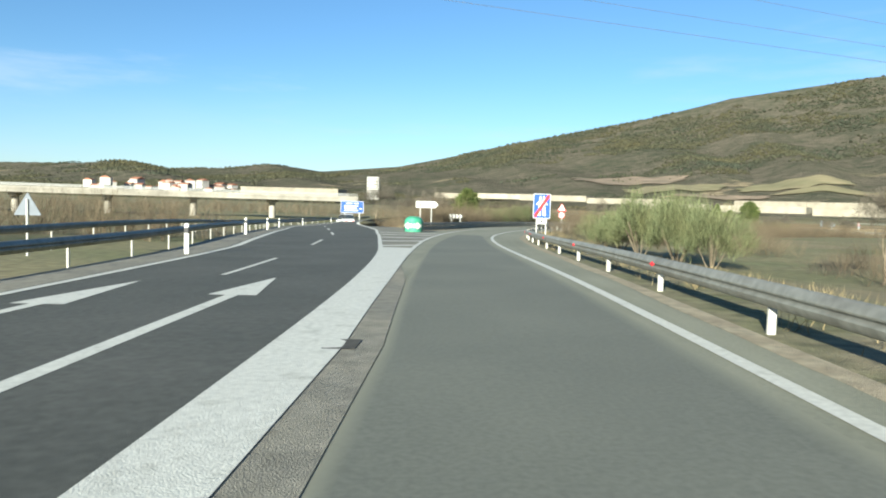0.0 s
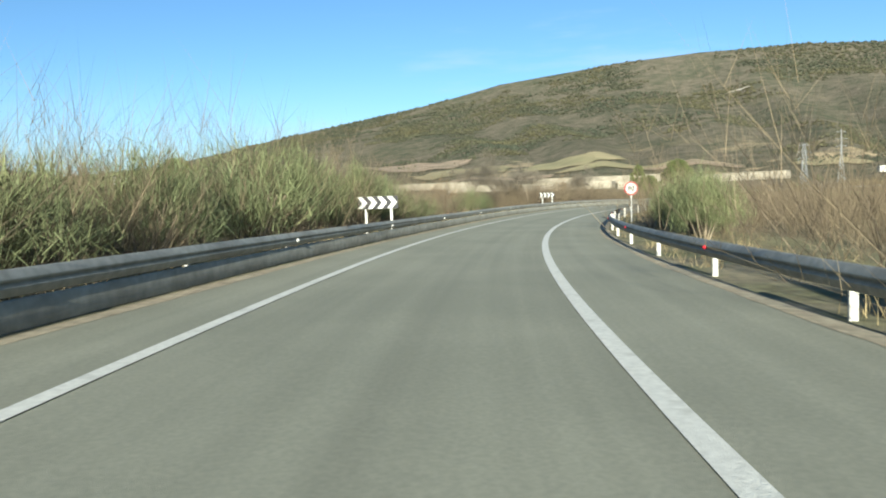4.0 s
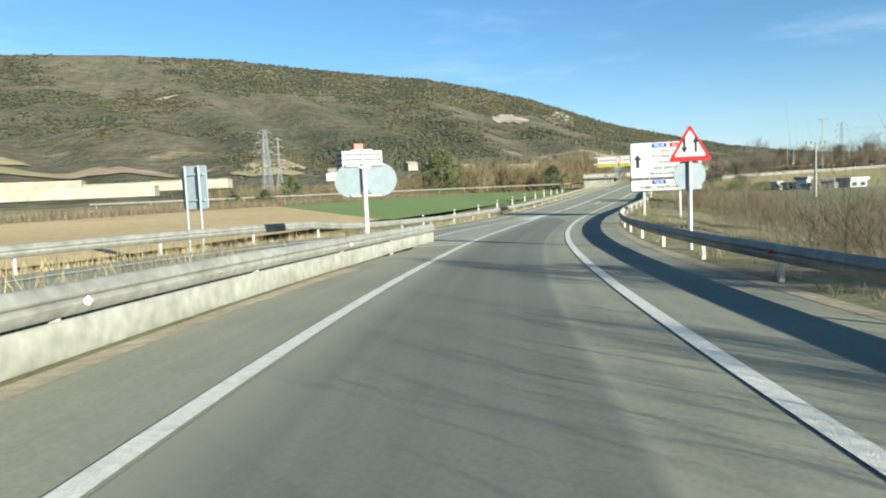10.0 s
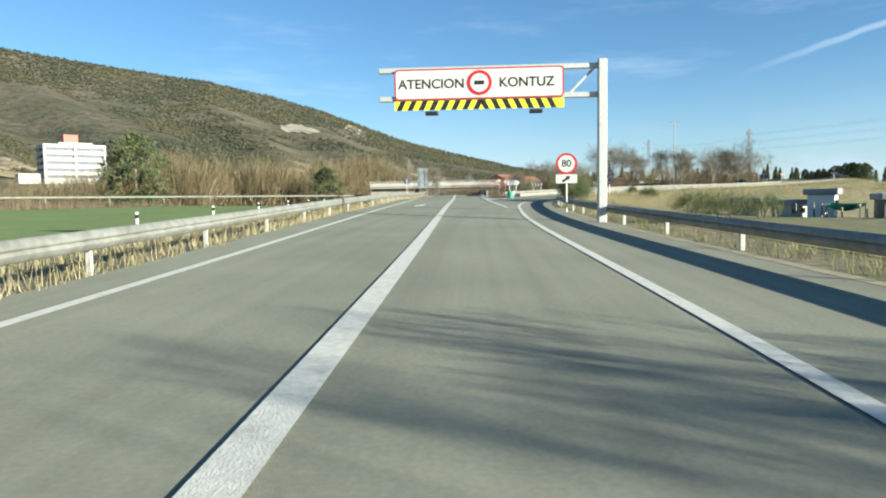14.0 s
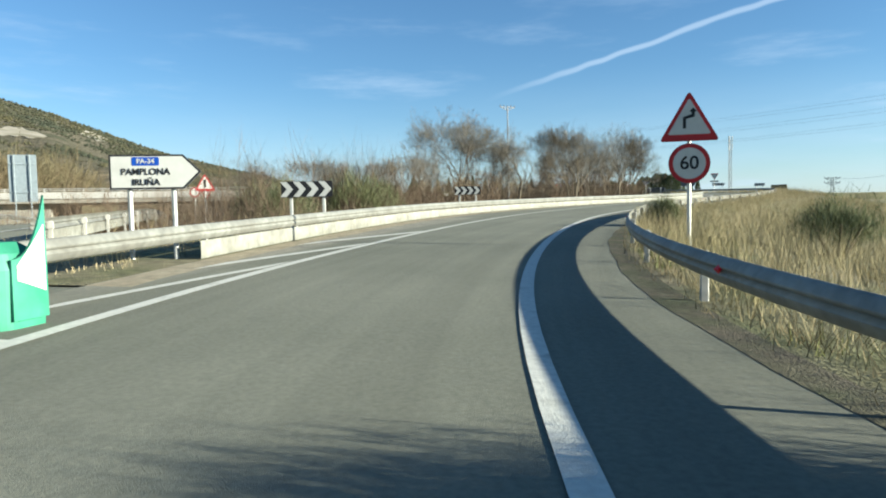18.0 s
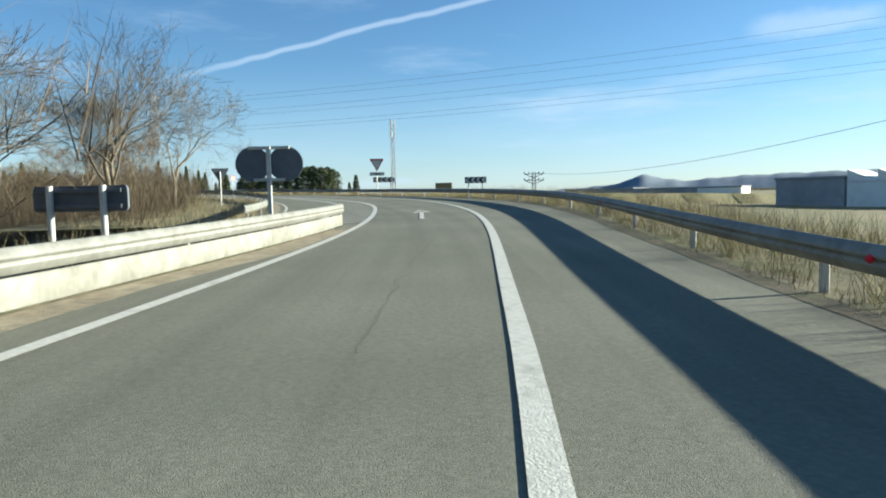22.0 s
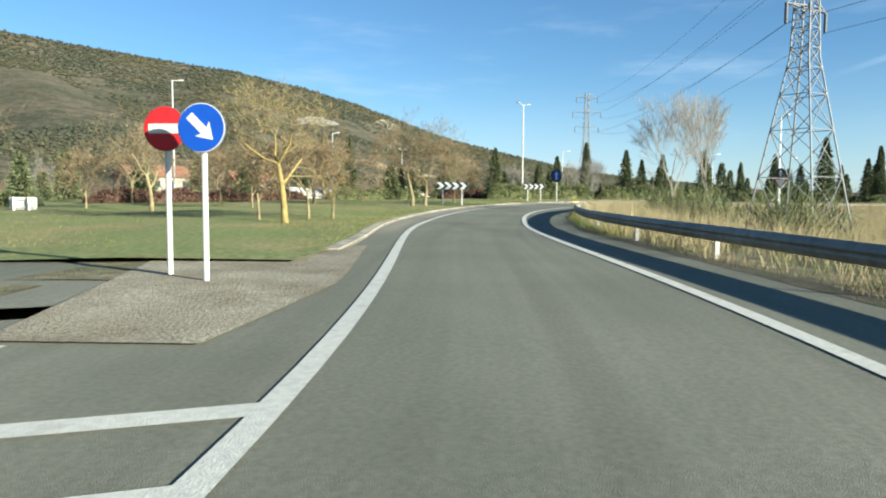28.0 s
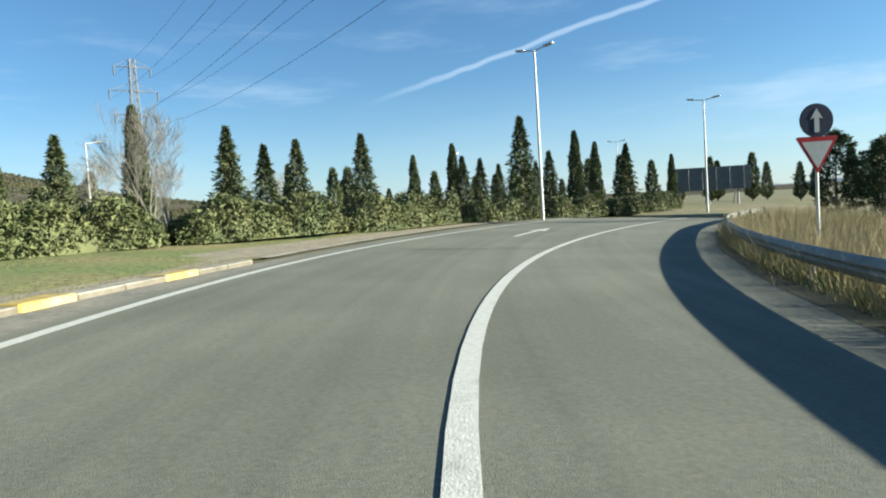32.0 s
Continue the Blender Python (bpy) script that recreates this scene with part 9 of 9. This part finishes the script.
def conifer(kind, seed, height, radius, n, size, label, material, group):
    """Needle sprays set in whorls round a tapered trunk; outline by kind."""
    rng = np.random.default_rng(seed)
    root = thing(kind, Matrix.Translation((0, 0, -60)), label, "tree", group)
    bm = bmesh.new()
    bmesh.ops.create_cone(bm, cap_ends=True, segments=8, radius1=height * 0.022, radius2=0.02, depth=height * 0.95, matrix=Matrix.Translation((0, 0, height * 0.475 - 0.3)))
    part("trunk", bm, BARK, root)
    z = rng.uniform(0.0, 1.0, n) ** (1.35 if kind != "pine" else 0.8)
    a = rng.uniform(0, 2 * np.pi, n)
    if kind == "cypress":
        env = np.clip(np.minimum(z / 0.12, 1) * (1 - z) ** 0.55, 0, 1) * (1 + 0.18 * np.sin(a * 3 + z * 17) + 0.1 * np.sin(a * 5 - z * 31))
        low = 0.04
    elif kind == "fir":
        tier = (z * 11 + 0.3 * np.sin(a * 2)) % 1
        env = (1 - z) ** 0.85 * (0.45 + 0.55 * (1 - tier)) * (1 + 0.4 * np.sin(a * 4 + np.floor(z * 11) * 2.4))
        low = 0.10
    else:
        env = np.sin(np.pi * np.clip(z * 0.86 + 0.13, 0, 1)) ** 0.7 * (1 + 0.3 * np.sin(a * 3 + z * 9) + 0.22 * np.sin(a * 5 - z * 14))
        low = 0.05
    q = rng.uniform(0.25, 1.0, n) ** 0.45
    r = radius * env * q
    c = np.stack([np.cos(a) * r, np.sin(a) * r, height * (low + (1 - low) * z)], 1)
    if kind == "pine":
        m = max(280, n // 260)
        mid = c[:m]
        k = rng.integers(0, m, n)
        a = a[k] + rng.normal(0, 0.5, n)
        blob = rng.normal(0, 1, (n, 3))
        blob /= np.linalg.norm(blob, axis=1, keepdims=True)
        c = mid[k] + blob * (radius * 0.2 * rng.uniform(0.3, 1.0, n) * (0.7 + 0.6 * (k % 7) / 6))[:, None] * np.array([1, 1, 0.8])
    if kind == "fir":
        c[:, 2] -= 0.18 * r
    out = np.stack([np.cos(a), np.sin(a), np.full(n, {"cypress": 1.6, "fir": -0.05, "pine": 0.5}[kind])], 1)
    out += rng.normal(0, 0.45, (n, 3))
    out /= np.linalg.norm(out, axis=1, keepdims=True)
    L = size * rng.uniform(0.6, 1.4, n)
    thin = 0.09 if seed in (90, 91) else 0.2
    side = np.cross(out, rng.normal(size=(n, 3)))
    side /= np.linalg.norm(side, axis=1, keepdims=True)
    v = np.stack([c - side * (L * thin)[:, None], c + side * (L * thin)[:, None], c + out * L[:, None]], 1).reshape(-1, 3)
    b = new("foliage", mesh_from("foliage", v, np.arange(3 * n).reshape(-1, 3), [material]))
    b.parent = root
    b["label"] = "dense needle sprays"
    return root


put(conifer("pine", 91, 6.0, 2.1, 85000, 0.2, "bushy green pine beside the bend", PINE, "pines"), [on(186.0, -8.3, 1.0, 60), on(182.5, -10.6, 0.7, 0), (4.8, 160, 1.35, 0), (6.7, 229.9, 1.2, 50)])
put(conifer("pine", 90, 5.6, 1.05, 20000, 0.2, "slim green pine among brown scrub", PINE, "pines"), [on(176.1, -9.3, 0.92, 0)])
put(conifer("pine", 92, 8.0, 3.0, 16000, 0.26, "dark broad evergreen tree", CONIFER, "dark evergreens"),
    [(194, 258.7, 0.72, 0), (250.6, 253.8, 1.5, 40), (280, 232, 0.9, 80), (324, 250, 1.3, 10), (182.6, 255.9, 0.42, 90), (294, 280, 1.1, 30), (178.4, 259.9, 0.42, 0)])
clump = [(404, 88.4), (406.5, 90.2), (409, 91.0), (411.5, 92.8), (414.5, 94), (417, 95.7), (419.5, 96.8), (422, 98.5), (424.5, 99.6), (427, 101), (409, 87.5), (414, 90.2), (420, 93.4), (425.5, 97)]
put(conifer("pine", 93, 6.4, 1.9, 7000, 0.26, "dark green pine in a clump", CONIFER, "pine clump"), [(x, y, 0.9 + 0.15 * math.sin(7 * i), 50 * i) for i, (x, y) in enumerate(clump)])
put(conifer("cypress", 94, 7.0, 0.8, 12000, 0.17, "tall narrow dark cypress", CONIFER, "cypresses"),
    [(428.4, 146.7, 1.17, 0), (449.5, 122, 1.10, 40), (445, 127, 0.91, 80), (452, 108, 1.23, 10), (455, 104, 1.10, 60), (456, 112, 0.91, 0), (438, 138, 0.78, 20), (424, 152, 0.72, 0), (462, 96, 1.04, 90), (466, 100, 0.91, 0), (434, 142, 0.85, 0), (450, 98, 0.78, 30)])
firs = [(441.6, 132, 1.10), (447.9, 115.8, 1.37), (436.5, 137.5, 0.98), (453, 118, 0.91), (458, 108, 1.04), (444, 123, 0.85), (432, 142, 1.04), (430, 140, 0.85), (463, 112, 0.91), (449, 104, 0.91), (470, 104, 0.98), (426, 150, 0.91), (418, 156, 0.98), (412, 160, 0.91), (404, 168, 1.04)]
put(conifer("fir", 95, 7.2, 1.6, 8000, 0.22, "dark spreading fir tree with a pointed top", CONIFER, "firs"), [(x, y, sc, 61 * i) for i, (x, y, sc) in enumerate(firs)])
# rows of dark evergreens behind the park
rng = np.random.default_rng(97)
row = []
for k in range(34):
    t = k / 33
    x, y = 372 + 70 * t + rng.uniform(-3, 3), 186 - 30 * t + rng.uniform(-3, 3)
    row.append((x, y, rng.uniform(0.45, 0.75), rng.uniform(0, 360)))
put(conifer("fir", 96, 7.0, 2.2, 3000, 0.5, "dark evergreen in a row behind the park", CONIFER, "park evergreens"), row)
row = []
for k in range(40):
    t = k / 39
    az = radians(62 + 75 * t)
    r = rng.uniform(75, 125)
    row.append((395 + r * math.sin(az), 128 + r * math.cos(az), rng.uniform(0.6, 1.15), rng.uniform(0, 360)))
put(conifer("cypress", 98, 7.5, 1.3, 2200, 0.45, "far dark cypress among others", CONIFER, "far cypresses"), row)


# ---- hedges ----
def hedge(x0, y0, x1, y1, h, depth, material, label, seed, base=0.1, leaf=0.085, density=1500):
    rng = np.random.default_rng(seed)
    a, b = Vector((x0, y0, 0)), Vector((x1, y1, 0))
    L = (b - a).length
    ang = math.atan2((b - a).y, (b - a).x)
    root = thing("hedge", Matrix.Translation((x0, y0, lawn_z(x0, y0) + base)) @ Matrix.Rotation(ang, 4, "Z"), label, "hedge", "hedges")
    n = int(L * density)
    x, q = rng.uniform(0, L, n), rng.uniform(0, math.pi, n)
    edge = rng.uniform(0, 2 * h + depth, n)
    q = np.where(edge < h, np.arctan2((edge / h) ** 2, 1.0), np.where(edge < h + depth, np.arctan2(1.0, np.sign(h + depth / 2 - edge) * (np.abs(h + depth / 2 - edge) * 2 / depth) ** 2), math.pi - np.arctan2(((2 * h + depth - edge) / h) ** 2, 1.0)))
    lump = 1 + 0.13 * np.sin(x * 2.1 + seed) + 0.09 * np.sin(x * 4.7 + 2 * seed) + 0.10 * np.sin(q * 3 + x * 1.7)
    taper = np.clip(np.minimum(x, L - x) / 1.3, 0.12, 1) ** 0.45
    k = rng.uniform(0.82, 1.03, n) * lump * taper
    cs, sn = np.cos(q), np.sin(q)
    c = np.stack([x, depth / 2 * np.sign(cs) * np.abs(cs) ** 0.5 * k, h * np.abs(sn) ** 0.5 * k], 1)
    v = (c[:, None] + rng.normal(0, leaf * 0.62, (n, 3, 3))).reshape(-1, 3)
    f = new("foliage", mesh_from("foliage", v, np.arange(3 * n).reshape(-1, 3), [material]))
    f.parent = root
    xs, qs = np.meshgrid(np.linspace(0.1, L - 0.1, max(4, int(L * 2))), np.linspace(0, math.pi, 9), indexing="ij")
    lump = (0.8 + 0.1 * np.sin(xs * 2.1 + seed)) * np.clip(np.minimum(xs, L - xs) / 1.5, 0.05, 1) ** 0.5
    g = np.stack([xs, depth / 2 * np.sign(np.cos(qs)) * np.abs(np.cos(qs)) ** 0.5 * lump, h * np.sin(qs) ** 0.5 * lump - 0.05], -1)
    inner = new("core", mesh_from("core", g.reshape(-1, 3), grid_faces(*g.shape[:2]), [material], True))
    inner.parent = root
    inner["label"] = "dark leafy inside"


for i, q in enumerate(((400.5, 152.5, 405.5, 149.0), (406.5, 149.5, 409.3, 144.6), (410.6, 143.6, 414.6, 138.5), (415.2, 137.8, 421.6, 131.6), (422.5, 130.5, 427.4, 124.4), (428.6, 122.8, 431.3, 117.5), (432, 116, 437.5, 110.5), (438.5, 109, 443, 103))):
    c = Vector((q[2] - q[0], q[3] - q[1])).normalized() * 0.5
    hedge(q[0] - c.x, q[1] - c.y, q[2] + c.x, q[3] + c.y, 1.2 + 0.12 * math.sin(3 * i), 2.0, HEDGE, "rounded green hedge along the kerb", 101 + i)
for i, q in enumerate(((372, 170, 386, 163), (388, 162.5, 398, 158), (400, 157, 410, 152.5), (360, 176, 370, 171))):
    hedge(*q, 0.85, 1.6, HEDGE_RED if i % 2 == 0 else HEDGE, "low trimmed reddish hedge in the park" if i % 2 == 0 else "low trimmed dark green hedge in the park", 121 + i, 0.0, 0.10, 900)

# ---- woods on the mountain ----
rng = np.random.default_rng(131)
n = 150000
azm, rad = np.radians(rng.uniform(-45, 95, n)), rng.uniform(560, 2250, n)
x, y = HUB[0] + rad * np.sin(azm), HUB[1] + rad * np.cos(azm)
z = hill_height(x, y) - 1.5
f1 = 1.2 * np.sin(x / 190 + 1.7 * np.sin(y / 230)) * np.sin(y / 150 + 1.2 * np.sin(x / 130)) + 0.45 * np.sin(x / 41 + y / 57) * np.sin(y / 37 - x / 66) + 0.3 * np.sin(x / 17) * np.sin(y / 19)
high = np.clip((rad - 1500) / 500, 0, 1)
adeg = np.degrees(azm)
f1 = f1 + 0.9 * np.exp(-(((adeg - 48) / 9) ** 2) - ((rad - 1980) / 170) ** 2) + 0.7 * np.exp(-(((adeg - 64) / 7) ** 2) - ((rad - 1350) / 230) ** 2) - 0.9 * np.exp(-(((adeg - 30) / 6) ** 2) - ((rad - 2050) / 110) ** 2) - 0.8 * np.exp(-(((adeg - 16) / 14) ** 2) - ((rad - 860) / 130) ** 2)
f1 = f1 + 0.12 * np.clip((adeg - 42) / 16, 0, 1)
keep = f1 + 0.5 * high + rng.uniform(-0.3, 0.3, n) > 0.38
x, y, z = x[keep], y[keep], z[keep]
n = len(x)
r = rng.uniform(1.6, 4.3, n) * np.interp(np.hypot(x - HUB[0], y - HUB[1]), [560, 1000, 2200], [0.55, 0.8, 1.1])
o = np.array([[1, 0, 0.3], [0, 1, 0.3], [-1, 0, 0.3], [0, -1, 0.3], [0, 0, 1.25]])
v = np.stack([x, y, z], 1)[:, None] + o[None] * r[:, None, None] * rng.uniform(0.7, 1.3, (n, 5, 1))
k = np.arange(n)[:, None] * 5
f = np.concatenate([k + np.array([t]) for t in ((0, 1, 4), (1, 2, 4), (2, 3, 4), (3, 0, 4))])
WOODS = mat("mountain_woods", (0.066, 0.073, 0.050), 1.0, island=0.28, second=(0.10, 0.092, 0.05), second_scale=0.006, second_mix=0.52, spec=0.0)
stuff("mountain_woods", v.reshape(-1, 3), f, WOODS, "scattered dark scrub oaks and pines on the mountainside", "woods")


def hill_patch(name, az0, az1, r0, r1, material, label, seed, h=1.6):
    """A bare patch lying on the mountainside, with a wandering outline."""
    rng = np.random.default_rng(seed)
    a, k = np.meshgrid(np.linspace(0, 1, 26), np.linspace(0, 1, 9), indexing="ij")
    wob = 0.10 * np.sin(a * 9 + seed) + 0.07 * np.sin(a * 23 + 2 * seed)
    bow = np.sin(np.pi * np.clip(a, 0.02, 0.98)) ** 0.35
    azz = np.radians(az0 + (az1 - az0) * (a + 0.03 * np.sin(k * 8 + seed)))
    r = r0 + (r1 - r0) * (0.5 + (k - 0.5) * bow + wob)
    x, y = HUB[0] + r * np.sin(azz), HUB[1] + r * np.cos(azz)
    return sheet(name, np.stack([x, y, hill_height(x, y) - 1.5 + h], -1), material, label, "clearing")


BARE_EARTH = mat("bare_pale_earth", (0.27, 0.205, 0.14), 1.0, vary=0.25, scale=0.05, bump=0.5, bump_scale=0.3, second=(0.17, 0.14, 0.09), second_scale=0.02, second_mix=0.52)
PALE_ROCK = mat("pale_quarry_rock", (0.36, 0.33, 0.27), 1.0, vary=0.25, scale=0.06, bump=0.6, bump_scale=0.3, second=(0.2, 0.18, 0.12), second_scale=0.03, second_mix=0.5)
STUBBLE = mat("hill_stubble", (0.27, 0.225, 0.125), 1.0, vary=0.15, scale=0.04, second=(0.19, 0.175, 0.09), second_scale=0.012)
for i, (a0, a1, r0, r1, m, lab) in enumerate(((3.5, 13.5, 930, 1080, BARE_EARTH, "pale reddish quarry scar on the mountainside"), (7.0, 16.0, 790, 890, STUBBLE, "tan hillside field"), (17, 26.5, 770, 850, STUBBLE, "tan hillside field"), (19.5, 31, 720, 760, STUBBLE, "narrow tan hillside field"),
                                              (27, 36, 700, 745, BARE_EARTH, "bare earth slope at the mountain's foot"), (9, 19, 700, 745, BARE_EARTH, "bare earth slope at the mountain's foot"), (40, 46, 660, 700, STUBBLE, "tan hillside field"), (64.6, 67.6, 1510, 1680, PALE_ROCK, "pale rock quarry on the mountainside"), (69.8, 71.5, 1850, 1985, PALE_ROCK, "pale rock quarry on the mountainside"),
                                              (37.4, 39.2, 1560, 1580, PALE_ROCK, "white clearing high on the mountainside"), (-14, -4, 720, 800, STUBBLE, "tan hillside field"))):
    hill_patch("hill_clearing", a0, a1, r0, r1, m, lab, i + 3)

# ---- from plan units to metres ----
for ob in scene.objects:
    if ob.parent is None and ob.type in {"MESH", "EMPTY"}:
        ob.matrix_basis = Matrix.Scale(TRUE, 4) @ ob.matrix_basis
